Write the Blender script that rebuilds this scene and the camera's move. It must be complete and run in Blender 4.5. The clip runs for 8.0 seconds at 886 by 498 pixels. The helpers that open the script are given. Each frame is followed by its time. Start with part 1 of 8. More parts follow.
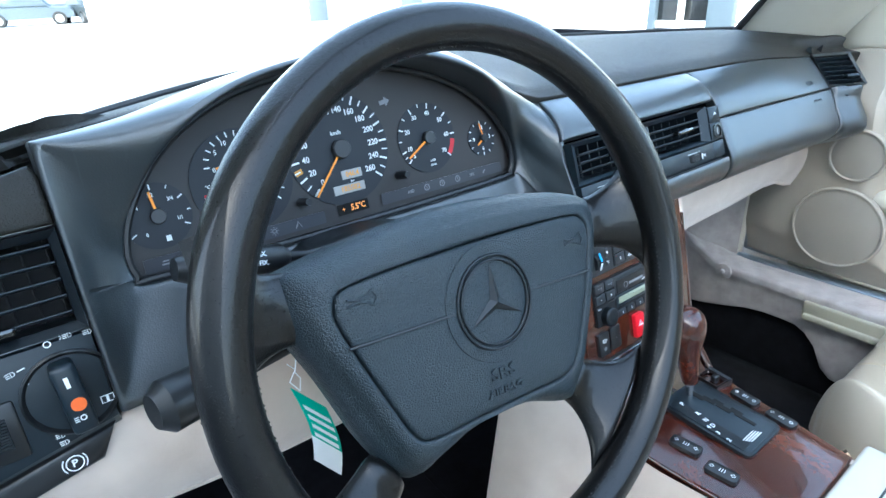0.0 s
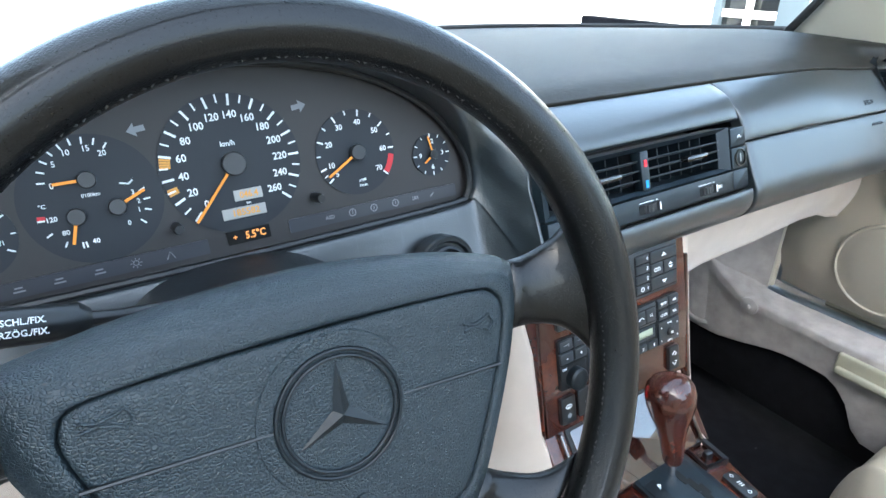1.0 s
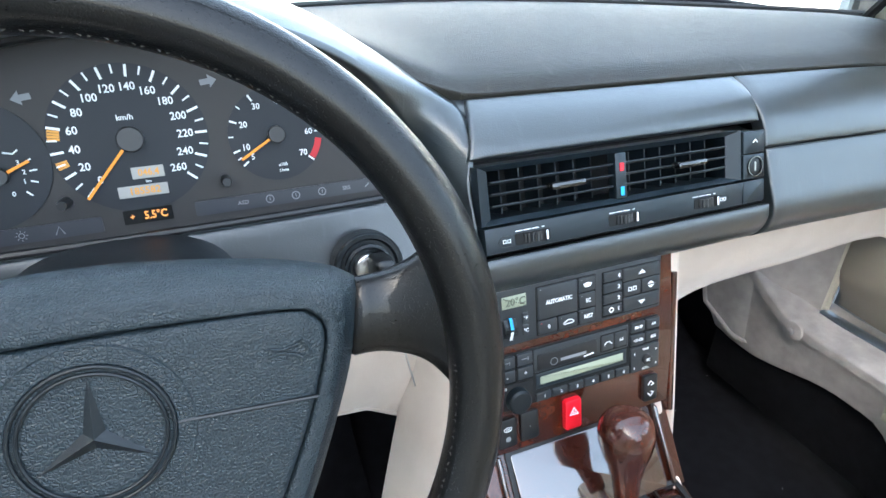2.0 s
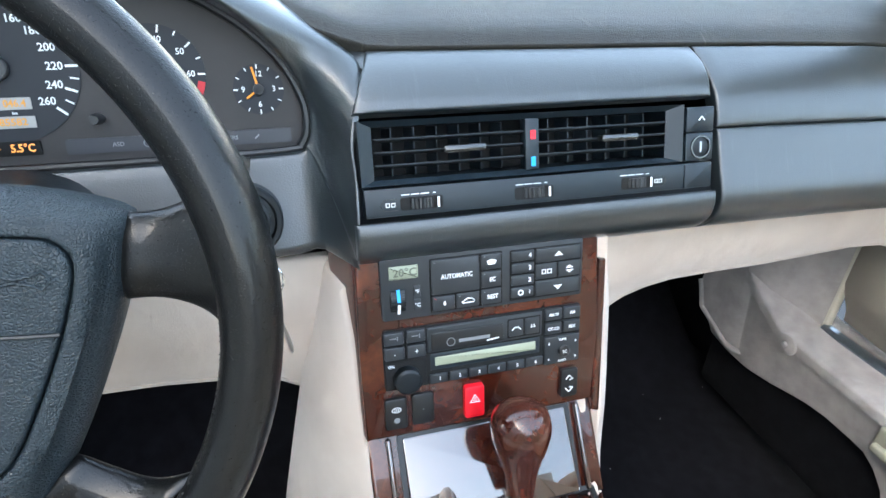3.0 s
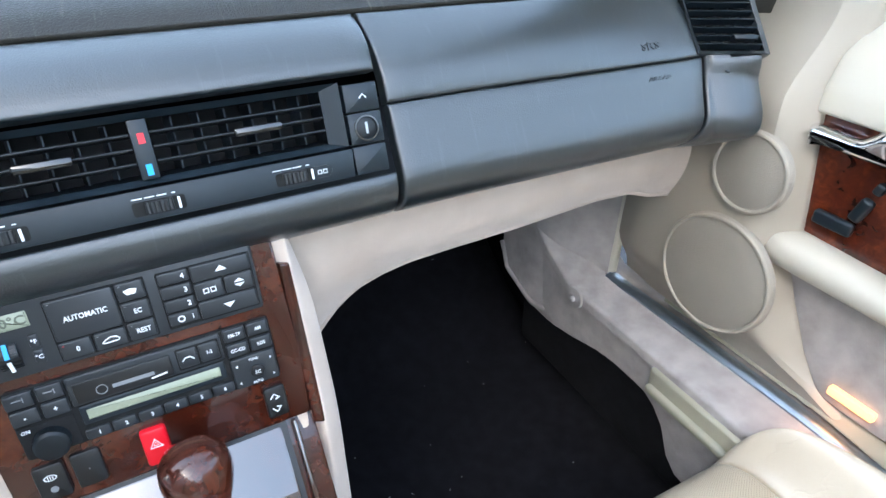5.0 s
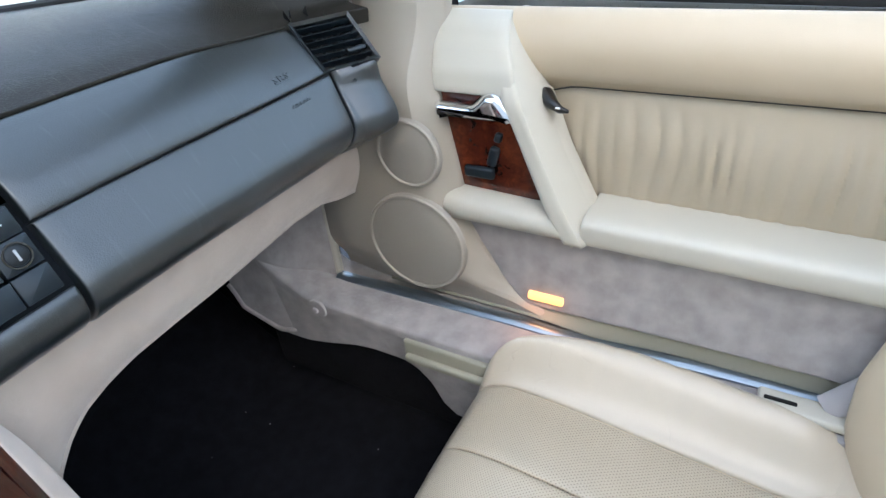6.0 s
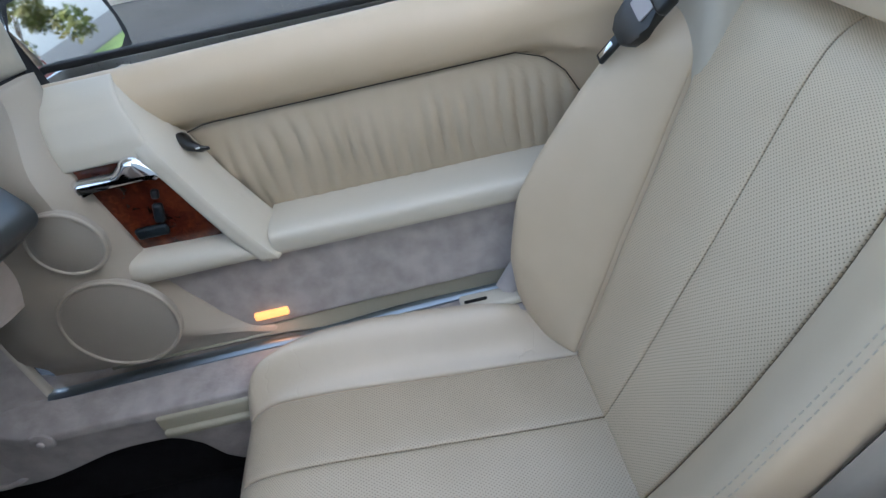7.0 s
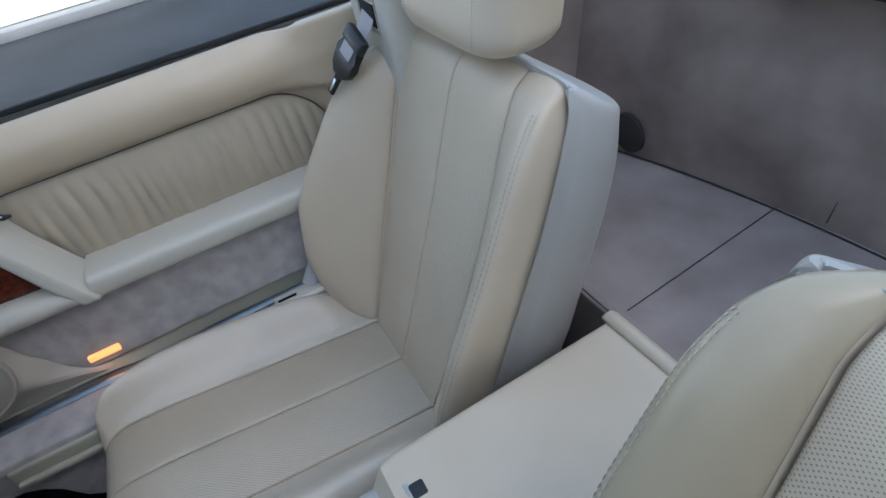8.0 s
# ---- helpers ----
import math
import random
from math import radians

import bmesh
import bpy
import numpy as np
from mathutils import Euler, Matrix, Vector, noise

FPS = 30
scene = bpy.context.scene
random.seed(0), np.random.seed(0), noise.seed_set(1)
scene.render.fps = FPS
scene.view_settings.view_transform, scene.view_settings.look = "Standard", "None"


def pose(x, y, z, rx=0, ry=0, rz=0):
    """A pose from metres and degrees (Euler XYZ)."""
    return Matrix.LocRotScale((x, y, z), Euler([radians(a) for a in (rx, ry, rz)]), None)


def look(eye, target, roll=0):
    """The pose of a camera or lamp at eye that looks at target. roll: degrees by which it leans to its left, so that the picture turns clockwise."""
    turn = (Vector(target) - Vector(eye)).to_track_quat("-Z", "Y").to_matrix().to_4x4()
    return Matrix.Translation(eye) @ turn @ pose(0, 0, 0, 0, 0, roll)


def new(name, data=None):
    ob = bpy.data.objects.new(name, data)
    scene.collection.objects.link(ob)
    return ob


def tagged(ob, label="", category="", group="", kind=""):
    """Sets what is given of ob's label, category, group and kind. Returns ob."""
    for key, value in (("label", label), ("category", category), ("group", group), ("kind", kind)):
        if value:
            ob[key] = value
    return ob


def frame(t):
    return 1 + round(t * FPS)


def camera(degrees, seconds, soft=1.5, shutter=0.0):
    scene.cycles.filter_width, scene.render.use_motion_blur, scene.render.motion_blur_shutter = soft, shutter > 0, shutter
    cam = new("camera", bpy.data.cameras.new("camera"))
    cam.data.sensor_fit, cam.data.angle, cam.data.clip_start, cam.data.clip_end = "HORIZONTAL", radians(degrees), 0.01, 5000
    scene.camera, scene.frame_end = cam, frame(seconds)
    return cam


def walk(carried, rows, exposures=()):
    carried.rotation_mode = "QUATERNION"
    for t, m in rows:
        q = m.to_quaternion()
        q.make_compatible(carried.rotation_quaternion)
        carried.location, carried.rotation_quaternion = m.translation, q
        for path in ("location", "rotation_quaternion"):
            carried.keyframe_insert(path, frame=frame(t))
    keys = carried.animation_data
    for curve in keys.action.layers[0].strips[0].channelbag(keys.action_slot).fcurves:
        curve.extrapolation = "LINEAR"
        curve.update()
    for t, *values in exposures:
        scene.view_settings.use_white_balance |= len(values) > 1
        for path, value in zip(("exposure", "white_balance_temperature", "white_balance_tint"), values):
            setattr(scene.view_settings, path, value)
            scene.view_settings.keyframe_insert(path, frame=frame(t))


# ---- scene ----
EXPOSURES = [(0.0, 2.75, 5350, 1), (1.5, 3.0, 6050, 4), (3.5, 3.0, 6100, 5), (4.2, 2.95, 5850, 5), (5.5, 2.6, 5900, 7), (6.5, 1.85, 5850, 7), (7.5, 1.25, 5450, 8), (8.0, 1.15, 5450, 8)]
SKY = 0.12
VEIL = (1.7, 1.9, 2.1)
SUN = 3.5
SUN_FROM = (-0.73, -0.43, 0.53)

# the whole path: seconds, eye, target, roll
PATH = [
    (0, (-0.6351, -0.4166, 0.8588), (-0.0838, 0.3078, 0.4448), -2.48),
    (0.5, (-0.5531, -0.3885, 0.8640), (-0.0209, 0.3416, 0.4354), -1.38),
    (1, (-0.4646, -0.3717, 0.8609), (0.0178, 0.3821, 0.4147), 0.06),
    (1.5, (-0.3795, -0.3771, 0.8623), (0.0349, 0.4049, 0.3968), 0.57),
    (1.7, (-0.3546, -0.3802, 0.8634), (0.0324, 0.4087, 0.3861), 0.75),
    (2.8, (-0.1889, -0.4090, 0.8304), (0.0749, 0.4163, 0.3311), 1.88),
    (3, (-0.1681, -0.4139, 0.8249), (0.0901, 0.4112, 0.3223), 2.41),
    (3.5, (-0.1027, -0.4186, 0.8148), (0.1335, 0.4060, 0.3006), 3.26),
    (4, (-0.0332, -0.4184, 0.8089), (0.1920, 0.3984, 0.2778), 3.35),
    (4.2, (-0.0102, -0.4191, 0.8081), (0.2238, 0.3902, 0.2692), 3.45),
    (5.3, (0.0539, -0.4294, 0.8454), (0.5558, 0.2342, 0.2906), -1.49),
    (5.5, (0.0567, -0.4391, 0.8580), (0.6277, 0.1628, 0.2998), -3.03),
    (6, (0.0528, -0.4611, 0.8745), (0.7552, -0.0357, 0.3039), -5.65),
    (6.5, (0.0246, -0.4914, 0.8976), (0.8067, -0.2952, 0.3061), -9.01),
    (7, (-0.0066, -0.5208, 0.9170), (0.7754, -0.5332, 0.2939), -12.14),
    (7.5, (-0.1010, -0.5533, 0.9594), (0.6481, -0.7291, 0.3207), -12.71),
    (8, (-0.2436, -0.5656, 0.9994), (0.4804, -0.8339, 0.3639), -12.60),
]
cam = camera(74.72, 8.0, soft=1.5)
walk(cam, [(t, look(e, g, r)) for t, e, g, r in PATH], exposures=EXPOSURES)

# ---- world and light ----
world = bpy.data.worlds.new("sky")
scene.world = world
world.use_nodes = True
wn = world.node_tree.nodes
sky = wn.new("ShaderNodeTexSky")
sky.sky_type = "NISHITA"
sky.sun_disc = False
sky.sun_elevation, sky.sun_rotation = radians(32), radians(239)
sky.air_density, sky.dust_density = 1.0, 5.0
wn["Background"].inputs["Strength"].default_value = SKY
veil = wn.new("ShaderNodeMix")  # thin high cloud over the whole sky
veil.data_type, veil.blend_type = "RGBA", "ADD"
veil.inputs[0].default_value, veil.inputs[7].default_value = 1.0, (*VEIL, 1)
world.node_tree.links.new(sky.outputs["Color"], veil.inputs[6])
world.node_tree.links.new(veil.outputs[2], wn["Background"].inputs["Color"])
sun_data = bpy.data.lights.new("sun", "SUN")
sun_data.energy, sun_data.angle, sun_data.color = SUN, radians(0.6), (1.0, 0.93, 0.83)
sun = new("sun", sun_data)
sun.matrix_world = look(SUN_FROM, (0, 0, 0))


lamp_data = bpy.data.lights.new("courtesy_light", "AREA")
lamp_data.shape, lamp_data.size, lamp_data.size_y = "RECTANGLE", 0.045, 0.012
lamp_data.energy, lamp_data.color = 0.006, (1.0, 0.40, 0.18)
lamp = new("courtesy_light", lamp_data)
lamp.matrix_world = look((0.7065, -0.236, 0.286), (0.66, -0.236, 0.240))


# ---- materials ----
def material(name, colour, rough=0.5, metal=0.0, second=None, mix_scale=6.0, mix=0.35, grain=0.0, grain_scale=400.0,
             relief=0.0, relief_scale=40.0, coat=0.0, stretch=(1, 1, 1), spec=0.5, rough_var=0.08, sheen=0.0, coat_rough=0.03):
    """A surface with stains at a large scale, a fine grain and relief, at real size."""
    m = bpy.data.materials.new(name)
    m.use_nodes = True
    nt = m.node_tree
    N, L = nt.nodes, nt.links
    b = N["Principled BSDF"]
    b.inputs["Roughness"].default_value, b.inputs["Metallic"].default_value = rough, metal
    b.inputs["Coat Weight"].default_value, b.inputs["Coat Roughness"].default_value = coat, coat_rough
    b.inputs["Specular IOR Level"].default_value = spec
    b.inputs["Sheen Weight"].default_value = sheen
    co = N.new("ShaderNodeTexCoord")
    mp = N.new("ShaderNodeMapping")
    mp.inputs["Scale"].default_value = stretch
    L.new(co.outputs["Object"], mp.inputs["Vector"])
    big = N.new("ShaderNodeTexNoise")
    big.inputs["Scale"].default_value, big.inputs["Detail"].default_value = mix_scale, 6
    L.new(mp.outputs["Vector"], big.inputs["Vector"])
    fine = N.new("ShaderNodeTexNoise")
    fine.inputs["Scale"].default_value, fine.inputs["Detail"].default_value = grain_scale, 3
    L.new(mp.outputs["Vector"], fine.inputs["Vector"])
    other = second or tuple(c * 0.8 for c in colour)
    cm = N.new("ShaderNodeMix")
    cm.data_type = "RGBA"
    cm.inputs[6].default_value, cm.inputs[7].default_value = (*colour, 1), (*other, 1)
    ramp = N.new("ShaderNodeMapRange")
    ramp.inputs["From Min"].default_value, ramp.inputs["From Max"].default_value = 0.35, 0.7
    ramp.inputs["To Max"].default_value = min(1.0, mix * 2)
    L.new(big.outputs["Fac"], ramp.inputs["Value"])
    L.new(ramp.outputs["Result"], cm.inputs[0])
    L.new(cm.outputs[2], b.inputs["Base Color"])
    rr = N.new("ShaderNodeMapRange")
    rr.inputs["To Min"].default_value, rr.inputs["To Max"].default_value = max(0.02, rough - rough_var), min(1, rough + rough_var)
    L.new(fine.outputs["Fac"], rr.inputs["Value"])
    L.new(rr.outputs["Result"], b.inputs["Roughness"])
    last = None
    for on, scale, dist, tex in ((grain, grain_scale, 0.0006, fine), (relief, relief_scale, 0.004, None)):
        if not on:
            continue
        if tex is None:
            tex = N.new("ShaderNodeTexNoise")
            tex.inputs["Scale"].default_value, tex.inputs["Detail"].default_value = scale, 4
            L.new(mp.outputs["Vector"], tex.inputs["Vector"])
        bump = N.new("ShaderNodeBump")
        bump.inputs["Strength"].default_value, bump.inputs["Distance"].default_value = on, dist
        L.new(tex.outputs["Fac"], bump.inputs["Height"])
        if last:
            L.new(last.outputs["Normal"], bump.inputs["Normal"])
        last = bump
    if last:
        L.new(last.outputs["Normal"], b.inputs["Normal"])
    return m


def leather(name, colour, second, rough=0.42, cell=700.0, depth=0.35, crease=0.15, holes=False, spec=0.45, sheen=0.0, cracks=0.0, coat=0.0, scuffs=0.0, coat_rough=0.03):
    """Grained leather: small cells, soft creases, and a grid of punched holes where it is perforated."""
    m = material(name, colour, rough, second=second, mix_scale=9, mix=0.3, relief=crease, relief_scale=26, spec=spec, grain_scale=900, sheen=sheen, coat=coat, coat_rough=coat_rough)
    N, L = m.node_tree.nodes, m.node_tree.links
    b = N["Principled BSDF"]
    co = N["Texture Coordinate"]
    v = N.new("ShaderNodeTexVoronoi")
    v.feature = "DISTANCE_TO_EDGE"
    v.inputs["Scale"].default_value = cell
    L.new(co.outputs["Object"], v.inputs["Vector"])
    clip = N.new("ShaderNodeMapRange")
    clip.inputs["From Max"].default_value = 0.25
    L.new(v.outputs["Distance"], clip.inputs["Value"])
    bump = N.new("ShaderNodeBump")
    bump.inputs["Strength"].default_value, bump.inputs["Distance"].default_value = depth, 0.0004
    L.new(clip.outputs["Result"], bump.inputs["Height"])
    old = b.inputs["Normal"].links[0].from_socket
    L.new(old, bump.inputs["Normal"])
    L.new(bump.outputs["Normal"], b.inputs["Normal"])
    if cracks:
        warp = N.new("ShaderNodeTexNoise")
        warp.inputs["Scale"].default_value, warp.inputs["Detail"].default_value = 9, 4
        L.new(co.outputs["Object"], warp.inputs["Vector"])
        mixv = N.new("ShaderNodeMix")
        mixv.data_type = "VECTOR"
        mixv.inputs[0].default_value = 0.22
        L.new(co.outputs["Object"], mixv.inputs[4])
        L.new(warp.outputs["Color"], mixv.inputs[5])
        net = N.new("ShaderNodeTexVoronoi")
        net.feature = "DISTANCE_TO_EDGE"
        net.inputs["Scale"].default_value = 7
        L.new(mixv.outputs[1], net.inputs["Vector"])
        line = N.new("ShaderNodeMapRange")
        line.inputs["From Max"].default_value = 0.022
        L.new(net.outputs["Distance"], line.inputs["Value"])
        where = N.new("ShaderNodeMapRange")
        where.inputs["From Min"].default_value, where.inputs["From Max"].default_value = 0.46, 0.66
        L.new(warp.outputs["Fac"], where.inputs["Value"])
        cb = N.new("ShaderNodeBump")
        cb.inputs["Distance"].default_value = 0.0016
        scale = N.new("ShaderNodeMath")
        scale.operation = "MULTIPLY"
        scale.inputs[1].default_value = cracks
        L.new(where.outputs["Result"], scale.inputs[0])
        L.new(scale.outputs["Value"], cb.inputs["Strength"])
        L.new(line.outputs["Result"], cb.inputs["Height"])
        L.new(b.inputs["Normal"].links[0].from_socket, cb.inputs["Normal"])
        L.new(cb.outputs["Normal"], b.inputs["Normal"])
    if scuffs:
        # long pale hairline scratches in the grain
        sm = N.new("ShaderNodeMapping")
        sm.inputs["Scale"].default_value, sm.inputs["Rotation"].default_value = (260, 22, 22), (0, 0, radians(14))
        L.new(co.outputs["Object"], sm.inputs["Vector"])
        sn = N.new("ShaderNodeTexNoise")
        sn.inputs["Scale"].default_value, sn.inputs["Detail"].default_value, sn.inputs["Distortion"].default_value = 1.0, 5, 0.4
        L.new(sm.outputs["Vector"], sn.inputs["Vector"])
        sr = N.new("ShaderNodeMapRange")
        sr.inputs["From Min"].default_value, sr.inputs["From Max"].default_value, sr.inputs["To Max"].default_value = 0.60, 0.80, scuffs
        L.new(sn.outputs["Fac"], sr.inputs["Value"])
        sx = N.new("ShaderNodeMix")
        sx.data_type = "RGBA"
        sx.inputs[7].default_value = (*[min(1.0, c * 3.5) for c in second], 1)
        L.new(sr.outputs["Result"], sx.inputs[0])
        L.new(b.inputs["Base Color"].links[0].from_socket, sx.inputs[6])
        L.new(sx.outputs[2], b.inputs["Base Color"])
    if holes:
        uv = N.new("ShaderNodeUVMap")
        dots = N.new("ShaderNodeTexVoronoi")
        dots.voronoi_dimensions = "2D"
        dots.inputs["Scale"].default_value, dots.inputs["Randomness"].default_value = 290.0, 0.0
        turn = N.new("ShaderNodeMapping")
        turn.inputs["Rotation"].default_value = (0, 0, radians(45))
        L.new(uv.outputs["UV"], turn.inputs["Vector"])
        L.new(turn.outputs["Vector"], dots.inputs["Vector"])
        cut = N.new("ShaderNodeMapRange")
        cut.inputs["From Min"].default_value, cut.inputs["From Max"].default_value = 0.15, 0.24
        L.new(dots.outputs["Distance"], cut.inputs["Value"])
        mixc = N.new("ShaderNodeMix")
        mixc.data_type = "RGBA"
        mixc.inputs[6].default_value = (*[c * 0.46 for c in colour], 1)
        src = b.inputs["Base Color"].links[0].from_socket
        L.new(src, mixc.inputs[7])
        L.new(cut.outputs["Result"], mixc.inputs[0])
        L.new(mixc.outputs[2], b.inputs["Base Color"])
        hb = N.new("ShaderNodeBump")
        hb.inputs["Strength"].default_value, hb.inputs["Distance"].default_value = 0.6, 0.0008
        L.new(cut.outputs["Result"], hb.inputs["Height"])
        L.new(b.inputs["Normal"].links[0].from_socket, hb.inputs["Normal"])
        L.new(hb.outputs["Normal"], b.inputs["Normal"])
    return m


def burl(name, ior=1.5, tone=1.0, gloss=0.75):
    """Lacquered walnut burl."""
    m = material(name, (0.1, 0.02, 0.009), 0.25, coat=gloss, spec=0.35, rough_var=0.03)
    m.node_tree.nodes["Principled BSDF"].inputs["Coat IOR"].default_value = ior
    N, L = m.node_tree.nodes, m.node_tree.links
    b = N["Principled BSDF"]
    co = N["Texture Coordinate"]
    warp = N.new("ShaderNodeTexNoise")
    warp.inputs["Scale"].default_value, warp.inputs["Detail"].default_value = 9, 8
    warp.inputs["Distortion"].default_value = 1.3
    L.new(co.outputs["Object"], warp.inputs["Vector"])
    fig = N.new("ShaderNodeTexNoise")
    fig.inputs["Scale"].default_value, fig.inputs["Detail"].default_value, fig.inputs["Distortion"].default_value = 85, 8, 1.4
    L.new(co.outputs["Object"], fig.inputs["Vector"])
    add = N.new("ShaderNodeMath")
    add.operation = "MULTIPLY_ADD"
    L.new(fig.outputs["Fac"], add.inputs[0])
    add.inputs[1].default_value = 0.45
    L.new(warp.outputs["Fac"], add.inputs[2])
    ramp = N.new("ShaderNodeValToRGB")
    e = ramp.color_ramp.elements
    e[0].position, e[0].color = 0.44, (0.012 * tone, 0.0022 * tone, 0.0013 * tone, 1)
    e[1].position, e[1].color = 0.94, (0.110 * tone, 0.024 * tone, 0.009 * tone, 1)
    mid = e.new(0.70)
    mid.color = (0.044 * tone, 0.0082 * tone, 0.0036 * tone, 1)
    L.new(add.outputs["Value"], ramp.inputs["Fac"])
    L.new(ramp.outputs["Color"], b.inputs["Base Color"])
    return m


def glow(name, colour, strength):
    m = bpy.data.materials.new(name)
    m.use_nodes = True
    b = m.node_tree.nodes["Principled BSDF"]
    b.inputs["Base Color"].default_value = (*colour, 1)
    b.inputs["Emission Color"].default_value, b.inputs["Emission Strength"].default_value = (*colour, 1), strength
    return m


def clear(name, tint=(1, 1, 1), rough=0.0):
    m = bpy.data.materials.new(name)
    m.use_nodes = True
    b = m.node_tree.nodes["Principled BSDF"]
    b.inputs["Base Color"].default_value, b.inputs["Roughness"].default_value = (*tint, 1), rough
    b.inputs["Transmission Weight"].default_value, b.inputs["IOR"].default_value = 1.0, 1.1
    return m


DASH = leather("dash_vinyl", (0.013, 0.0185, 0.0215), (0.020, 0.024, 0.026), 0.34, cell=420, depth=0.22, crease=0.05, spec=0.8, scuffs=0.3, coat=0.6, coat_rough=0.28)
DASHTOP = leather("dash_top_vinyl", (0.017, 0.0155, 0.012), (0.025, 0.022, 0.017), 0.50, cell=380, depth=0.5, crease=0.12, spec=0.38, scuffs=0.6)
PLASTIC = material("black_plastic", (0.0075, 0.0105, 0.013), 0.36, grain=0.25, grain_scale=1800, mix=0.3, spec=0.35)
PLASTIC_SOFT = material("dark_blue_grey_plastic", (0.010, 0.017, 0.023), 0.36, grain=0.15, grain_scale=1800, mix=0.3, spec=0.4)
KEYGREY = material("grey_black_key_plastic", (0.021, 0.025, 0.029), 0.38, grain=0.15, grain_scale=2000, mix=0.2)
SWITCH = material("black_switch_plastic", (0.010, 0.011, 0.012), 0.35, grain=0.15, grain_scale=2000, mix=0.2)
# near-black, also painted in for the shade of openings and key gaps
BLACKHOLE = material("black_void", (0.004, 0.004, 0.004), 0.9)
RUBBER = material("black_rubber", (0.012, 0.012, 0.013), 0.7, grain=0.3, grain_scale=900)
RIM = leather("rim_leather", (0.0035, 0.0035, 0.0036), (0.007, 0.0065, 0.006), 0.30, cell=600, depth=0.25, crease=0.03, spec=0.2, coat=0.4, coat_rough=0.08)
PADLEATHER = leather("airbag_vinyl", (0.013, 0.021, 0.026), (0.020, 0.028, 0.033), 0.40, cell=520, depth=0.8, crease=0.1)
BEIGE = leather("beige_leather", (0.575, 0.475, 0.340), (0.515, 0.42, 0.29), 0.33, cell=600, depth=0.16, crease=0.10)
BEIGEWORN = leather("worn_beige_leather", (0.525, 0.453, 0.348), (0.455, 0.39, 0.295), 0.30, cell=520, depth=0.12, crease=0.18, cracks=0.28, coat=0.4, coat_rough=0.20)
# creased worn leather, its colour also darkened for dimmer light on the driver's seat
BEIGEDIM = leather("shade_toned_worn_beige_leather", (0.42, 0.345, 0.225), (0.35, 0.28, 0.18), 0.33, cell=900, depth=0.04, crease=0.22, cracks=0.5, coat=0.3, coat_rough=0.2)
PERF = leather("perforated_beige_leather", (0.635, 0.525, 0.370), (0.575, 0.465, 0.32), 0.36, cell=600, depth=0.12, crease=0.08, holes=True, spec=0.4)
# cushion panels: the perforated leather in a darker tone with a coat
PERFCUSHION = leather("darker_perforated_beige_leather", (0.50, 0.422, 0.310), (0.44, 0.365, 0.26), 0.34, cell=600, depth=0.12, crease=0.12, holes=True, spec=0.45, coat=0.35, coat_rough=0.25)
GATHER = leather("gathered_beige_leather", (0.45, 0.385, 0.285), (0.38, 0.32, 0.23), 0.38, cell=600, depth=0.2, crease=0.2)
TRIMTAUPE = material("taupe_trim_plastic", (0.40, 0.36, 0.295), 0.45, second=(0.36, 0.32, 0.26), grain=0.2, grain_scale=1300, mix=0.2)
TRIM = material("beige_trim_plastic", (0.55, 0.515, 0.43), 0.42, second=(0.50, 0.465, 0.385), grain=0.2, grain_scale=1300, mix=0.2)
TRIMGREY = material("grey_beige_plastic", (0.41, 0.39, 0.345), 0.4, second=(0.37, 0.35, 0.31), grain=0.15, grain_scale=1300, mix=0.2)
SUEDE = material("cream_suede", (0.61, 0.515, 0.43), 0.95, second=(0.51, 0.42, 0.345), mix_scale=14, mix=0.5, grain=0.6, grain_scale=1500, relief=0.25, relief_scale=60, spec=0.1, sheen=0.4)
CARPET = material("grey_velour", (0.43, 0.395, 0.375), 0.95, second=(0.29, 0.265, 0.25), mix_scale=30, mix=0.4, grain=0.9, grain_scale=1100, relief=0.4, relief_scale=70, spec=0.08, sheen=0.35)
REARVELOUR = material("mauve_grey_velour", (0.42, 0.35, 0.31), 0.95, second=(0.28, 0.228, 0.20), mix_scale=7, mix=0.5, grain=0.8, grain_scale=1200, relief=0.3, relief_scale=40, spec=0.06, sheen=0.3)
MAT = material("black_carpet", (0.008, 0.008, 0.0095), 0.95, second=(0.013, 0.013, 0.016), mix_scale=40, mix=0.4, grain=1.0, grain_scale=900, spec=0.05, sheen=0.02)
WOOD = burl("walnut_burl")
MIRRORWOOD = burl("mirror_gloss_walnut", 2.1, 0.5, 1.0)
INSETWOOD = burl("reddish_walnut_burl", 1.5, 1.7)
GLOSS = material("gloss_black_plastic", (0.008, 0.009, 0.010), 0.12, coat=1.0, rough_var=0.03, mix=0.1)
CHROME = material("chrome", (0.85, 0.86, 0.88), 0.08, metal=1.0, rough_var=0.04, mix=0.1)
STEEL = material("brushed_steel", (0.5, 0.5, 0.5), 0.3, metal=1.0, grain=0.2, grain_scale=900, stretch=(1, 0.05, 1))
ALU = material("sill_aluminium", (0.33, 0.39, 0.45), 0.40, metal=1.0, mix=0.2)
WHITE = material("white_print", (0.82, 0.84, 0.84), 0.6, mix=0.1)
GREYPRINT = material("grey_print", (0.22, 0.23, 0.24), 0.6, mix=0.1)
DIALFACE = material("dial_face", (0.012, 0.0155, 0.021), 0.6, grain=0.1, grain_scale=2000)
# cluster ground, lightened to hold the reflection of an omitted cover glass
CLUSTERSHEEN = material("cluster_face_sheen", (0.033, 0.030, 0.029), 0.6, grain=0.1, grain_scale=2000)
STRIP = material("warning_strip", (0.035, 0.037, 0.045), 0.35)
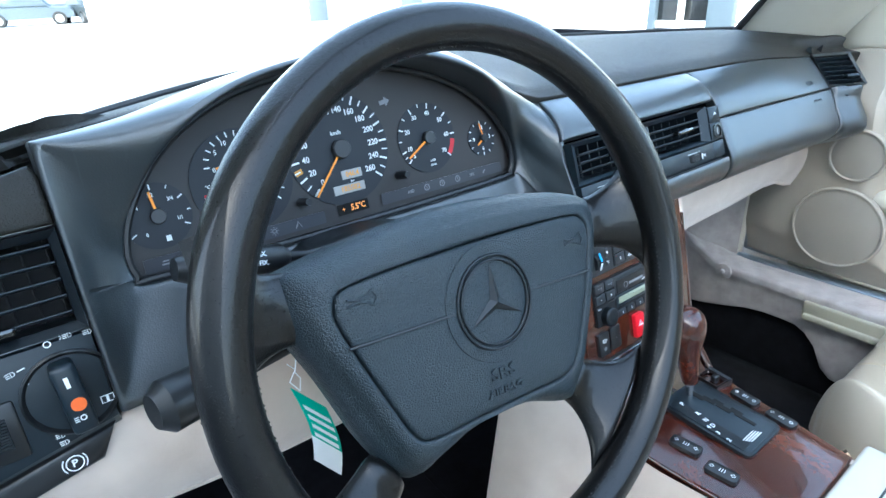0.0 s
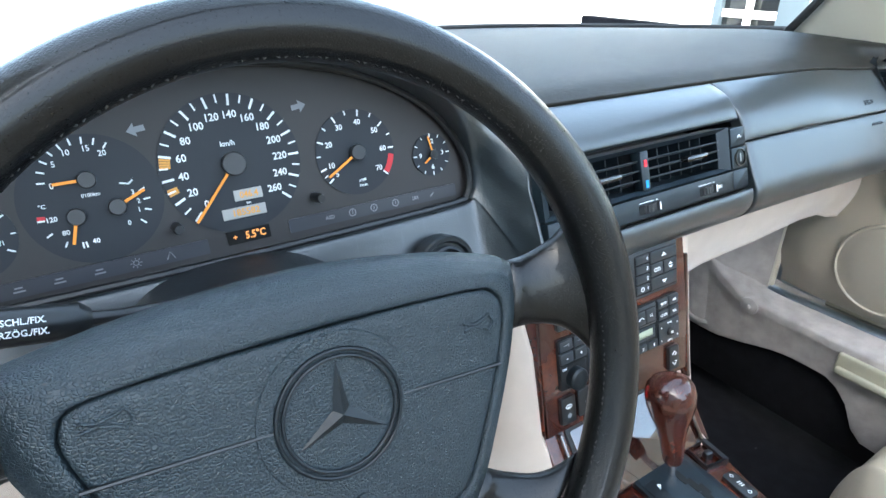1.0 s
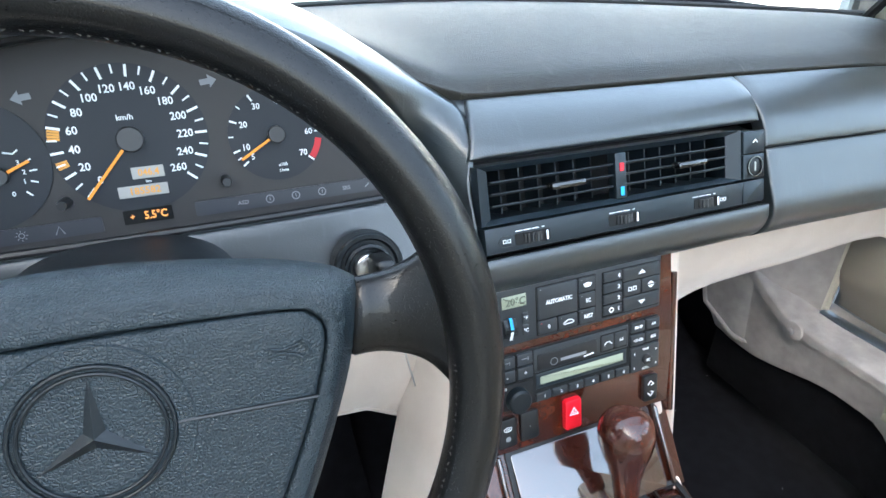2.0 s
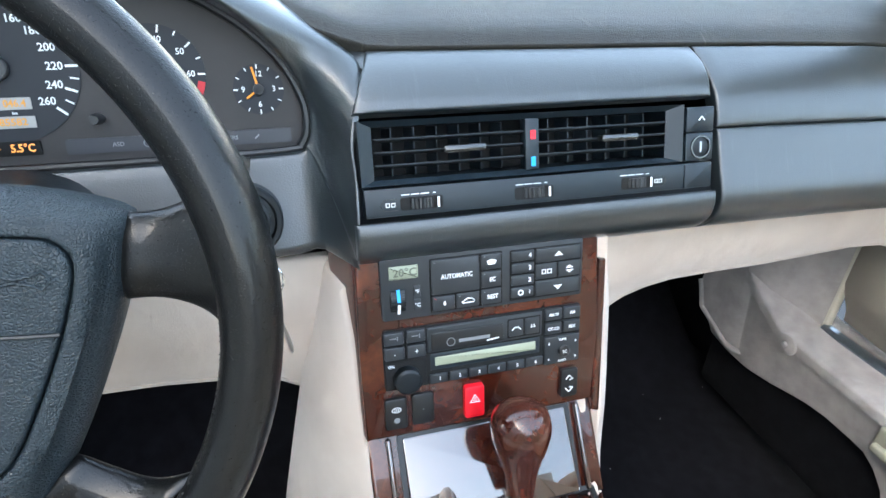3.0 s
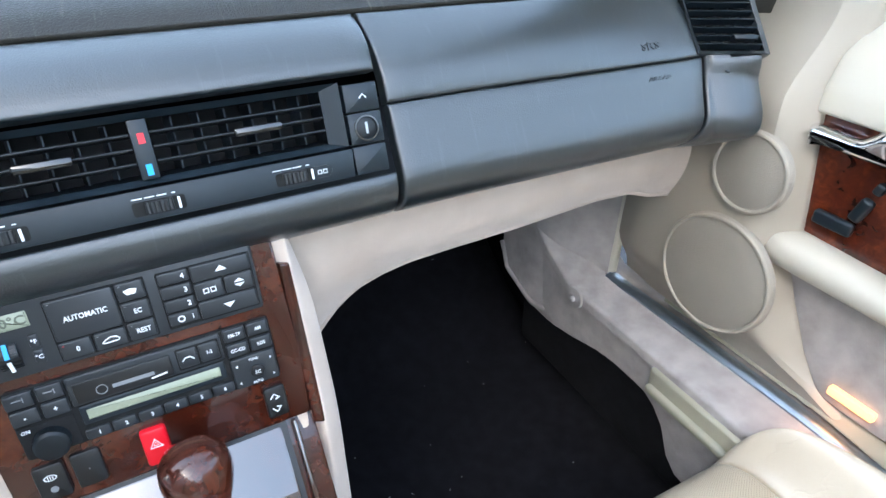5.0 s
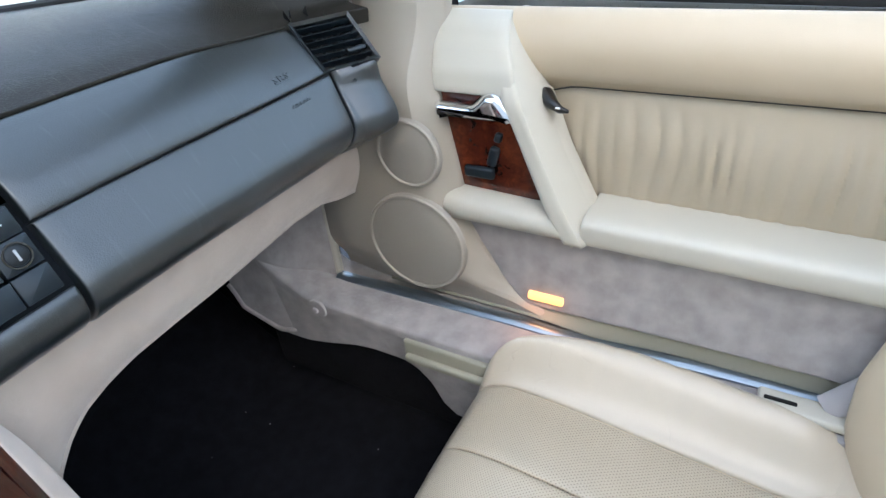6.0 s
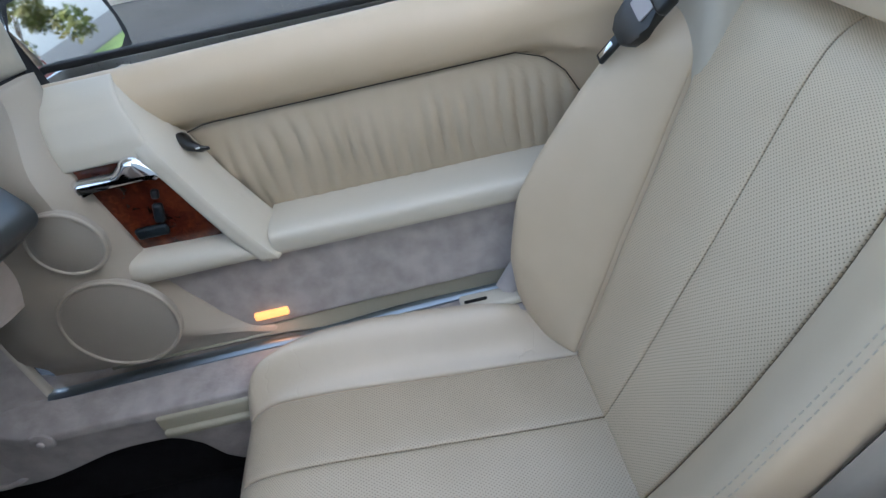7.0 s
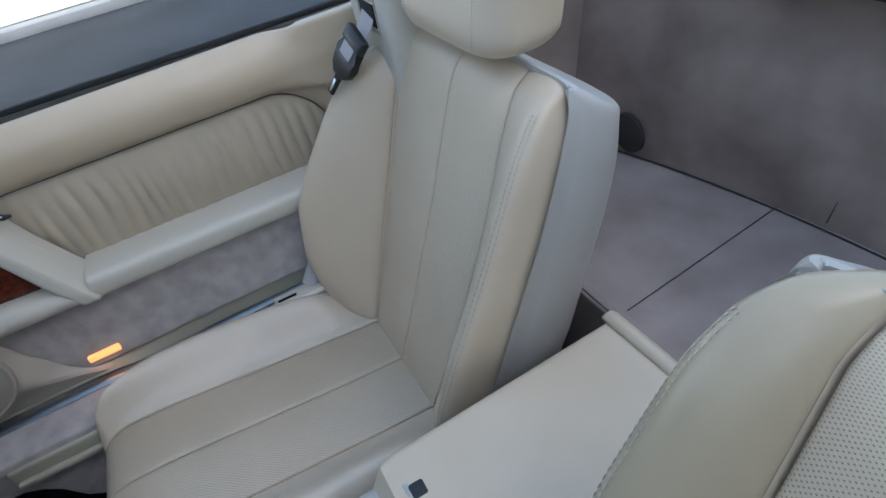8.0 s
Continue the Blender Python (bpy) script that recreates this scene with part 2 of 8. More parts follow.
ORANGEDOT = material("orange_dot", (0.75, 0.13, 0.015), 0.5, mix=0.05)
NEEDLE = material("orange_needle", (0.95, 0.32, 0.03), 0.5, mix=0.05)
HUBCAP = material("needle_cap", (0.03, 0.031, 0.033), 0.4)
RED = material("hazard_red", (0.75, 0.006, 0.02), 0.35, mix=0.15, grain_scale=900)
REDZONE = material("red_print", (0.55, 0.02, 0.03), 0.5)
BLUE = material("blue_print", (0.02, 0.35, 0.75), 0.4)
AMBERPRINT = material("amber_print", (0.75, 0.34, 0.05), 0.5)
LCD = material("lcd_glass", (0.30, 0.33, 0.24), 0.25, second=(0.26, 0.29, 0.21), mix=0.2)
LCDINK = material("lcd_ink", (0.11, 0.12, 0.085), 0.4)
ODOGLASS = material("counter_glass", (0.36, 0.35, 0.33), 0.3, mix=0.1)
AMBERGLOW = glow("amber_digits", (1.0, 0.36, 0.08), 0.10)
LAMPGLOW = glow("door_lamp_glow", (1.0, 0.42, 0.12), 0.55)
STITCH = material("grey_thread", (0.028, 0.025, 0.022), 0.8)
STITCHLIGHT = material("beige_thread", (0.50, 0.44, 0.34), 0.8)
TAGGREEN = material("green_paper", (0.02, 0.42, 0.28), 0.7, mix=0.1)
PAPER = material("white_paper", (0.85, 0.87, 0.87), 0.8, mix=0.1)
GLASS = clear("window_glass", (0.97, 0.99, 0.98))
MIRROR = material("mirror_silver", (0.92, 0.93, 0.94), 0.02, metal=1.0, rough_var=0.01, mix=0.02)
PAINT = material("silver_car_paint", (0.55, 0.57, 0.58), 0.3, metal=0.6, coat=0.6, mix=0.1)
ASPHALT = material("asphalt", (0.045, 0.049, 0.055), 0.9, second=(0.027, 0.030, 0.034), mix_scale=1.5, mix=0.5, grain=0.8, grain_scale=120, relief=0.3, relief_scale=8)
TRIMDARK = material("olive_beige_plastic", (0.36, 0.34, 0.26), 0.45, grain=0.15, grain_scale=1300, mix=0.2)
HEADLINER = material("grey_headliner", (0.30, 0.285, 0.26), 0.95, grain=0.6, grain_scale=1500)
# rear velour in a browner, darker copy: the wall's shade is in the colour
REARSHADE = material("shade_toned_brown_velour", (0.36, 0.285, 0.238), 0.95, second=(0.195, 0.148, 0.120), mix_scale=6, mix=0.5, grain=0.8, grain_scale=1200, relief=0.3, relief_scale=30, spec=0.06, sheen=0.25)
REARDARK = material("dark_velour", (0.05, 0.043, 0.04), 0.95, grain=0.6, grain_scale=1200)
GRILLE = leather("speaker_mesh", (0.37, 0.335, 0.28), (0.33, 0.30, 0.25), 0.5, cell=520, depth=1.0, crease=0.02)
HALLWALL = material("pale_metal_wall", (0.62, 0.62, 0.60), 0.6, mix=0.2, mix_scale=0.5)
DOORWHITE = material("white_door_paint", (0.78, 0.78, 0.76), 0.5, mix=0.2, mix_scale=0.6)
COLUMN = material("dark_steel", (0.07, 0.09, 0.11), 0.4, mix=0.2, mix_scale=1.0)
CONCRETE = material("pale_concrete", (0.42, 0.41, 0.39), 0.85, mix_scale=3, mix=0.4, grain=0.5, grain_scale=60)
REDPAINT = material("dark_red_car_paint", (0.22, 0.012, 0.015), 0.3, coat=0.8, mix=0.1)
GRASS = material("grass", (0.075, 0.14, 0.025), 0.9, second=(0.11, 0.15, 0.035), mix_scale=2, mix=0.5, grain=1.0, grain_scale=40)
LEAF = material("tree_leaf", (0.10, 0.13, 0.03), 0.6, second=(0.16, 0.13, 0.03), mix_scale=1, mix=0.5)
BARK = material("tree_bark", (0.12, 0.09, 0.07), 0.9, grain=0.8, grain_scale=40)
BELT = material("grey_belt_webbing", (0.42, 0.39, 0.38), 0.8, grain=0.5, grain_scale=1200)

# ---- mesh tools ----
WORLD = {}


def thing(name, m, label, category, group="", kind=""):
    ob = new(name)
    ob.empty_display_size = 0.05
    ob.matrix_world = m
    WORLD[ob.name] = m.copy()
    return tagged(ob, label, category, group, kind)


def finish(bm, smooth=True, sharp=35):
    bmesh.ops.recalc_face_normals(bm, faces=bm.faces)
    for f in bm.faces:
        f.smooth = smooth
    if smooth:
        lim = radians(sharp)
        for e in bm.edges:
            if len(e.link_faces) == 2 and e.calc_face_angle(0.0) > lim:
                e.smooth = False


def part(name, bm, mat, parent=None, label="", m=None, world=False, smooth=True, sharp=35):
    """Links a bmesh as one mesh object under a thing or a part. m: its own pose under the parent; world: bm is in world places."""
    if world and parent is not None:
        bm.transform(WORLD[parent.name].inverted())
    finish(bm, smooth, sharp)
    me = bpy.data.meshes.new(name)
    bm.to_mesh(me)
    bm.free()
    me.materials.append(mat)
    ob = new(name, me)
    if parent is not None:
        ob.parent = parent
    ob.matrix_basis = m if m is not None else Matrix()
    WORLD[ob.name] = (WORLD[parent.name] if parent is not None else Matrix()) @ ob.matrix_basis
    if label:
        ob["label"] = label
    return ob


def solo(name, bm, mat, label, category, kind="", group="", smooth=True, sharp=35, base=None):
    """A thing of one mesh, given in world places; its origin is set to base."""
    c = Vector(base) if base is not None else Vector()
    bm.transform(Matrix.Translation(-c))
    ob = part(name, bm, mat, None, smooth=smooth, sharp=sharp)
    ob.matrix_basis = Matrix.Translation(c)
    WORLD[ob.name] = ob.matrix_basis.copy()
    return tagged(ob, label, category, group, kind)


def box(sx, sy, sz, r=0.0, at=(0, 0, 0), seg=2, bm=None):
    """A block with rounded edges, centred on at."""
    out = bmesh.new()
    bmesh.ops.create_cube(out, size=1.0)
    for v in out.verts:
        v.co = Vector((v.co.x * sx, v.co.y * sy, v.co.z * sz))
    if r > 0:
        bmesh.ops.bevel(out, geom=out.edges[:], offset=min(r, 0.49 * min(sx, sy, sz)), segments=seg, profile=0.5, affect="EDGES")
    for v in out.verts:
        v.co += Vector(at)
    return join(bm, out)


def join(bm, other):
    """Adds the second bmesh to the first, which may be None."""
    if bm is None:
        return other
    me = bpy.data.meshes.new("tmp")
    other.to_mesh(me)
    other.free()
    bm.from_mesh(me)
    bpy.data.meshes.remove(me)
    return bm


def plate(outline, depth, r=0.0, hole=None, seg=2):
    """A plate from a closed 2D outline (x, y) with its face at z = 0 and its back at z = -depth; r rounds the front edge."""
    bm = bmesh.new()
    front = [bm.verts.new((x, y, 0)) for x, y in outline]
    f = bm.faces.new(front)
    back = [bm.verts.new((x, y, -depth)) for x, y in outline]
    n = len(outline)
    for i in range(n):
        bm.faces.new((front[i], back[i], back[(i + 1) % n], front[(i + 1) % n]))
    bm.faces.new(back[::-1])
    if r > 0:
        edges = [e for e in f.edges]
        bmesh.ops.bevel(bm, geom=edges, offset=r, segments=seg, profile=0.5, affect="EDGES")
    return bm


def rounded(w, h, r, n=5, cx=0.0, cy=0.0):
    """Outline of a rectangle with round corners."""
    out = []
    for sx, sy, a0 in ((1, 1, 0), (-1, 1, 90), (-1, -1, 180), (1, -1, 270)):
        for i in range(n + 1):
            a = radians(a0 + 90 * i / n)
            out.append((cx + sx * (w / 2 - r) + r * math.cos(a), cy + sy * (h / 2 - r) + r * math.sin(a)))
    return out


def disc(radius, depth, at=(0, 0, 0), n=32, r=0.0, bm=None):
    out = plate([(radius * math.cos(2 * math.pi * i / n), radius * math.sin(2 * math.pi * i / n)) for i in range(n)], depth, r)
    out.transform(Matrix.Translation(at))
    return join(bm, out)


def ring(r_out, r_in, depth, n=40):
    """A flat ring, its face at z = 0."""
    bm = bmesh.new()
    rows = []
    for r, z in ((r_in, -depth), (r_in, 0), (r_out, 0), (r_out, -depth)):
        rows.append([bm.verts.new((r * math.cos(2 * math.pi * i / n), r * math.sin(2 * math.pi * i / n), z)) for i in range(n)])
    for a, b in zip(rows, rows[1:] + rows[:1]):
        for i in range(n):
            bm.faces.new((a[i], a[(i + 1) % n], b[(i + 1) % n], b[i]))
    return bm


def lathe(profile, n=28):
    """A solid of revolution round z from (radius, z) pairs, closed at both ends."""
    bm = bmesh.new()
    rows = [[bm.verts.new((r * math.cos(2 * math.pi * i / n), r * math.sin(2 * math.pi * i / n), z)) for i in range(n)] for r, z in profile]
    for a, b in zip(rows, rows[1:]):
        for i in range(n):
            bm.faces.new((a[i], a[(i + 1) % n], b[(i + 1) % n], b[i]))
    bm.faces.new(rows[0][::-1])
    bm.faces.new(rows[-1])
    return bm


def curve(points, t):
    """A smooth line through the points (Catmull-Rom), t from 0 to 1."""
    n = len(points) - 1
    s = min(max(t, 0.0), 1.0) * n
    i = min(int(s), n - 1)
    f = s - i
    p = [Vector(points[min(max(k, 0), n)]) for k in (i - 1, i, i + 1, i + 2)]
    if i == 0:
        p[0] = 2 * p[1] - p[2]
    if i == n - 1:
        p[3] = 2 * p[2] - p[1]
    return 0.5 * (2 * p[1] + (p[2] - p[0]) * f + (2 * p[0] - 5 * p[1] + 4 * p[2] - p[3]) * f * f + (3 * p[1] - p[0] - 3 * p[2] + p[3]) * f ** 3)


def tube(points, radius, n=10, closed=False, flat=1.0, bm=None):
    """A round bar along points; radius may be a list. flat squeezes it across its second axis."""
    out = bmesh.new()
    pts = [Vector(p) for p in points]
    k = len(pts)
    rad = radius if isinstance(radius, (list, tuple)) else [radius] * k
    rows = []
    up = None
    for i, p in enumerate(pts):
        a = pts[(i - 1) % k] if closed or i > 0 else p
        b = pts[(i + 1) % k] if closed or i < k - 1 else p
        d = (b - a).normalized()
        if up is None:
            up = d.orthogonal().normalized()
        up = (up - d * up.dot(d)).normalized()
        side = d.cross(up)
        rows.append([out.verts.new(p + rad[i] * (math.cos(2 * math.pi * j / n) * up + flat * math.sin(2 * math.pi * j / n) * side)) for j in range(n)])
    pairs = list(zip(rows, rows[1:])) + ([(rows[-1], rows[0])] if closed else [])
    for a, b in pairs:
        for j in range(n):
            out.faces.new((a[j], a[(j + 1) % n], b[(j + 1) % n], b[j]))
    if not closed:
        out.faces.new(rows[0][::-1])
        out.faces.new(rows[-1])
    return join(bm, out)


def steps(a, b, n, edge, size):
    """Parameters from a to b, close together near both ends, where the edge is rounded."""
    e = min(0.25, edge / max(size, 1e-6))
    inner = [e + (1 - 2 * e) * i / n for i in range(n + 1)]
    out = [0.0, e * 0.12, e * 0.4, *inner, 1 - e * 0.4, 1 - e * 0.12, 1.0] if edge > 0 else [i / n for i in range(n + 1)]
    return [a + (b - a) * t for t in out]


def patch(fn, u=(0, 1), v=(0, 1), nu=12, nv=12, thick=0.01, edge=0.004, flip=False, uv=False):
    """A padded sheet over the surface fn(u, v): rounded off at its rim by edge metres, thick metres deep."""
    mid = lambda a: (a[0] + a[1]) / 2  # noqa: E731
    line_u = [Vector(fn(u[0] + (u[1] - u[0]) * i / 8, mid(v))) for i in range(9)]
    line_v = [Vector(fn(mid(u), v[0] + (v[1] - v[0]) * i / 8)) for i in range(9)]
    size_u = sum((b - a).length for a, b in zip(line_u, line_u[1:]))
    size_v = sum((b - a).length for a, b in zip(line_v, line_v[1:]))
    us, vs = steps(*u, nu, edge, size_u), steps(*v, nv, edge, size_v)
    bm = bmesh.new()
    top, low = [], []
    eu, ev = (u[1] - u[0]) * 1e-3, (v[1] - v[0]) * 1e-3
    for a in us:
        ru, rl = [], []
        for b in vs:
            p = Vector(fn(a, b))
            du = Vector(fn(a + eu, b)) - Vector(fn(a - eu, b))
            dv = Vector(fn(a, b + ev)) - Vector(fn(a, b - ev))
            nrm = du.cross(dv)
            nrm = nrm.normalized() if nrm.length > 0 else Vector((0, 0, 1))
            if flip:
                nrm = -nrm
            d = min((a - u[0]) / (u[1] - u[0]) * size_u, (u[1] - a) / (u[1] - u[0]) * size_u,
                    (b - v[0]) / (v[1] - v[0]) * size_v, (v[1] - b) / (v[1] - v[0]) * size_v)
            sink = 0.0
            if edge > 0 and d < edge:
                sink = edge * (1 - math.sqrt(max(0.0, 1 - (1 - d / edge) ** 2)))
            ru.append(bm.verts.new(p - nrm * sink))
            rl.append(bm.verts.new(p - nrm * max(thick, edge + 0.001)))
        top.append(ru)
        low.append(rl)
    lay = bm.loops.layers.uv.new("UVMap") if uv else None

    def face(vs4, idx=None):
        f = bm.faces.new(vs4)
        if lay and idx:
            for loop, (i, j) in zip(f.loops, idx):
                loop[lay].uv = ((us[i] - u[0]) / (u[1] - u[0]) * size_u, (vs[j] - v[0]) / (v[1] - v[0]) * size_v)

    n, k = len(us), len(vs)
    for i in range(n - 1):
        for j in range(k - 1):
            face((top[i][j], top[i + 1][j], top[i + 1][j + 1], top[i][j + 1]), ((i, j), (i + 1, j), (i + 1, j + 1), (i, j + 1)))
            face((low[i][j], low[i][j + 1], low[i + 1][j + 1], low[i + 1][j]))
    for i in range(n - 1):
        face((top[i][0], low[i][0], low[i + 1][0], top[i + 1][0]))
        face((top[i][-1], top[i + 1][-1], low[i + 1][-1], low[i][-1]))
    for j in range(k - 1):
        face((top[0][j], top[0][j + 1], low[0][j + 1], low[0][j]))
        face((top[-1][j], low[-1][j], low[-1][j + 1], top[-1][j + 1]))
    return bm


def lerp(a, b, t):
    return a + (b - a) * t


def bump01(x, c, w):
    """A smooth bell of height 1 round c."""
    return math.exp(-((x - c) / w) ** 2)


def ease(a, b, x):
    t = min(max((x - a) / (b - a), 0.0), 1.0)
    return t * t * (3 - 2 * t)


def letters(name, body, size, m, mat, parent, align="CENTER", depth=0.0002, squeeze=1.0):
    """Printed writing, m metres pose under the parent; size is the height of its capitals."""
    cu = bpy.data.curves.new("tmp", "FONT")
    cu.body, cu.size, cu.align_x, cu.align_y, cu.extrude = body, size * 1.4, align, "CENTER", depth
    cu.offset = 0.025 * size
    cu.resolution_u = 2
    tmp = new("tmp", cu)
    me = bpy.data.meshes.new_from_object(tmp)
    bpy.data.objects.remove(tmp)
    bpy.data.curves.remove(cu)
    bm = bmesh.new()
    bm.from_mesh(me)
    bpy.data.meshes.remove(me)
    for v in bm.verts:
        v.co.x *= squeeze
    return part(name, bm, mat, parent, m=m, smooth=False)


def at(x, y, z=0.0, turn=0.0):
    return Matrix.Translation((x, y, z)) @ Matrix.Rotation(radians(turn), 4, "Z")


def basis(o, x, y, z):
    m = Matrix((x, y, z)).transposed().to_4x4()
    m.translation = Vector(o)
    return m

# ---- dashboard ----
X, Y, Z = Vector((1, 0, 0)), Vector((0, 1, 0)), Vector((0, 0, 1))


def seam_y(x):
    return float(np.interp(x, [-0.7, -0.1, 0.06, 0.23, 0.35, 0.45, 0.545, 0.60, 0.66, 0.70], [0.10, 0.094, 0.088, 0.083, 0.075, 0.063, 0.052, 0.046, 0.016, -0.006]))


def glass_y(x):
    """Where the foot of the windscreen lies."""
    return 0.55 - 0.95 * x * x


def end_drop(x):
    """How far the top sinks towards the passenger door."""
    return 0.010 * ease(0.42, 0.60, x)


def front_shift(x):
    return -0.016 * ease(0.23, 0.62, x) - 0.36 * max(0.0, x - 0.60)


def dash_front(x, v):
    """The rounded face of the dash from the seam under the top (v = 0) to its lower edge (v = 1)."""
    s = front_shift(x)
    ys = seam_y(x)
    drop = end_drop(x)
    flat = ease(0.40, 0.59, x)  # the end round the side vent is flat
    chord = lambda z: lerp(ys, 0.019 + s, (0.7115 - z) / 0.0525)  # noqa: E731
    pts = [(x, ys, 0.7215 - drop), (x, lerp(lerp(ys, 0.03 + s, 0.55), chord(0.700), flat), lerp(0.705, 0.700, flat)), (x, lerp(0.031 + s, chord(0.683), flat), 0.684), (x, 0.019 + s, 0.659), (x, 0.003 + s, 0.628),
           (x, -0.012 + s, 0.599), (x, -0.008 + s, 0.576), (x, 0.012 + s * 0.5, 0.557), (x, 0.043, 0.543)]
    return curve(pts, v)


def top_face(x, v):
    """The top of the dash from its front seam (v = 0) to the windscreen (v = 1)."""
    y0, y1 = seam_y(x), glass_y(x)
    lift = float(np.interp(x, [-0.70, -0.616, -0.552, -0.465, -0.367, -0.28, -0.20, -0.12, -0.08], [0.0, 0.004, 0.016, 0.038, 0.055, 0.056, 0.046, 0.012, 0.0]))
    y0 = y0 + 0.05 * ease(-0.12, -0.2, x)
    y0 = min(y0, y1 - 0.035)
    drop, sink = end_drop(x), 0.0055 * ease(0.52, 0.68, x)
    pts = [(x, y0, 0.7235 + lift - drop), (x, y0 + 0.03, 0.738 + lift * 0.95 - drop - 1.2 * sink), (x, lerp(y0, y1, 0.3), 0.753 + lift * 0.5 - 2.6 * sink), (x, lerp(y0, y1, 0.6), 0.759 + lift * 0.12 - 3.0 * sink), (x, y1, 0.752 - 2.6 * sink)]
    return curve(pts, v)


dash = thing("dashboard", Matrix.Translation((0, 0.1, 0.55)), "black grained vinyl dashboard with moulded passenger panel", "dashboard")
part("top_pad", patch(lambda u, v: top_face(u, v), (-0.640, 0.690), (0, 1), 60, 14, 0.02, 0.004), DASHTOP, dash, "worn dark grey-brown grained top pad", world=True)


def lid(u, v):
    x0, x1 = lerp(-0.086, -0.108, v), lerp(0.2295, 0.2275, v)
    x = lerp(x0, x1, u)
    p = dash_front(x, v * 0.245)
    return p + Vector((0, -0.004 * math.sin(math.pi * v), 0.003 * math.sin(math.pi * v)))


part("centre_lid", patch(lid, (0, 1), (0, 1), 20, 8, 0.02, 0.004, flip=True), DASH, dash, "black grained lid over the centre vents", world=True)
part("joint_cap", patch(lambda u, v: Vector((lerp(-0.134, -0.072, u), lerp(0.078, 0.150, v), float(np.interp(lerp(0.078, 0.150, v), [0.06, 0.095, 0.13, 0.15], [0.700, 0.7185, 0.731, 0.736])))), (0, 1), (0, 1), 6, 10, 0.010, 0.002), DASH, dash, "vinyl behind the vent lid", world=True)
part("lower_lip", patch(lambda u, v: dash_front(lerp(-0.1135, 0.2275, u), v) + Vector((0, 0.004 * (1 - v), 0)), (0, 1), (0.585, 1), 16, 10, 0.012, 0.003, flip=True), DASH, dash, world=True)


def panel_x(u, v):
    """The passenger panel ends at a slanting joint with the side vent."""
    return lerp(0.232, float(np.interp(v, [0, 0.35, 0.65, 1], [0.588, 0.597, 0.585, 0.56])), u)


part("airbag_panel", patch(lambda u, v: dash_front(panel_x(u, v), v), (0, 1), (0, 0.372), 22, 10, 0.015, 0.003, flip=True), DASH, dash, "smooth upper passenger airbag panel", world=True)
part("glovebox_lid", patch(lambda u, v: dash_front(panel_x(u, v), v), (0, 1), (0.376, 1), 22, 14, 0.015, 0.003, flip=True), DASH, dash, world=True)


def pod(u, v):
    """The corner of the dash beside the passenger door, which curves back to the door."""
    x0 = panel_x(1, v) + 0.003
    x = lerp(x0, 0.668 - 0.012 * abs(v - 0.5) + 0.010 * ease(0.5, 0.1, v), u)
    p = dash_front(x, v)
    p.y += 0.006 * u * u * (1 - v) + 0.05 * ease(0.8, 1.0, u) ** 2 - 0.012 * math.sin(math.pi * u) * v
    p.z -= 0.006 * ease(0.5, 1.0, u) * (1 - v)
    # the well behind the side vent
    across = Vector((0.861, -0.508, 0.011)).normalized()
    out = across.cross(Vector((0, 0.62, 0.784))).normalized()
    rel = p - Vector((0.6264, 0.0068, 0.6875))
    up = rel.dot(out.cross(across))
    away = max(abs(rel.dot(across) + 0.003 + 0.30 * up) - 0.0365, abs(up) - 0.0310)
    deep = rel.dot(out)
    if away < 0 and deep > -0.034:
        p -= out * (deep + 0.034)
    elif away >= 0:
        p -= out * (deep - 0.001) * ease(0.024, 0.003, away) * ease(0.0, 0.10, u) * ease(0.026, 0.010, abs(deep))
    return p


part("corner_pod", patch(pod, (0, 1), (0.0, 1), 44, 60, 0.02, 0.004, flip=True), DASH, dash, "vinyl corner piece round the side vent", world=True)
# raised safety lettering on the passenger panel
for text, x, v, size in (("SRS", 0.528, 0.305, 0.0080), ("AIRBAG", 0.532, 0.430, 0.0042)):
    o = dash_front(x, v)
    tx, ty = (dash_front(x + 0.004, v) - o).normalized(), (dash_front(x, v - 0.01) - o).normalized()
    nn = tx.cross(ty).normalized()
    letters("raised_letters", text, size, WORLD[dash.name].inverted() @ basis(o, tx, nn.cross(tx), nn), DASH, dash, depth=0.0010, squeeze=1.5)


# ---- instrument binnacle ----
MCL = basis((-0.362, 0.106, 0.705), X, Vector((0, 0.2425, 0.9701)), Vector((0, -0.9701, 0.2425)))
OPENING = [(-0.205, -0.068), (-0.10, -0.071), (0, -0.072), (0.10, -0.072), (0.205, -0.070), (0.218, -0.064), (0.224, -0.05), (0.222, -0.025), (0.207, 0.006), (0.18, 0.034),
           (0.145, 0.056), (0.10, 0.073), (0.05, 0.083), (0.0, 0.087), (-0.05, 0.084), (-0.1, 0.074), (-0.145, 0.054), (-0.18, 0.027), (-0.207, -0.01), (-0.217, -0.04), (-0.215, -0.06)]


def smooth_loop(pts, n):
    out = []
    k = len(pts)
    ring_pts = [Vector((*p, 0)) for p in pts]
    for i in range(n):
        s = i / n * k
        j = int(s)
        f = s - j
        p = [ring_pts[(j + d) % k] for d in (-1, 0, 1, 2)]
        out.append(0.5 * (2 * p[1] + (p[2] - p[0]) * f + (2 * p[0] - 5 * p[1] + 4 * p[2] - p[3]) * f * f + (3 * p[1] - p[0] - 3 * p[2] + p[3]) * f ** 3))
    return out


def loop_normals(loop):
    out = []
    for i, p in enumerate(loop):
        d = loop[(i + 1) % len(loop)] - loop[i - 1]
        out.append(Vector((d.y, -d.x, 0)).normalized())
    return out


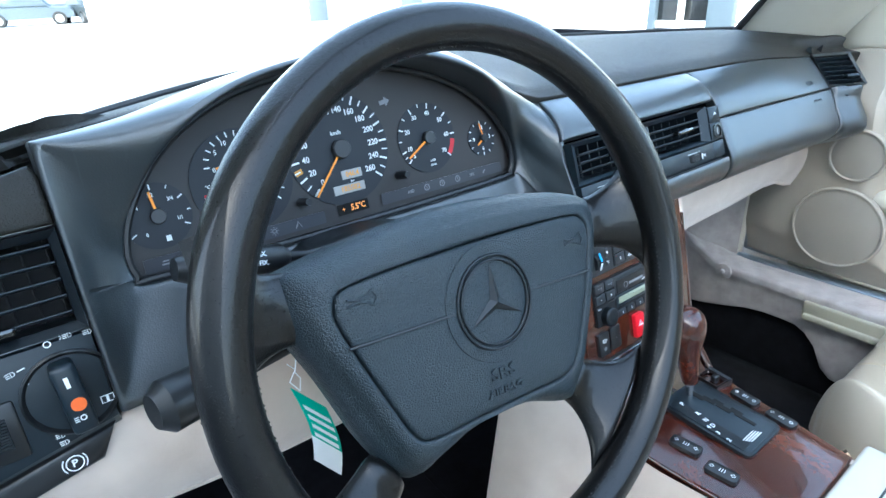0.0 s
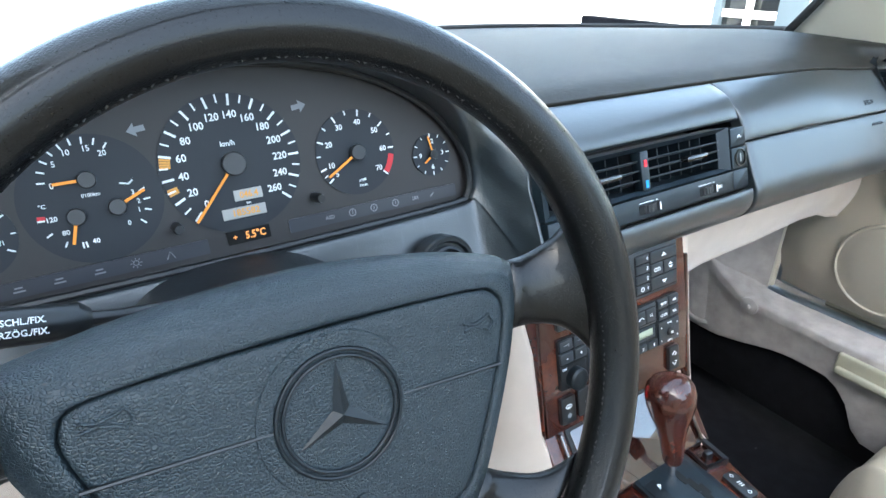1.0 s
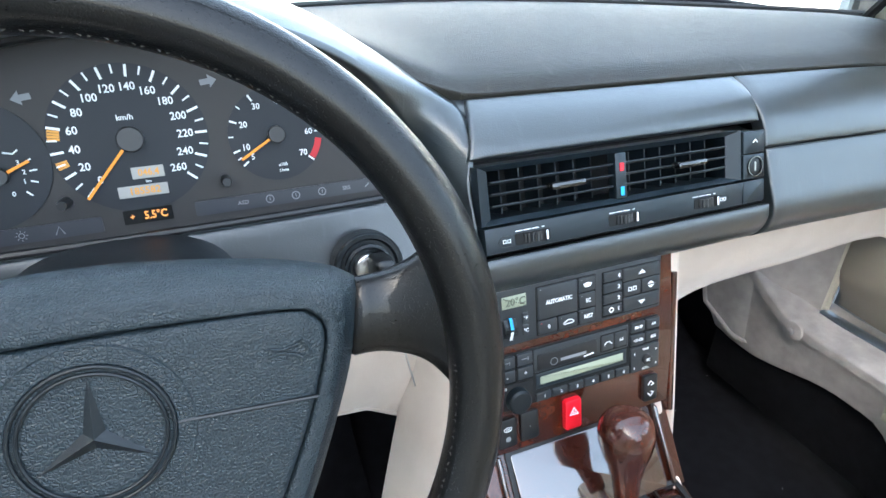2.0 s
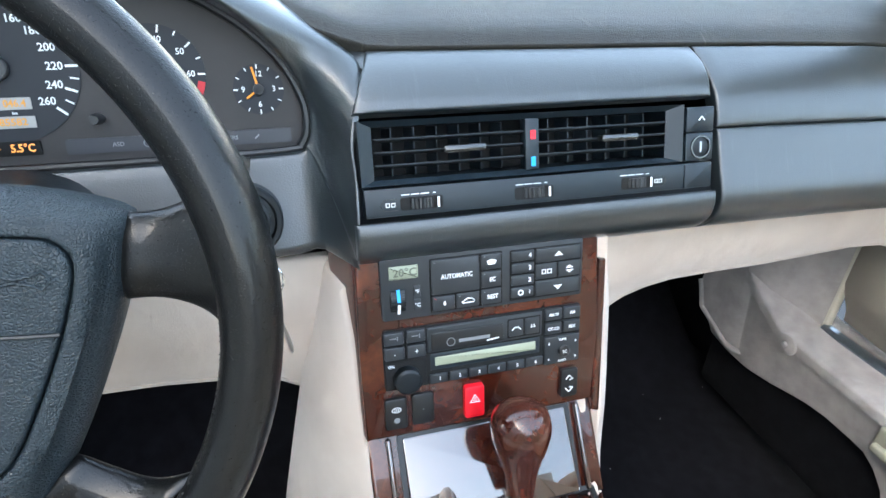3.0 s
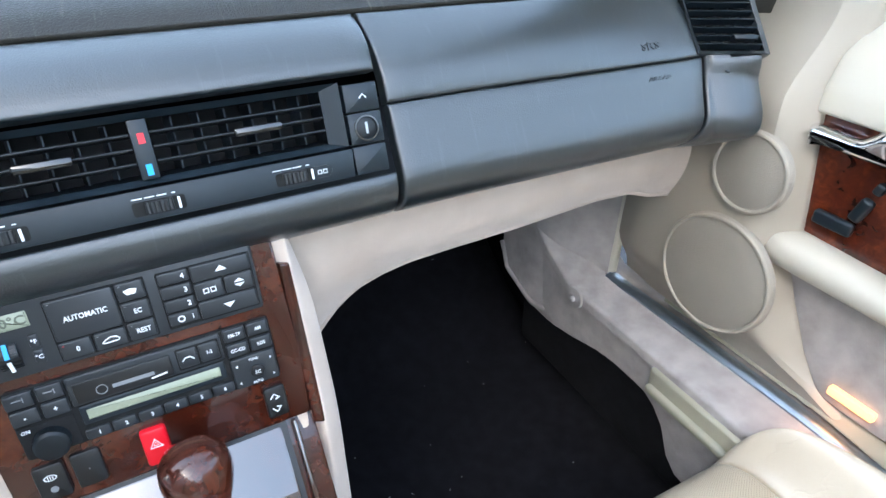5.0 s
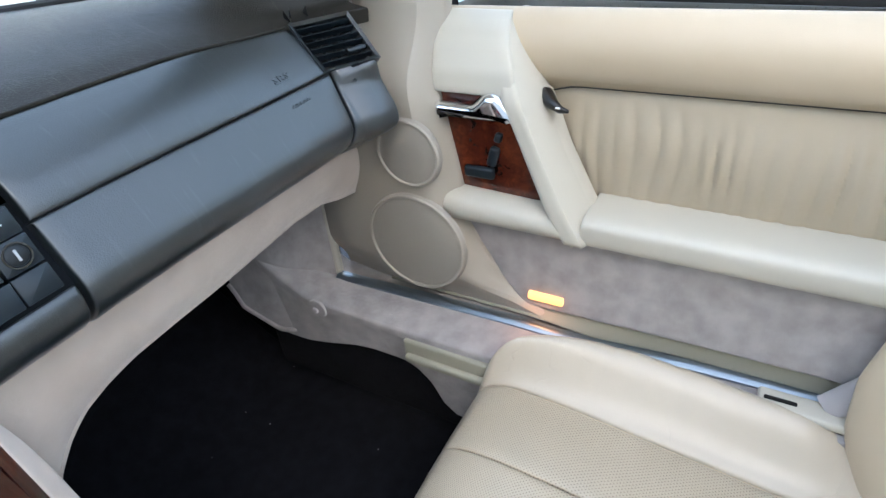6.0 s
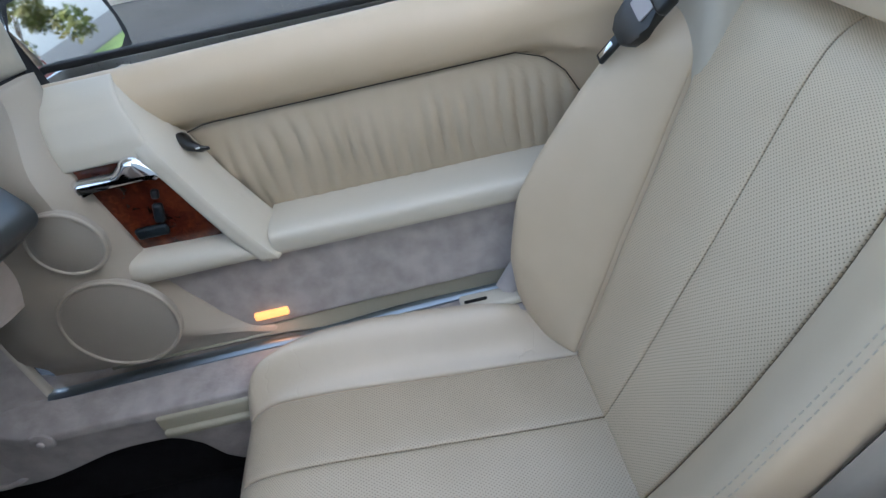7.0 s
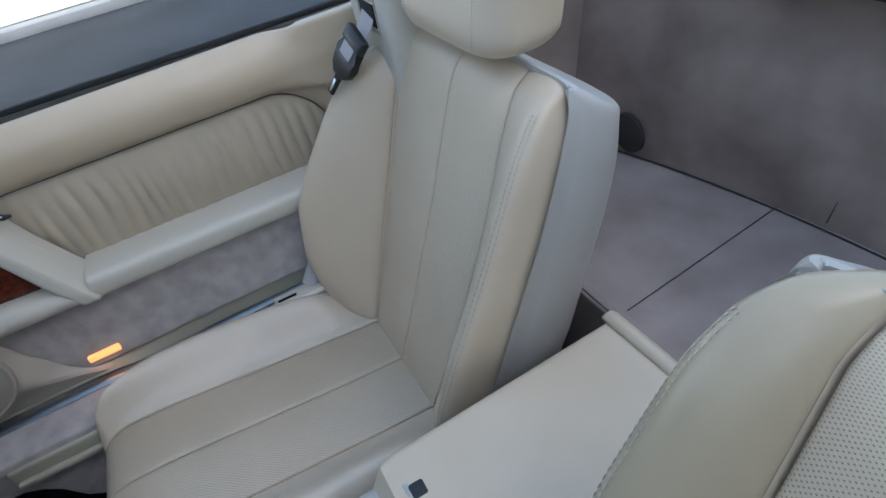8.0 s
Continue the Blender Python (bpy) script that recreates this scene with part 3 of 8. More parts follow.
FRONT = sorted((dash_front(-0.10, i / 60).z, dash_front(-0.10, i / 60).y) for i in range(40))


def front_y(z):
    """How far the face of the dash stands at the height z beside the centre vents."""
    return float(np.interp(z, [a for a, b in FRONT], [b for a, b in FRONT]))


def binnacle_hood():
    loop = smooth_loop(OPENING, 96)
    nrm = loop_normals(loop)
    rows = []

    def visor(p):
        return 0.016 + 0.045 * ease(-0.04, 0.07, p.y)

    def ring_of(k):
        out = []
        for p, o in zip(loop, nrm):
            h = visor(p)
            up, side, down = max(0, o.y), abs(o.x), max(0, -o.y)
            left = ease(-0.09, -0.18, p.x)
            far = Vector((p.x + o.x * 0.02, p.y + up * 0.05 + 0.035 * left * ease(-0.05, 0.0, p.y) - down * 0.088, 0))
            far.x = min(lerp(far.x, -0.2565, left), 0.2455)
            far.y = min(far.y, float(np.interp(far.x, [-0.256, -0.19, -0.103, -0.005, 0.1], [0.058, 0.068, 0.092, 0.108, 0.14])))
            far_z = lerp(lerp(0.034, 0.046, left), -0.055, up * up * (1 - 0.9 * left))
            # the right side comes forward to a crest beside the centre vents
            right = ease(0.35, 0.85, o.x) * ease(0.10, 0.17, p.x)
            wz = float(np.interp((MCL @ p).z, [0.640, 0.655, 0.690, 0.715], [0.560, 0.600, 0.675, 0.714]))
            crest = MCL.inverted() @ Vector((float(np.interp(wz, [0.56, 0.57, 0.635, 0.66, 0.70, 0.715], [-0.110, -0.111, -0.1065, -0.1085, -0.093, -0.0875])), front_y(wz) + 0.002, wz))
            far = far.lerp(Vector((crest.x, crest.y, 0)), right)
            far_z = lerp(far_z, crest.z, right)
            if k == 0:
                q = Vector((p.x, p.y, -0.004))
            elif k == 1:
                q = Vector((p.x, p.y, h - 0.003))
            elif k == 2:
                q = Vector((p.x + o.x * 0.002, p.y + o.y * 0.002, h))
            elif k == 3:
                q = Vector((p.x + o.x * 0.006, p.y + o.y * 0.006, h + 0.0005))
            elif k == 4:
                q = Vector((lerp(p.x, far.x, 0.5) + o.x * 0.004, lerp(p.y, far.y, 0.45) + o.y * 0.006, lerp(h, far_z, lerp(0.35, 0.42, right))))
            elif k == 5:
                q = Vector((lerp(p.x, far.x, 0.94), lerp(p.y, far.y, 0.94), lerp(h, far_z, 0.97)))
            elif k == 6:
                q = Vector((far.x, far.y, far_z - 0.004 * right))
            else:
                q = Vector((far.x, far.y - down * 0.012, far_z - 0.05 - 0.03 * down))
            out.append(q)
        return out

    bm = bmesh.new()
    rows = [[bm.verts.new(q) for q in ring_of(k)] for k in range(8)]
    n = len(loop)
    for a, b in zip(rows, rows[1:]):
        for i in range(n):
            bm.faces.new((a[i], a[(i + 1) % n], b[(i + 1) % n], b[i]))
    return bm


hood = part("instrument_hood", binnacle_hood(), DASH, dash, "padded hood round the instruments", m=WORLD[dash.name].inverted() @ MCL, sharp=60)
sub = hood.modifiers.new("smooth", "SUBSURF")
sub.levels = sub.render_levels = 1

# ---- instrument cluster ----
cluster = thing("instrument_cluster", MCL, "black instrument cluster with white figures and orange needles", "instruments")
loop = smooth_loop(OPENING, 64)
part("backing", plate([(p.x * 1.01, p.y * 1.01) for p in loop], 0.01), CLUSTERSHEEN, cluster)
bm = bmesh.new()
rim_pts = [Vector((p.x, p.y, 0.008)) - Vector((o.x, o.y, 0)) * 0.002 for p, o in zip(loop, loop_normals(loop))]
part("bezel", tube(rim_pts, 0.0035, 8, closed=True), SWITCH, cluster, "gloss black bezel")


def tick(r0, r1, a, w, h=0.0003):
    """A mark from radius r0 to r1 at the angle a (degrees, clockwise from the top)."""
    bm = box(w, r1 - r0, h, at=(0, (r0 + r1) / 2, h / 2))
    bm.transform(Matrix.Rotation(radians(-a), 4, "Z"))
    return bm


def gauge(name, x, y, face_r, label):
    g = part(name, disc(face_r, 0.001, n=48), DIALFACE, cluster, label, m=at(x, y, 0.0015))
    return g


def needle(parent, length, a, hub, tail=0.0, w=0.0022, x=0.0, y=0.0):
    n = part("needle", box(w, length, 0.001, 0.0003, at=(0, length / 2 - tail, 0), seg=1), NEEDLE, parent, m=at(x, y, 0.004, -a))
    part("needle_cap", lathe([(hub, 0), (hub, 0.004), (hub * 0.9, 0.005)], 24), HUBCAP, parent, m=at(x, y, 0.002))
    return n


def figures(parent, items, r, size, x=0.0, y=0.0, squeeze=0.95):
    for text, a in items:
        letters("figure", text, size, at(x + r * math.sin(radians(a)), y + r * math.cos(radians(a)), 0.0004), WHITE, parent, squeeze=squeeze)


def marks(parent, angles, r0, r1, w, mat=None, x=0.0, y=0.0):
    for a in angles:
        part("mark", tick(r0, r1, a, w), mat or WHITE, parent, m=at(x, y, 0.0002), smooth=False)


# speedometer: 0 at -137 degrees, 260 at 131 degrees
sp = gauge("speedometer", -0.0015, 0.006, 0.0565, "large round speedometer dial")


def kmh(v):
    return -137 + v * (268 / 260)


marks(sp, [kmh(v) for v in range(0, 261, 20)], 0.0465, 0.0555, 0.0019)
marks(sp, [kmh(v) for v in range(10, 260, 20)], 0.049, 0.0555, 0.0013)
figures(sp, [(str(v), kmh(v)) for v in range(0, 261, 20)], 0.0392, 0.0060)
letters("figure", "km/h", 0.0042, at(-0.001, 0.0165, 0.0004), WHITE, sp)
for v0, v1 in ((27, 33), (50, 61)):
    bm = bmesh.new()
    for k in range(5):
        bm = join(bm, tick(0.0470, 0.0550, kmh(lerp(v0, v1, (k + 0.5) / 5)), 0.0485 * radians(kmh(v1) - kmh(v0)) / 5 * 0.9))
    part("speed_mark", bm, AMBERPRINT, sp, "orange city speed mark", m=at(0, 0, 0.0001), smooth=False)
needle(sp, 0.056, kmh(-1), 0.0098)
trip = part("trip_counter", box(0.0235, 0.0092, 0.001, 0.0004, seg=1), ODOGLASS, sp, "pale trip counter window", m=at(0.0068, -0.0265, 0.0004))
letters("digits", "046.4", 0.0055, at(0.0005, 0, 0.0007), AMBERPRINT, trip, squeeze=0.9)
odo = part("odometer", box(0.036, 0.0092, 0.001, 0.0004, seg=1), ODOGLASS, sp, "pale odometer window", m=at(0.001, -0.0405, 0.0004))
letters("digits", "185582", 0.0055, at(0.001, 0, 0.0007), AMBERPRINT, odo)
letters("figure", "km", 0.0022, at(0.006, -0.0336, 0.0004), WHITE, sp)

# rev counter
tc = gauge("rev_counter", 0.1074, -0.002, 0.0385, "round rev counter dial with red zone")


def rev(v):
    return -128 + (v - 5) * (259 / 65)


marks(tc, [rev(v) for v in (5, 10, 20, 30, 40, 50, 60, 70)], 0.0322, 0.0380, 0.0015)
marks(tc, [rev(v) for v in (7.5, 15, 25, 35, 45, 55)], 0.0342, 0.0380, 0.0011)
figures(tc, [(str(v), rev(v)) for v in (5, 10, 20, 30, 40, 50, 60, 70)], 0.0270, 0.0050)
bm = bmesh.new()
for k in range(6):
    bm = join(bm, tick(0.0325, 0.0380, rev(lerp(62.5, 69.5, (k + 0.5) / 6)), 0.0030))
part("red_zone", bm, REDZONE, tc, "red zone mark", m=at(0, 0, 0.0001), smooth=False)
letters("figure", "x100", 0.0026, at(0.002, -0.0258, 0.0004), WHITE, tc)
letters("figure", "1/min", 0.0026, at(0.002, -0.0305, 0.0004), WHITE, tc)
needle(tc, 0.0355, rev(7), 0.0072)

# clock
ck = gauge("clock", 0.1858, -0.0165, 0.0205, "small round clock")
marks(ck, range(0, 360, 90), 0.0165, 0.0202, 0.0012)
marks(ck, [a for a in range(0, 360, 30) if a % 90], 0.0172, 0.0202, 0.0009)
figures(ck, [("12", 4), ("3", 90), ("6", 180), ("9", 270)], 0.0124, 0.0046)
needle(ck, 0.0185, -12, 0.0046, w=0.0018)
needle(ck, 0.0125, -125, 0.0040, w=0.0018)

# consumption, water and oil gauges share one face
mg = gauge("triple_gauge", -0.1045, -0.003, 0.0475, "round face with consumption, water and oil gauges")
ex, ey = -0.001, 0.015
marks(mg, [-86 + 15.5 * k for k in range(9)], 0.0255, 0.0305, 0.0012, x=ex, y=ey)
figures(mg, [("0", -93), ("5", -52), ("10", -22), ("15", 12), ("20", 40)], 0.0222, 0.0042, x=ex, y=ey)
letters("figure", "l/100km", 0.0027, at(ex, ey - 0.0115, 0.0004), WHITE, mg)
needle(mg, 0.0215, -90, 0.0062, x=ex, y=ey)
wx, wy = -0.0135, -0.010
marks(mg, (-150, -178, 176, -118, -88), 0.0195, 0.0240, 0.0012, x=wx, y=wy)
part("red_mark", tick(0.0190, 0.0240, -83, 0.0028), REDZONE, mg, m=at(wx, wy, 0.0001), smooth=False)
letters("figure", "120", 0.0036, at(wx - 0.0155, wy + 0.0005, 0.0004), WHITE, mg)
letters("figure", "80", 0.0036, at(wx - 0.009, wy - 0.0105, 0.0004), WHITE, mg)
letters("figure", "40", 0.0036, at(wx + 0.008, wy - 0.0205, 0.0004), WHITE, mg)
letters("figure", "°C", 0.0030, at(wx - 0.019, wy + 0.0105, 0.0004), WHITE, mg)
needle(mg, 0.0205, -162, 0.0062, x=wx, y=wy)
ox, oy = 0.0138, -0.008
marks(mg, (64, 85, 108, 135), 0.0185, 0.0235, 0.0012, x=ox, y=oy)
figures(mg, [("3", 57), ("2", 86), ("1", 112), ("0", 160)], 0.0150, 0.0036, x=ox, y=oy)
needle(mg, 0.0225, 66, 0.0062, x=ox, y=oy)
part("oil_can_sign", tube([(-0.005, 0, 0), (0.001, -0.0015, 0), (0.0045, 0.001, 0)], 0.0007, 6), WHITE, mg, m=at(ox + 0.010, oy + 0.0165, 0.0004))

fg = gauge("fuel_gauge", -0.1835, -0.0165, 0.0285, "round fuel gauge")
marks(fg, (-120, -60, 0, 60, 118), 0.0225, 0.0275, 0.0012)
marks(fg, (-90, -30, 30, 90), 0.0245, 0.0275, 0.0009)
figures(fg, [("0", -140), ("1/4", -58), ("1/2", -4), ("3/4", 48), ("1/1", 108)], 0.0182, 0.0034, squeeze=0.85)
needle(fg, 0.0215, -6, 0.0066)
part("pump_sign", box(0.0042, 0.005, 0.0003), WHITE, fg, m=at(0.004, -0.0205, 0.0002), smooth=False)

for name, x0, x1, y in (("warning_strip", -0.205, -0.034, -0.0565), ("warning_strip", 0.034, 0.2085, -0.0555)):
    st = part(name, plate(rounded(x1 - x0, 0.0120, 0.0015, 3), 0.001), STRIP, cluster, "dark strip of unlit warning lamps", m=at((x0 + x1) / 2, y, 0.0018))
    w = (x1 - x0) / 2
    if x0 > 0:
        letters("sign", "ASD", 0.0034, at(-w + 0.038, 0, 0.0003), GREYPRINT, st)
        letters("sign", "SRS", 0.0034, at(-w + 0.127, 0, 0.0003), GREYPRINT, st)
        for k in (0.060, 0.082, 0.105):
            part("sign", ring(0.0036, 0.0028, 0.0002, 20), GREYPRINT, st, m=at(-w + k, 0, 0.0003), smooth=False)
            part("sign", box(0.0007, 0.0032, 0.0002), GREYPRINT, st, m=at(-w + k, 0.0002, 0.0003), smooth=False)
        part("sign", box(0.005, 0.0012, 0.0002), GREYPRINT, st, m=at(-w + 0.146, 0.0, 0.0003, 40), smooth=False)
    else:
        for k, s in ((-0.068, 0), (-0.045, 1), (-0.020, 1), (0.006, 1), (0.031, 2), (0.056, 3)):
            if s == 2:
                part("sign", ring(0.0022, 0.0015, 0.0002, 16), GREYPRINT, st, m=at(k, 0, 0.0003), smooth=False)
                for a in range(0, 360, 45):
                    part("sign", tick(0.0028, 0.0042, a, 0.0006), GREYPRINT, st, m=at(k, 0, 0.0003), smooth=False)
            elif s == 3:
                part("sign", tube([(-0.003, -0.003, 0), (0, 0.003, 0), (0.003, -0.003, 0)], 0.0005, 5), GREYPRINT, st, m=at(k, 0, 0.0003))
            else:
                part("sign", box(0.0075, 0.0012, 0.0002), GREYPRINT, st, m=at(k, -0.0015, 0.0003), smooth=False)
                part("sign", box(0.005, 0.0012, 0.0002), GREYPRINT, st, m=at(k, 0.0012, 0.0003), smooth=False)
disp = part("temperature_display", plate(rounded(0.036, 0.0112, 0.0008, 2), 0.001), BLACKHOLE, cluster, "small black outside temperature display", m=at(-0.001, -0.0545, 0.0018))
letters("lit_digits", "+", 0.0045, at(-0.0115, 0, 0.0003), AMBERGLOW, disp)
letters("lit_digits", "5.5°C", 0.0062, at(0.0055, 0, 0.0003), AMBERGLOW, disp, squeeze=0.85)
for sx, x, y in ((1, 0.0615, 0.0445), (-1, -0.0655, 0.0425)):
    arrow = [(-0.0062, 0.0022), (0.0006, 0.0022), (0.0006, 0.0052), (0.0068, 0), (0.0006, -0.0052), (0.0006, -0.0022), (-0.0062, -0.0022)]
    part("turn_signal_arrow", plate([(sx * a, b) for a, b in (arrow if sx > 0 else arrow[::-1])], 0.0004), GREYPRINT, cluster, "unlit grey turn arrow", m=at(x, y, 0.0016, 8), smooth=False)
for x, y in ((0.0615, -0.0345), (-0.0546, -0.036)):
    part("reset_pin", lathe([(0.0042, 0), (0.0042, 0.014), (0.0036, 0.0175), (0.0034, 0.019)], 18), SWITCH, cluster, "black ribbed reset pin", m=at(x, y, 0.0))

# ---- centre vents ----
VY = Vector((0, 0.3134, 0.9496))
MV = basis((0, 0.0, 0.61), X, VY, Vector((0, -0.9496, 0.3134)))
vents = thing("centre_vents", MV, "black twin centre air vents with slats and thumb wheels", "air vent")


def frame_bm(x0, x1, y0, y1, ix0, ix1, iy0, iy1, depth, lip=0.0):
    """A rectangular frame with a tunnel behind the opening."""
    bm = bmesh.new()
    o = [bm.verts.new((x, y, 0)) for x, y in ((x0, y0), (x1, y0), (x1, y1), (x0, y1))]
    i = [bm.verts.new((x, y, -lip)) for x, y in ((ix0, iy0), (ix1, iy0), (ix1, iy1), (ix0, iy1))]
    b = [bm.verts.new((x, y, -depth)) for x, y in ((ix0, iy0), (ix1, iy0), (ix1, iy1), (ix0, iy1))]
    s = [bm.verts.new((x, y, -0.03)) for x, y in ((x0, y0), (x1, y0), (x1, y1), (x0, y1))]
    for k in range(4):
        j = (k + 1) % 4
        bm.faces.new((o[k], o[j], i[j], i[k]))
        bm.faces.new((i[k], i[j], b[j], b[k]))
        bm.faces.new((s[k], s[j], o[j], o[k]))
    bm.faces.new(b)
    return bm


part("surround", frame_bm(-0.106, 0.1905, 0.0245, 0.0755, -0.0945, 0.1755, 0.0285, 0.0705, 0.05, 0.006), PLASTIC_SOFT, vents, "blue-black vent surround", m=at(0, 0, 0.002), sharp=20)
# flat black plate: the unlit depth behind the slats is put in as colour
part("duct_shade", box(0.268, 0.041, 0.004, at=(0.0405, 0.0495, -0.038)), BLACKHOLE, vents, "flat black plate painted for the shade behind the slats")
for x0, x1 in ((-0.0935, 0.0345), (0.0475, 0.1745)):
    for k in range(3):
        part("slat", box(x1 - x0, 0.0022, 0.011, 0.0008, at=(0, 0, 0), seg=1), PLASTIC, vents, m=Matrix.Translation(((x0 + x1) / 2, 0.0392 + 0.0103 * k, -0.006)) @ Matrix.Rotation(radians(-12), 4, "X"))
    for k in range(6):
        part("vane", box(0.0016, 0.039, 0.018, 0.0004, seg=1), PLASTIC_SOFT, vents, m=Matrix.Translation((lerp(x0, x1, (k + 0.75) / 6.6), 0.0495, -0.024)) @ Matrix.Rotation(radians(14), 4, "Y"))
part("divider", box(0.0125, 0.0425, 0.012, 0.001, at=(0.041, 0.0495, -0.004)), PLASTIC_SOFT, vents, "divider with hot and cold marks")
part("hot_mark", box(0.0045, 0.0075, 0.0006, at=(0.0415, 0.0575, 0.0024)), RED, vents, "red hot-air mark", smooth=False)
part("cold_mark", box(0.0042, 0.0080, 0.0006, at=(0.0415, 0.0350, 0.0024)), BLUE, vents, "blue cold-air mark", smooth=False)
for x in (-0.0205, 0.1215):
    part("slat_tab", box(0.036, 0.0062, 0.012, 0.002, at=(x, 0.0505, 0.0035)), GLOSS, vents, "glossy slat tab")
# column of small buttons and the glovebox lock
for y, h in ((0.0615, 0.0225), (0.0368, 0.0255), (0.0108, 0.0235)):
    bt = part("button", plate(rounded(0.0295, h, 0.0012, 3), 0.02, 0.0012), PLASTIC_SOFT, vents, m=at(0.2078, y, 0.003))
    if y > 0.05:
        part("arrow_sign", tube([(-0.003, -0.0016, 0), (0, 0.0016, 0), (0.003, -0.0016, 0)], 0.0006, 6), WHITE, bt, m=at(0.001, 0.001, 0.0005))
    elif y > 0.02:
        part("lock_ring", ring(0.0105, 0.0092, 0.002), GLOSS, bt, m=at(0, 0, 0.0022))
        part("lock_barrel", disc(0.0085, 0.002, r=0.0006, n=24), PLASTIC, bt, m=at(0, 0, 0.001))
        part("key_slot", box(0.002, 0.0095, 0.001), STEEL, bt, "metal key slot", m=at(0, 0, 0.0012))
# strip with three thumb wheels
part("wheel_strip", plate([(-0.105, 0.0222), (-0.1045, -0.0008), (0.1912, -0.0008), (0.1925, 0.0222)], 0.02, 0.001), PLASTIC_SOFT, vents, m=at(0, 0, 0.0035))
for n, x in enumerate((-0.0584, 0.041, 0.1417)):
    part("wheel_slot", plate(rounded(0.036 if n < 2 else 0.031, 0.0105, 0.002, 3), 0.002), BLACKHOLE, vents, m=at(x, 0.0088, 0.0038))
    wh = bmesh.new()
    prof = []
    for k in range(72):
        r = 0.0145 - (0.0008 if k % 3 == 0 else 0)
        prof.append((r * math.cos(2 * math.pi * k / 72), r * math.sin(2 * math.pi * k / 72)))
    wh = plate(prof, 0.0085)
    part("thumb_wheel", wh, SWITCH, vents, "ribbed black thumb wheel", m=Matrix.Translation((x, 0.0131, -0.0068)) @ Matrix.Rotation(radians(-90), 4, "X"), smooth=False)
    part("wheel_mark", box(0.0018, 0.0085, 0.0006), WHITE, vents, m=at(x + 0.0135, 0.0088, 0.0062), smooth=False)
    for k in range(4):
        part("scale_mark", box(0.0068 if k < 3 else 0.0025, 0.0007, 0.0003), WHITE, vents, m=at(x - 0.0135 + 0.0082 * k, 0.0163, 0.0037), smooth=False)
    if n != 1:
        sx = -1 if n == 0 else 1
        cx = x + sx * (0.026 if n == 0 else 0.0225)
        outl = [(-0.006, 0.0045), (0.005, 0.0045), (0.0085, 0), (0.005, -0.0045), (-0.006, -0.0045)]
        part("sign_outline", tube([(sx * a, b, 0) for a, b in outl], 0.0003, 4), SWITCH, vents, m=at(cx, 0.0088, 0.0038))
        part("vent_sign", ring(0.0024, 0.0016, 0.0003, 4), WHITE, vents, m=at(cx - 0.0022, 0.0088, 0.0038, 45), smooth=False)
        part("vent_sign", ring(0.0024, 0.0016, 0.0003, 4), WHITE, vents, m=at(cx + 0.0022, 0.0088, 0.0038, 45), smooth=False)

# ---- passenger side vent ----
vx = Vector((0.861, -0.508, 0.011)).normalized()
vn = vx.cross(Vector((0, 0.62, 0.784))).normalized()
MS = basis(Vector((0.6264, 0.0068, 0.6875)) + vn * 0.004, vx, vn.cross(vx), vn)
side_vent = thing("side_vent", MS, "black slatted air vent at the end of the dash", "air vent")


def leaning(bm, m=Matrix()):
    """The vent's opening leans: each piece is moved across as it lies lower."""
    lean = Matrix.Identity(4)
    lean[0][1], lean[0][3] = -0.30, -0.003
    bm.transform(lean @ m)
    return bm


part("surround", leaning(frame_bm(-0.0385, 0.0380, -0.0325, 0.0325, -0.0350, 0.0345, -0.0285, 0.0285, 0.03, 0.003)), DASH, side_vent, sharp=20)
# black plate painted for the darkness inside the side vent
part("duct_shade", leaning(box(0.068, 0.056, 0.002, at=(0, 0, -0.024))), BLACKHOLE, side_vent, "flat black plate painted for the shade behind the slats")
for k in range(6):
    part("slat", leaning(box(0.0685, 0.0014, 0.010, 0.0005, seg=1), Matrix.Translation((0, -0.0222 + 0.0090 * k, -0.007)) @ Matrix.Rotation(radians(-16), 4, "X")), PLASTIC_SOFT, side_vent)
for k in range(5):
    part("vane", leaning(box(0.0014, 0.055, 0.010, 0.0004, seg=1), at(-0.028 + 0.0135 * k, 0, -0.018)), PLASTIC, side_vent)
part("slat_tab", leaning(box(0.024, 0.0055, 0.010, 0.0015), at(0.015, -0.0155, 0.000)), PLASTIC_SOFT, side_vent, "slat tab")

# ---- centre console ----
CV = Vector((0, 0.2334, 0.9724))
CN = Vector((0, -0.9724, 0.2334))
MC = basis((0, 0.002, 0.57), X, CV, CN)
console = thing("centre_console", Matrix.Translation((0, -0.1, 0.2)), "centre console with glossy walnut burl fascia", "console")
inv = WORLD[console.name].inverted()


def fascia_side(u, v):
    """Walnut flank turned to the driver, which narrows downwards."""
    a = MC @ Vector((-0.1165, lerp(0.0085, -0.178, v), -0.004))
    return a + Vector((-0.020 * (1 - 0.75 * v) * u, 0.050 * (1 - 0.7 * v) * u, 0))


part("fascia_side", patch(fascia_side, (0, 1), (0, 1), 8, 16, 0.008, 0.002), WOOD, console, "walnut flank of the fascia", world=True)
part("fascia", plate([(-0.1155, 0.0085), (-0.117, -0.10), (-0.1165, -0.178), (0.1165, -0.178), (0.117, -0.10), (0.1145, 0.0085)], 0.045, 0.004, seg=3), WOOD, console, "glossy walnut burl fascia", m=inv @ MC)


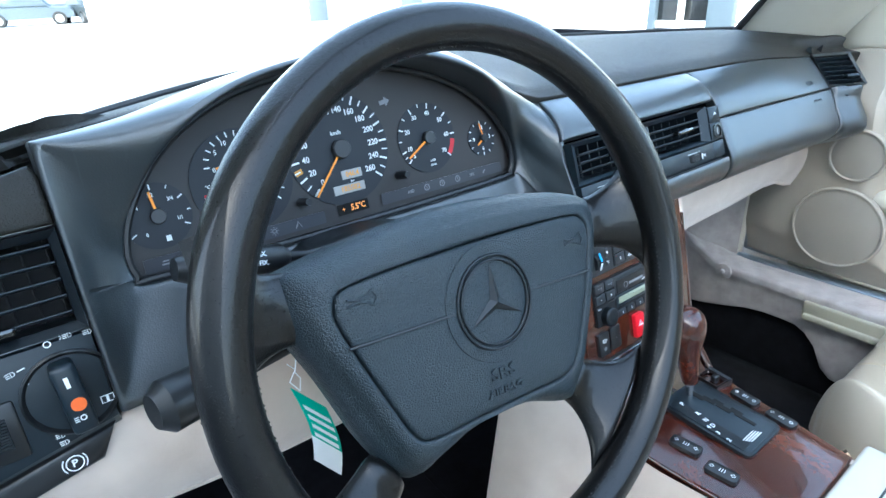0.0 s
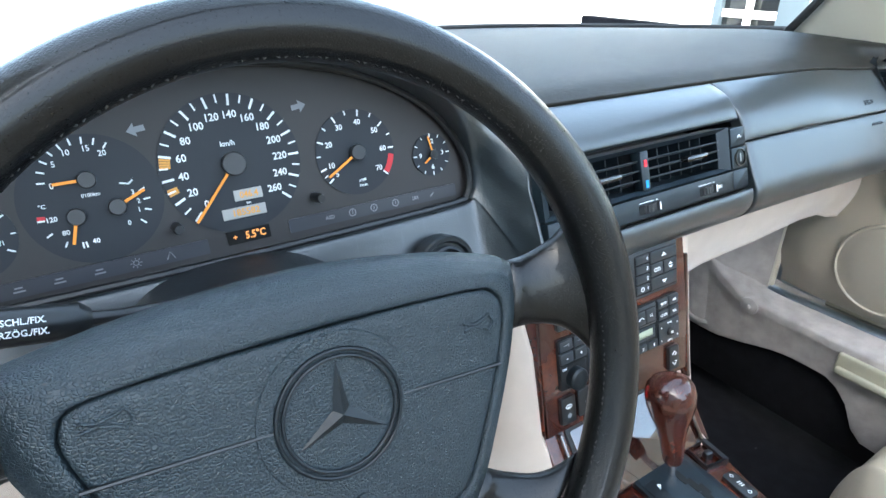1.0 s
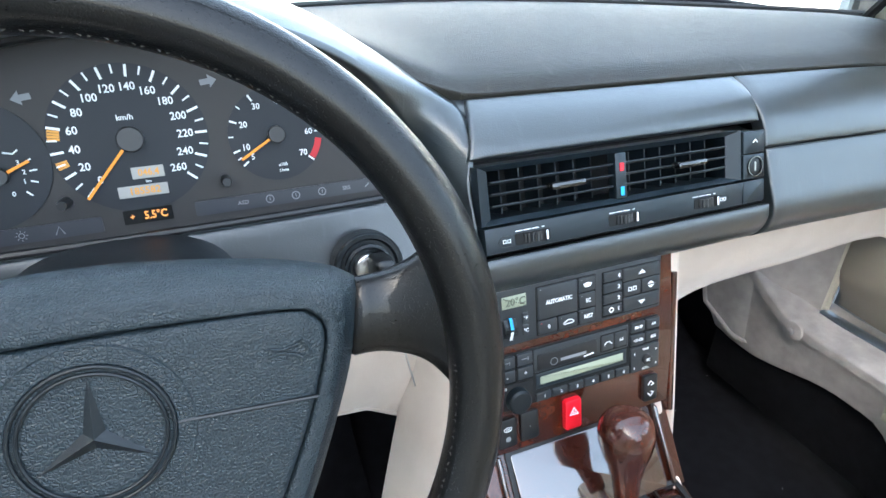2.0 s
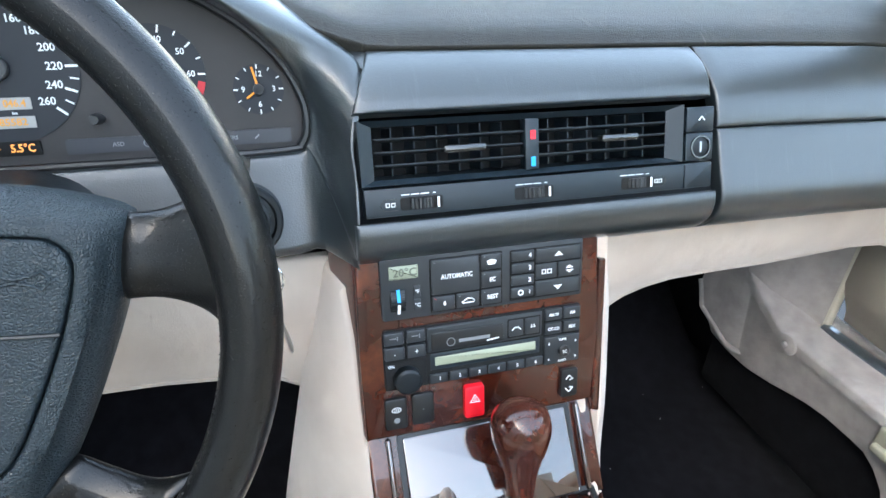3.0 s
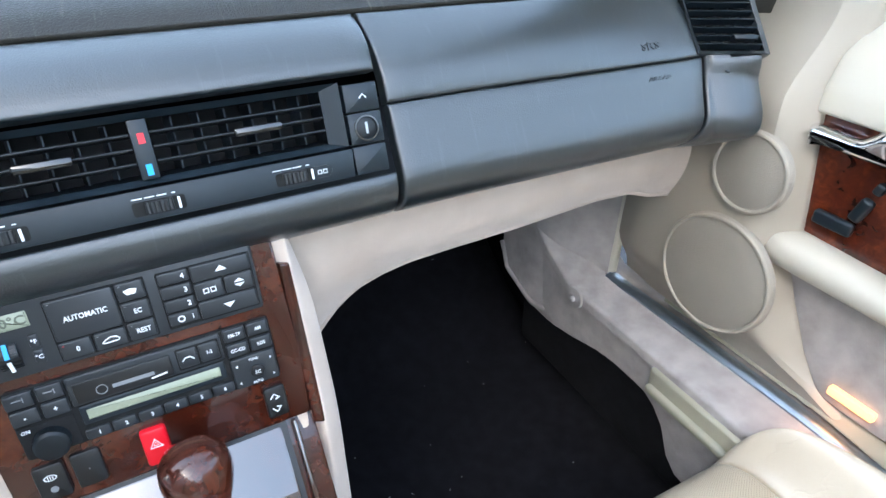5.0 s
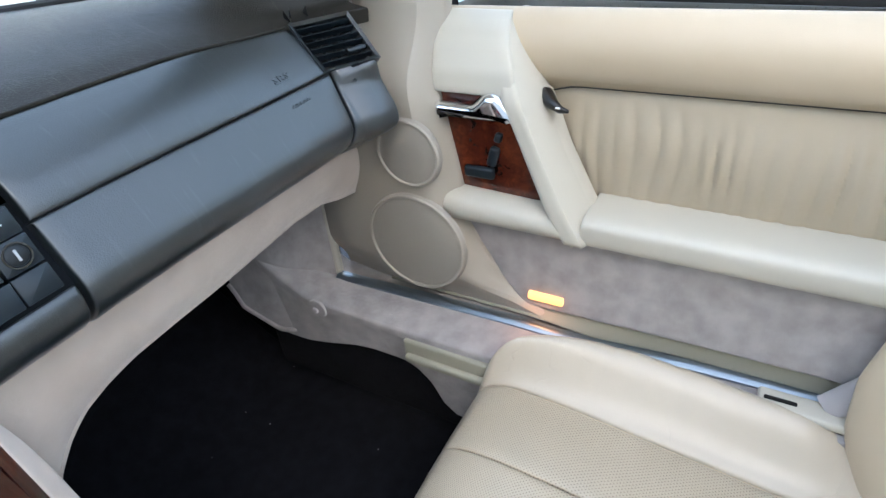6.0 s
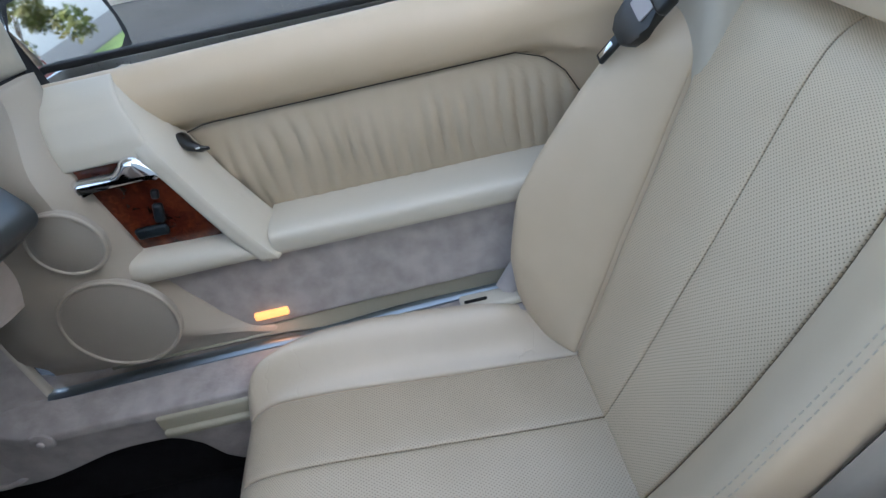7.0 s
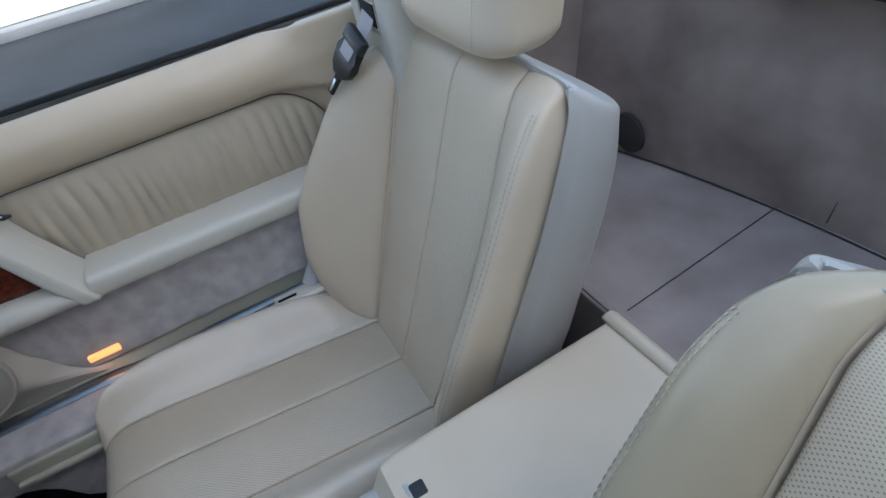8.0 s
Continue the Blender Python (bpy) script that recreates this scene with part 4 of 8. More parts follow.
def panel(parent, name, x0, x1, y0, y1, h, mat, label="", r=0.0015, depth=0.006, corner=0.0016):
    """A raised key or plate on the console's face."""
    return part(name, plate(rounded(x1 - x0, y1 - y0, corner, 3), depth, r), mat, parent, label, m=at((x0 + x1) / 2, (y0 + y1) / 2, h))


climate = thing("climate_control", MC @ at(0, 0, 0.0), "black climate control unit with push buttons", "control unit")
panel(climate, "bezel", -0.0955, 0.0965, -0.0580, 0.0003, 0.0040, KEYGREY, corner=0.003, depth=0.01)
well = panel(climate, "display", -0.0880, -0.0618, -0.0205, -0.0080, 0.0050, LCD, "greenish liquid crystal display", corner=0.0008)
letters("digits", "20°C", 0.0072, at(0.001, 0, 0.0003), LCDINK, well)
part("temperature_wheel", lathe([(0.0125, -0.0065), (0.013, -0.0055), (0.013, 0.0055), (0.0125, 0.0065)], 40), SWITCH, climate, "ribbed temperature wheel", m=Matrix.Translation((-0.081, -0.0395, -0.0045)) @ Matrix.Rotation(radians(90), 4, "Y"), smooth=False)
for k in range(9):
    a = -60 + 15 * k
    part("wheel_rib", box(0.0128, 0.0011, 0.0010), PLASTIC, climate, m=Matrix.Translation((-0.081, -0.0395, -0.0045)) @ Matrix.Rotation(radians(a), 4, "X") @ Matrix.Translation((0, 0, 0.0132)), smooth=False)
part("blue_mark", box(0.0030, 0.011, 0.0008), BLUE, climate, "blue temperature mark", m=Matrix.Translation((-0.081, -0.0335, 0.0088)) @ Matrix.Rotation(radians(-20), 4, "X"), smooth=False)
part("white_mark", box(0.0026, 0.010, 0.0008), WHITE, climate, m=Matrix.Translation((-0.081, -0.0460, 0.0086)) @ Matrix.Rotation(radians(22), 4, "X"), smooth=False)
for k, tx in enumerate(("°F", "°C")):
    b = panel(climate, "button", -0.0672, -0.0604, -0.0385 - 0.0125 * k, -0.0270 - 0.0125 * k, 0.0052, KEYGREY)
    letters("key_sign", tx, 0.0034, at(0, 0, 0.0003), WHITE, b)
panel(climate, "key_field", -0.0525, 0.0160, -0.0555, -0.0045, 0.0045, BLACKHOLE, depth=0.003)
CLIMATE_KEYS = (("AUTOMATIC", -0.0510, -0.0065, -0.0385, -0.0060, 0.0042), ("", -0.0050, 0.0142, -0.0208, -0.0060, 0), ("EC", -0.0050, 0.0142, -0.0378, -0.0225, 0.0040),
        ("REST", -0.0050, 0.0142, -0.0540, -0.0393, 0.0040), ("0", -0.0510, -0.0300, -0.0540, -0.0400, 0.0040), ("", -0.0285, -0.0068, -0.0540, -0.0400, 0))
for tx, x0, x1, y0, y1, s in CLIMATE_KEYS:
    k = panel(climate, "key", x0, x1, y0, y1, 0.0062, KEYGREY, r=0.0012)
    part("key_dot", box(0.0012, 0.0005, 0.0002), REDZONE if tx == "0" else GREYPRINT, k, m=at(-(x1 - x0) / 2 + 0.003, (y1 - y0) / 2 - 0.0022, 0.0003), smooth=False)
    if tx:
        letters("key_sign", tx, s, at(0.001, 0, 0.0003), WHITE, k, squeeze=0.85)
    elif x0 < -0.02:
        part("key_sign", tube([(-0.006, -0.0012, 0), (-0.003, 0.0008, 0), (0, 0.0022, 0), (0.004, 0.0014, 0), (0.006, -0.0004, 0), (0.005, -0.0018, 0), (-0.005, -0.002, 0)], 0.0005, 5, closed=True), WHITE, k, m=at(0, 0, 0.0003))
    else:
        part("key_sign", plate([(-0.0048, 0.0016), (-0.003, -0.002), (0.003, -0.002), (0.0048, 0.0016), (0, 0.0028)][::-1], 0.0003), WHITE, k, m=at(0, -0.0005, 0.0004), smooth=False)
panel(climate, "key_field", 0.0225, 0.0945, -0.0550, -0.0055, 0.0045, BLACKHOLE, depth=0.003)
for n, tx in enumerate(("4", "3", "2", "i")):
    k = panel(climate, "key", 0.0238, 0.0462, -0.0166 - 0.0117 * n, -0.0068 - 0.0117 * n, 0.0062, KEYGREY, r=0.0012)
    letters("key_sign", tx, 0.0042, at(0.0068, 0, 0.0003), WHITE, k)
    if n == 3:
        part("key_sign", ring(0.0028, 0.0018, 0.0003, 16), WHITE, k, m=at(-0.002, 0, 0.0003), smooth=False)
for x0, x1, y0, y1, s in ((0.0478, 0.0928, -0.0205, -0.0068, 1), (0.0478, 0.0693, -0.0368, -0.0218, 0), (0.0705, 0.0928, -0.0368, -0.0218, 2), (0.0478, 0.0928, -0.0530, -0.0382, -1)):
    k = panel(climate, "key", x0, x1, y0, y1, 0.0062, KEYGREY, r=0.0012)
    if s in (1, -1):
        part("key_sign", plate([(-0.0045, -0.0016 * s), (0.0045, -0.0016 * s), (0, 0.0028 * s)][::s], 0.0003), WHITE, k, m=at(0, 0, 0.0004), smooth=False)
    elif s == 2:
        for d in (1, -1):
            part("key_sign", plate([(-0.0040, 0.0008 * d), (0.0040, 0.0008 * d), (0, 0.0038 * d)][::d], 0.0003), WHITE, k, m=at(0, 0, 0.0004), smooth=False)
    else:
        for d in (-1, 1):
            part("key_sign", ring(0.0031, 0.0020, 0.0003, 4), WHITE, k, m=at(0.0028 * d, 0, 0.0003, 45), smooth=False)

radio = thing("car_radio", MC, "black cassette car radio with grey-green display", "radio")
panel(radio, "bezel", -0.0965, 0.0970, -0.1268, -0.0675, 0.0035, BLACKHOLE, corner=0.003, depth=0.01)
panel(radio, "upper_field", -0.0565, 0.0560, -0.0942, -0.0690, 0.0048, KEYGREY, depth=0.003)
panel(radio, "key_well", 0.0200, 0.0545, -0.0922, -0.0718, 0.0052, BLACKHOLE, depth=0.003)
cass = panel(radio, "cassette_flap", -0.0530, 0.0165, -0.0920, -0.0745, 0.0060, SWITCH, "dark cassette flap", r=0.0008)
part("maker_mark", ring(0.0042, 0.0035, 0.0002, 24), GREYPRINT, cass, m=at(-0.0165, -0.002, 0.0003), smooth=False)
part("maker_bar", box(0.030, 0.0032, 0.0002), GREYPRINT, cass, "plain grey maker's bar", m=at(0.006, -0.002, 0.0003), smooth=False)
part("maker_bar", box(0.012, 0.0014, 0.0002), WHITE, cass, m=at(0.024, -0.0055, 0.0003, 6), smooth=False)
scr = panel(radio, "display", -0.0505, 0.0505, -0.1090, -0.0985, 0.0045, LCD, "blank grey-green display", corner=0.0008)
panel(radio, "display_frame", -0.0545, 0.0545, -0.1125, -0.0955, 0.0042, PLASTIC_SOFT, depth=0.003)
RKEYS = [("", -0.0960, -0.0775, -0.0810, -0.0685), ("", -0.0755, -0.0580, -0.0810, -0.0685), ("-", -0.0960, -0.0775, -0.0955, -0.0828), ("+", -0.0755, -0.0580, -0.0955, -0.0828),
         ("", 0.0215, 0.0365, -0.0905, -0.0735), ("1-2", 0.0380, 0.0530, -0.0905, -0.0735), ("FM-TP", 0.0585, 0.0762, -0.0800, -0.0682), ("AM", 0.0778, 0.0955, -0.0800, -0.0682),
         ("CC-CD", 0.0585, 0.0762, -0.0945, -0.0825), ("RDS", 0.0778, 0.0955, -0.0945, -0.0825)]
for tx, x0, x1, y0, y1 in RKEYS:
    k = panel(radio, "key", x0, x1, y0, y1, 0.0062, KEYGREY, r=0.0015)
    if tx:
        letters("key_sign", tx, 0.0046 if tx in "+-" else 0.0031, at(0, 0, 0.0003), WHITE, k, squeeze=0.85)
    elif x0 > 0:
        part("key_sign", tube([(-0.0045, -0.0015, 0), (-0.002, 0.0012, 0), (0.002, 0.0012, 0), (0.0045, -0.0015, 0)], 0.0006, 5), WHITE, k, m=at(0, 0, 0.0003))
    else:
        part("key_sign", box(0.006, 0.0008, 0.0003), GREYPRINT, k, m=at(-0.001, 0.001, 0.0003), smooth=False)
        part("key_sign", box(0.0008, 0.004, 0.0003), GREYPRINT, k, m=at(0.003, 0.0005, 0.0003), smooth=False)
for n in range(6):
    k = panel(radio, "preset_key", -0.0555 + 0.0191 * n, -0.0382 + 0.0191 * n, -0.1252, -0.1160, 0.0055, KEYGREY, r=0.001)
    letters("key_sign", str(n + 1), 0.0034, at(0.001, 0, 0.0003), WHITE, k)
rock = panel(radio, "tuning_pad", 0.0585, 0.0957, -0.1262, -0.0970, 0.0060, KEYGREY, r=0.0015)
letters("key_sign", "TUNE", 0.0022, at(0, 0.0105, 0.0003), WHITE, rock)
letters("key_sign", "AUTO", 0.0022, at(0, -0.0118, 0.0003), WHITE, rock)
for sx, y in ((-1, 0.0075), (1, 0.0075), (-1, -0.009), (1, -0.009)):
    part("key_sign", plate([(sx * 0.0015, 0.0016), (sx * 0.0015, -0.0016), (-sx * -0.0018 * 1.8, 0)][::-sx], 0.0002), WHITE, rock, m=at(sx * 0.012, y, 0.0003), smooth=False)
sc = part("round_key", lathe([(0.0058, 0), (0.0058, 0.0022), (0.005, 0.003)], 28), SWITCH, radio, m=at(0.0785, -0.1130, 0.0060))
letters("key_sign", "SC", 0.0030, at(0, 0, 0.0032), WHITE, sc)
panel(radio, "volume_field", -0.0962, -0.0580, -0.1262, -0.0985, 0.0045, BLACKHOLE, depth=0.003)
letters("key_sign", "ON", 0.0028, at(-0.0905, -0.1018, 0.0048), WHITE, radio)
part("volume_knob", lathe([(0.0125, 0), (0.0122, 0.008), (0.0108, 0.0095), (0.0095, 0.0098)], 40), PLASTIC, radio, "round grey-black volume knob", m=at(-0.0768, -0.1150, 0.0045))


def rocker(name, x, y, w, h, label, mat=None, proud=0.0045):
    sw = thing(name, MC @ at(x, y, 0.0), label, "switch")
    part("body", plate(rounded(w, h, 0.003, 4), 0.01, 0.0022), mat or SWITCH, sw, m=at(0, 0, proud))
    return sw


heat = rocker("window_heater_switch", -0.0880, -0.1512, 0.0215, 0.0325, "black rocker switch with rear window heater sign")
part("sign", ring(0.0042, 0.0033, 0.0003, 20), WHITE, heat, m=at(0, 0.005, 0.0047) @ Matrix.Diagonal((1.1, 0.65, 1, 1)), smooth=False)
for k in (-1, 0, 1):
    part("sign", box(0.0006, 0.0034, 0.0003), WHITE, heat, m=at(0.0016 * k, 0.005, 0.0047), smooth=False)
part("dimple", disc(0.0028, 0.0003), GREYPRINT, heat, m=at(0, -0.006, 0.0047))
blank = rocker("blank_switch", -0.0623, -0.1510, 0.0215, 0.0325, "blank black switch cover", proud=0.003)
part("dimple", disc(0.0007, 0.0003, n=10), GREYPRINT, blank, m=at(0, 0, 0.0032))
hz = rocker("hazard_switch", -0.0126, -0.1520, 0.0200, 0.0340, "red hazard warning switch with white triangle", RED, 0.006)
tri_pts = [Vector((0, 0.0042, 0)), Vector((-0.0048, -0.0036, 0)), Vector((0.0048, -0.0036, 0))]
part("sign", tube(tri_pts, 0.0008, 5, closed=True), WHITE, hz, m=at(0, 0.004, 0.0062))
part("sign", tube([p * 0.4 for p in tri_pts], 0.0005, 5, closed=True), WHITE, hz, m=at(0, 0.0036, 0.0062))
top_sw = rocker("soft_top_switch", 0.0875, -0.1516, 0.0190, 0.0315, "black rocker switch with roof signs")
for s in (1, -1):
    part("sign", tube([(-0.0045, -0.002 * s, 0), (-0.001, 0.0022 * s, 0), (0.002, -0.001 * s, 0)], 0.0007, 5), WHITE, top_sw, m=at(0.0, 0.007 * s, 0.0048))
    part("sign", box(0.0045, 0.0012, 0.0003), WHITE, top_sw, m=at(0.0015, 0.0045 * s, 0.0048, 20 * s), smooth=False)

# ---- steering wheel ----
WN = Vector((0, -0.9455, 0.3256))
WV = Vector((0, 0.3256, 0.9455))
MW = basis((-0.3835, -0.1525, 0.650), X, WV, WN) @ Matrix.Rotation(radians(-5), 4, "Z")
wheel = thing("steering_wheel", MW, "black leather four-spoke steering wheel with padded airbag", "steering wheel")
R0, R1 = 0.1942, 0.0158
rim_bm = bmesh.new()
rows = []
for i in range(120):
    a = 2 * math.pi * i / 120
    grip = 0.0012 * (bump01(a, 0.45, 0.35) + bump01(a, math.pi - 0.45, 0.35))
    row = []
    for j in range(20):
        b = 2 * math.pi * j / 20
        r = R1 + grip
        row.append(rim_bm.verts.new(((R0 + r * math.cos(b)) * math.cos(a), (R0 + r * math.cos(b)) * math.sin(a), r * 1.06 * math.sin(b))))
    rows.append(row)
for i in range(120):
    for j in range(20):
        rim_bm.faces.new((rows[i][j], rows[(i + 1) % 120][j], rows[(i + 1) % 120][(j + 1) % 20], rows[i][(j + 1) % 20]))
rim = part("rim", rim_bm, RIM, wheel, "shiny worn black leather rim")
# stitched seam round the inside of the rim
st = bmesh.new()
for i in range(230):
    a = 2 * math.pi * i / 230
    r = R0 - R1 * 0.935
    s = box(0.0030, 0.0007, 0.0006, at=(0, 0, 0))
    s.transform(Matrix.Rotation(a, 4, "Z") @ Matrix.Translation((r, 0, 0.0055)) @ Matrix.Rotation(radians(90 + (28 if i % 2 else -28)), 4, "Z") @ Matrix.Rotation(radians(20), 4, "X"))
    st = join(st, s) if i else s
part("stitching", st, STITCH, rim, "crossed grey stitches", smooth=False)

PAD = [(-0.143, 0.052), (-0.08, 0.0655), (0, 0.0735), (0.08, 0.0695), (0.128, 0.0595), (0.133, 0.045), (0.128, 0.012), (0.118, -0.022), (0.102, -0.066), (0.086, -0.099), (0.072, -0.106),
       (0.035, -0.094), (0.0, -0.088), (-0.035, -0.09), (-0.075, -0.106), (-0.09, -0.101), (-0.108, -0.072), (-0.128, -0.025), (-0.143, 0.006), (-0.149, 0.03), (-0.149, 0.046)]


def domed(outline, levels, n=110):
    """A cushion from a 2D outline: levels are (inset, height) from the rim inwards."""
    lp = smooth_loop(outline, n)
    nr = loop_normals(lp)
    bm = bmesh.new()
    rws = [[bm.verts.new((p.x - o.x * d, p.y - o.y * d, z)) for p, o in zip(lp, nr)] for d, z in levels]
    for a, b in zip(rws, rws[1:]):
        for i in range(n):
            bm.faces.new((a[i], a[(i + 1) % n], b[(i + 1) % n], b[i]))
    bm.faces.new(rws[0][::-1])
    last = rws[-1]
    mid = bm.verts.new(sum((v.co for v in last), Vector()) / n)
    for i in range(n):
        bm.faces.new((last[i], last[(i + 1) % n], mid))
    return bm


GROOVE = [(-0.121, 0.030), (-0.112, 0.0375), (-0.06, 0.0430), (0.02, 0.0475), (0.092, 0.0480), (0.107, 0.0430), (0.1115, 0.030), (0.104, -0.002), (0.091, -0.038), (0.077, -0.068), (0.062, -0.0775), (0.03, -0.0785),
          (-0.03, -0.0790), (-0.068, -0.0795), (-0.082, -0.072), (-0.096, -0.044), (-0.112, -0.008), (-0.122, 0.018)]
HUB = Vector((-0.0065, -0.012, 0))


def polar(outline, n=150):
    """The outline resampled at even angles round the hub."""
    lp = [p - HUB for p in smooth_loop(outline, 400)]
    ang = np.array([math.atan2(p.y, p.x) for p in lp])
    rad = np.array([p.length for p in lp])
    order = np.argsort(ang)
    return np.interp(np.linspace(-math.pi, math.pi, n, endpoint=False), ang[order], rad[order], period=2 * math.pi)


def ringed(levels):
    """Rings of (radii, inset, height), closed in the middle and at the back."""
    n = len(levels[0][0])
    bm = bmesh.new()
    rws = []
    for rad, inset, z in levels:
        rws.append([bm.verts.new((HUB.x + (r - inset) * math.cos(a), HUB.y + (r - inset) * math.sin(a), z)) for r, a in zip(rad, np.linspace(-math.pi, math.pi, n, endpoint=False))])
    for a, b in zip(rws, rws[1:]):
        for i in range(n):
            bm.faces.new((a[i], a[(i + 1) % n], b[(i + 1) % n], b[i]))
    bm.faces.new(rws[0][::-1])
    bm.faces.new(rws[-1])
    return bm


PR, GR = polar(PAD), polar(GROOVE)
pad = part("airbag_pad", ringed([(PR, 0.0, -0.055), (PR, -0.0015, -0.034), (PR, 0.0005, -0.027), (PR, 0.005, -0.0205), (PR, 0.0105, -0.0165), (PR * 0.5 + GR * 0.5, 0.0, -0.0122), (GR, -0.0035, -0.0098), (GR, -0.0013, -0.0103), (GR, -0.0004, -0.0118), (GR, 0.0002, -0.0150), (GR, 0.004, -0.02)]), PADLEATHER, wheel, "grained blue-black airbag cover", sharp=70)
part("raised_panel", ringed([(GR, 0.002, -0.020), (GR, 0.0004, -0.0150), (GR, 0.0009, -0.0115), (GR, 0.0018, -0.0098), (GR, 0.0045, -0.0091), (GR * 0.8, 0, -0.0086), (GR * 0.6, 0, -0.0083), (GR * 0.4, 0, -0.0082), (GR * 0.2, 0, -0.0082)]), PADLEATHER, wheel, "raised middle of the airbag cover", sharp=70)
for x0, x1 in ((-0.118, -0.034), (0.035, 0.1045)):
    part("tear_line", tube([(x0, 0.0, -0.0080), (x1, 0.0, -0.0080)], 0.0011, 6), SWITCH, wheel)
part("emblem_dish", lathe([(0.0445, 0), (0.044, 0.0008), (0.0360, 0.0012), (0.035, 0.0004)], 48), PADLEATHER, wheel, m=at(0.0005, 0, -0.0083))
for r in (0.0345, 0.0310):
    part("emblem_ring", tube([(r * math.cos(2 * math.pi * i / 48), r * math.sin(2 * math.pi * i / 48), 0) for i in range(48)], 0.0011, 8, closed=True), PLASTIC, wheel, m=at(0.0005, 0, -0.0068))
star_bm = bmesh.new()
tip = star_bm.verts.new((0, 0, 0.0032))
pts = []
for k in range(3):
    a = radians(90 + 120 * k)
    b = radians(150 + 120 * k)
    pts.append(star_bm.verts.new((0.029 * math.cos(a), 0.029 * math.sin(a), 0)))
    pts.append(star_bm.verts.new((0.0055 * math.cos(b), 0.0055 * math.sin(b), 0)))
for i in range(6):
    star_bm.faces.new((pts[i], pts[(i + 1) % 6], tip))
star_bm.faces.new(pts[::-1])
part("emblem_relief", star_bm, PLASTIC, wheel, "plain three-armed relief", m=at(0.0005, 0, -0.0074), smooth=False)
letters("raised_letters", "SRS", 0.0090, at(-0.002, -0.0530, -0.0084), PADLEATHER, wheel, depth=0.0016, squeeze=1.25)
letters("raised_letters", "AIRBAG", 0.0055, at(-0.002, -0.0660, -0.0086), PADLEATHER, wheel, depth=0.0014, squeeze=1.25)
for x in (-0.104, 0.091):
    hs = tube([(-0.010, 0.0022, 0), (-0.003, 0.0008, 0), (0.004, 0.0025, 0), (0.008, 0.0048, 0)], 0.0008, 6)
    hs = tube([(-0.010, -0.0022, 0), (-0.003, -0.0008, 0), (0.004, -0.0025, 0), (0.008, -0.0048, 0)], 0.0008, 6, bm=hs)
    hs = tube([(0.008, 0.0048, 0), (0.011, 0, 0), (0.008, -0.0048, 0)], 0.0008, 6, bm=hs)
    part("horn_sign", hs, PADLEATHER, wheel, m=at(x, 0.0275, -0.0082))


def spoke(top, low, z0, z1):
    """A flat leather-wrapped arm between two edge lines that run from the pad to the rim."""
    def f(u, v):
        a, b = curve([(*p, 0) for p in top], u), curve([(*p, 0) for p in low], u)
        p = a.lerp(b, v)
        p.z = lerp(z0, z1, ease(0, 1, u)) - 0.004 * math.sin(math.pi * u) * (1 - 0.0 * v) - 0.010 * abs(2 * v - 1) ** 3
        return p
    bm = patch(f, (0, 1), (0, 1), 16, 12, 0.022, 0.006, flip=True)
    return bm


SPOKES = (([(0.1315, 0.0595), (0.150, 0.0625), (0.166, 0.072), (0.178, 0.092)], [(0.128, 0.008), (0.150, 0.008), (0.172, 0.000), (0.189, -0.022)]),
          ([(0.101, -0.074), (0.118, -0.083), (0.140, -0.088), (0.168, -0.080)], [(0.072, -0.1065), (0.083, -0.121), (0.086, -0.142), (0.078, -0.171)]))
for n, (top, low) in enumerate(SPOKES):
    for sx in (1, -1):
        mirror = lambda pts: [(sx * (x + (0.0 if sx > 0 else 0.0125 * (1 - (x - 0.07) / 0.12))), y - (0.004 if sx < 0 else 0)) for x, y in pts]  # noqa: E731
        t2, l2 = (mirror(top), mirror(low)) if sx > 0 else (mirror(low), mirror(top))
        part("spoke", spoke(t2, l2, -0.0215, -0.0045), RIM, wheel, "black leather-wrapped spoke", sharp=50)
part("hub_cover", lathe([(0.072, -0.11), (0.078, -0.07), (0.085, -0.05), (0.08, -0.045)], 40), PLASTIC, wheel, "black plastic cover behind the hub", m=at(-0.0065, -0.012, 0))

# ---- steering column with stalks ----
column = thing("steering_column", basis((-0.388, -0.05, 0.60), X, WV, WN), "black steering column shroud with stalks", "steering column")
shroud = bmesh.new()
rws = []
for z, sx, sy, cy in ((-0.13, 0.086, 0.062, 0.02), (-0.06, 0.088, 0.060, 0.018), (-0.01, 0.084, 0.056, 0.016), (0.035, 0.078, 0.050, 0.014), (0.045, 0.070, 0.044, 0.014)):
    row = []
    for j in range(40):
        a = 2 * math.pi * j / 40
        ca, sa = math.cos(a), math.sin(a)
        row.append(shroud.verts.new((sx * math.copysign(abs(ca) ** 0.7, ca), cy + sy * math.copysign(abs(sa) ** 0.75, sa), z)))
    rws.append(row)
for a, b in zip(rws, rws[1:]):
    for j in range(40):
        shroud.faces.new((a[j], a[(j + 1) % 40], b[(j + 1) % 40], b[j]))
shroud.faces.new(rws[0][::-1])
shroud.faces.new(rws[-1])
part("shroud", shroud, PLASTIC, column)
stalk = part("cruise_stalk", tube([(-0.43, -0.015, 0.664), (-0.47, -0.019, 0.6695), (-0.487, -0.02, 0.6735)], [0.004, 0.0038, 0.0045], 14), SWITCH, column, "black cruise control stalk", world=True)
sgrip = part("stalk_grip", tube([(-0.484, -0.02, 0.673), (-0.490, -0.0205, 0.6745), (-0.556, -0.026, 0.6895), (-0.566, -0.027, 0.692)], [0.006, 0.0105, 0.0115, 0.008], 18), SWITCH, stalk, world=True)
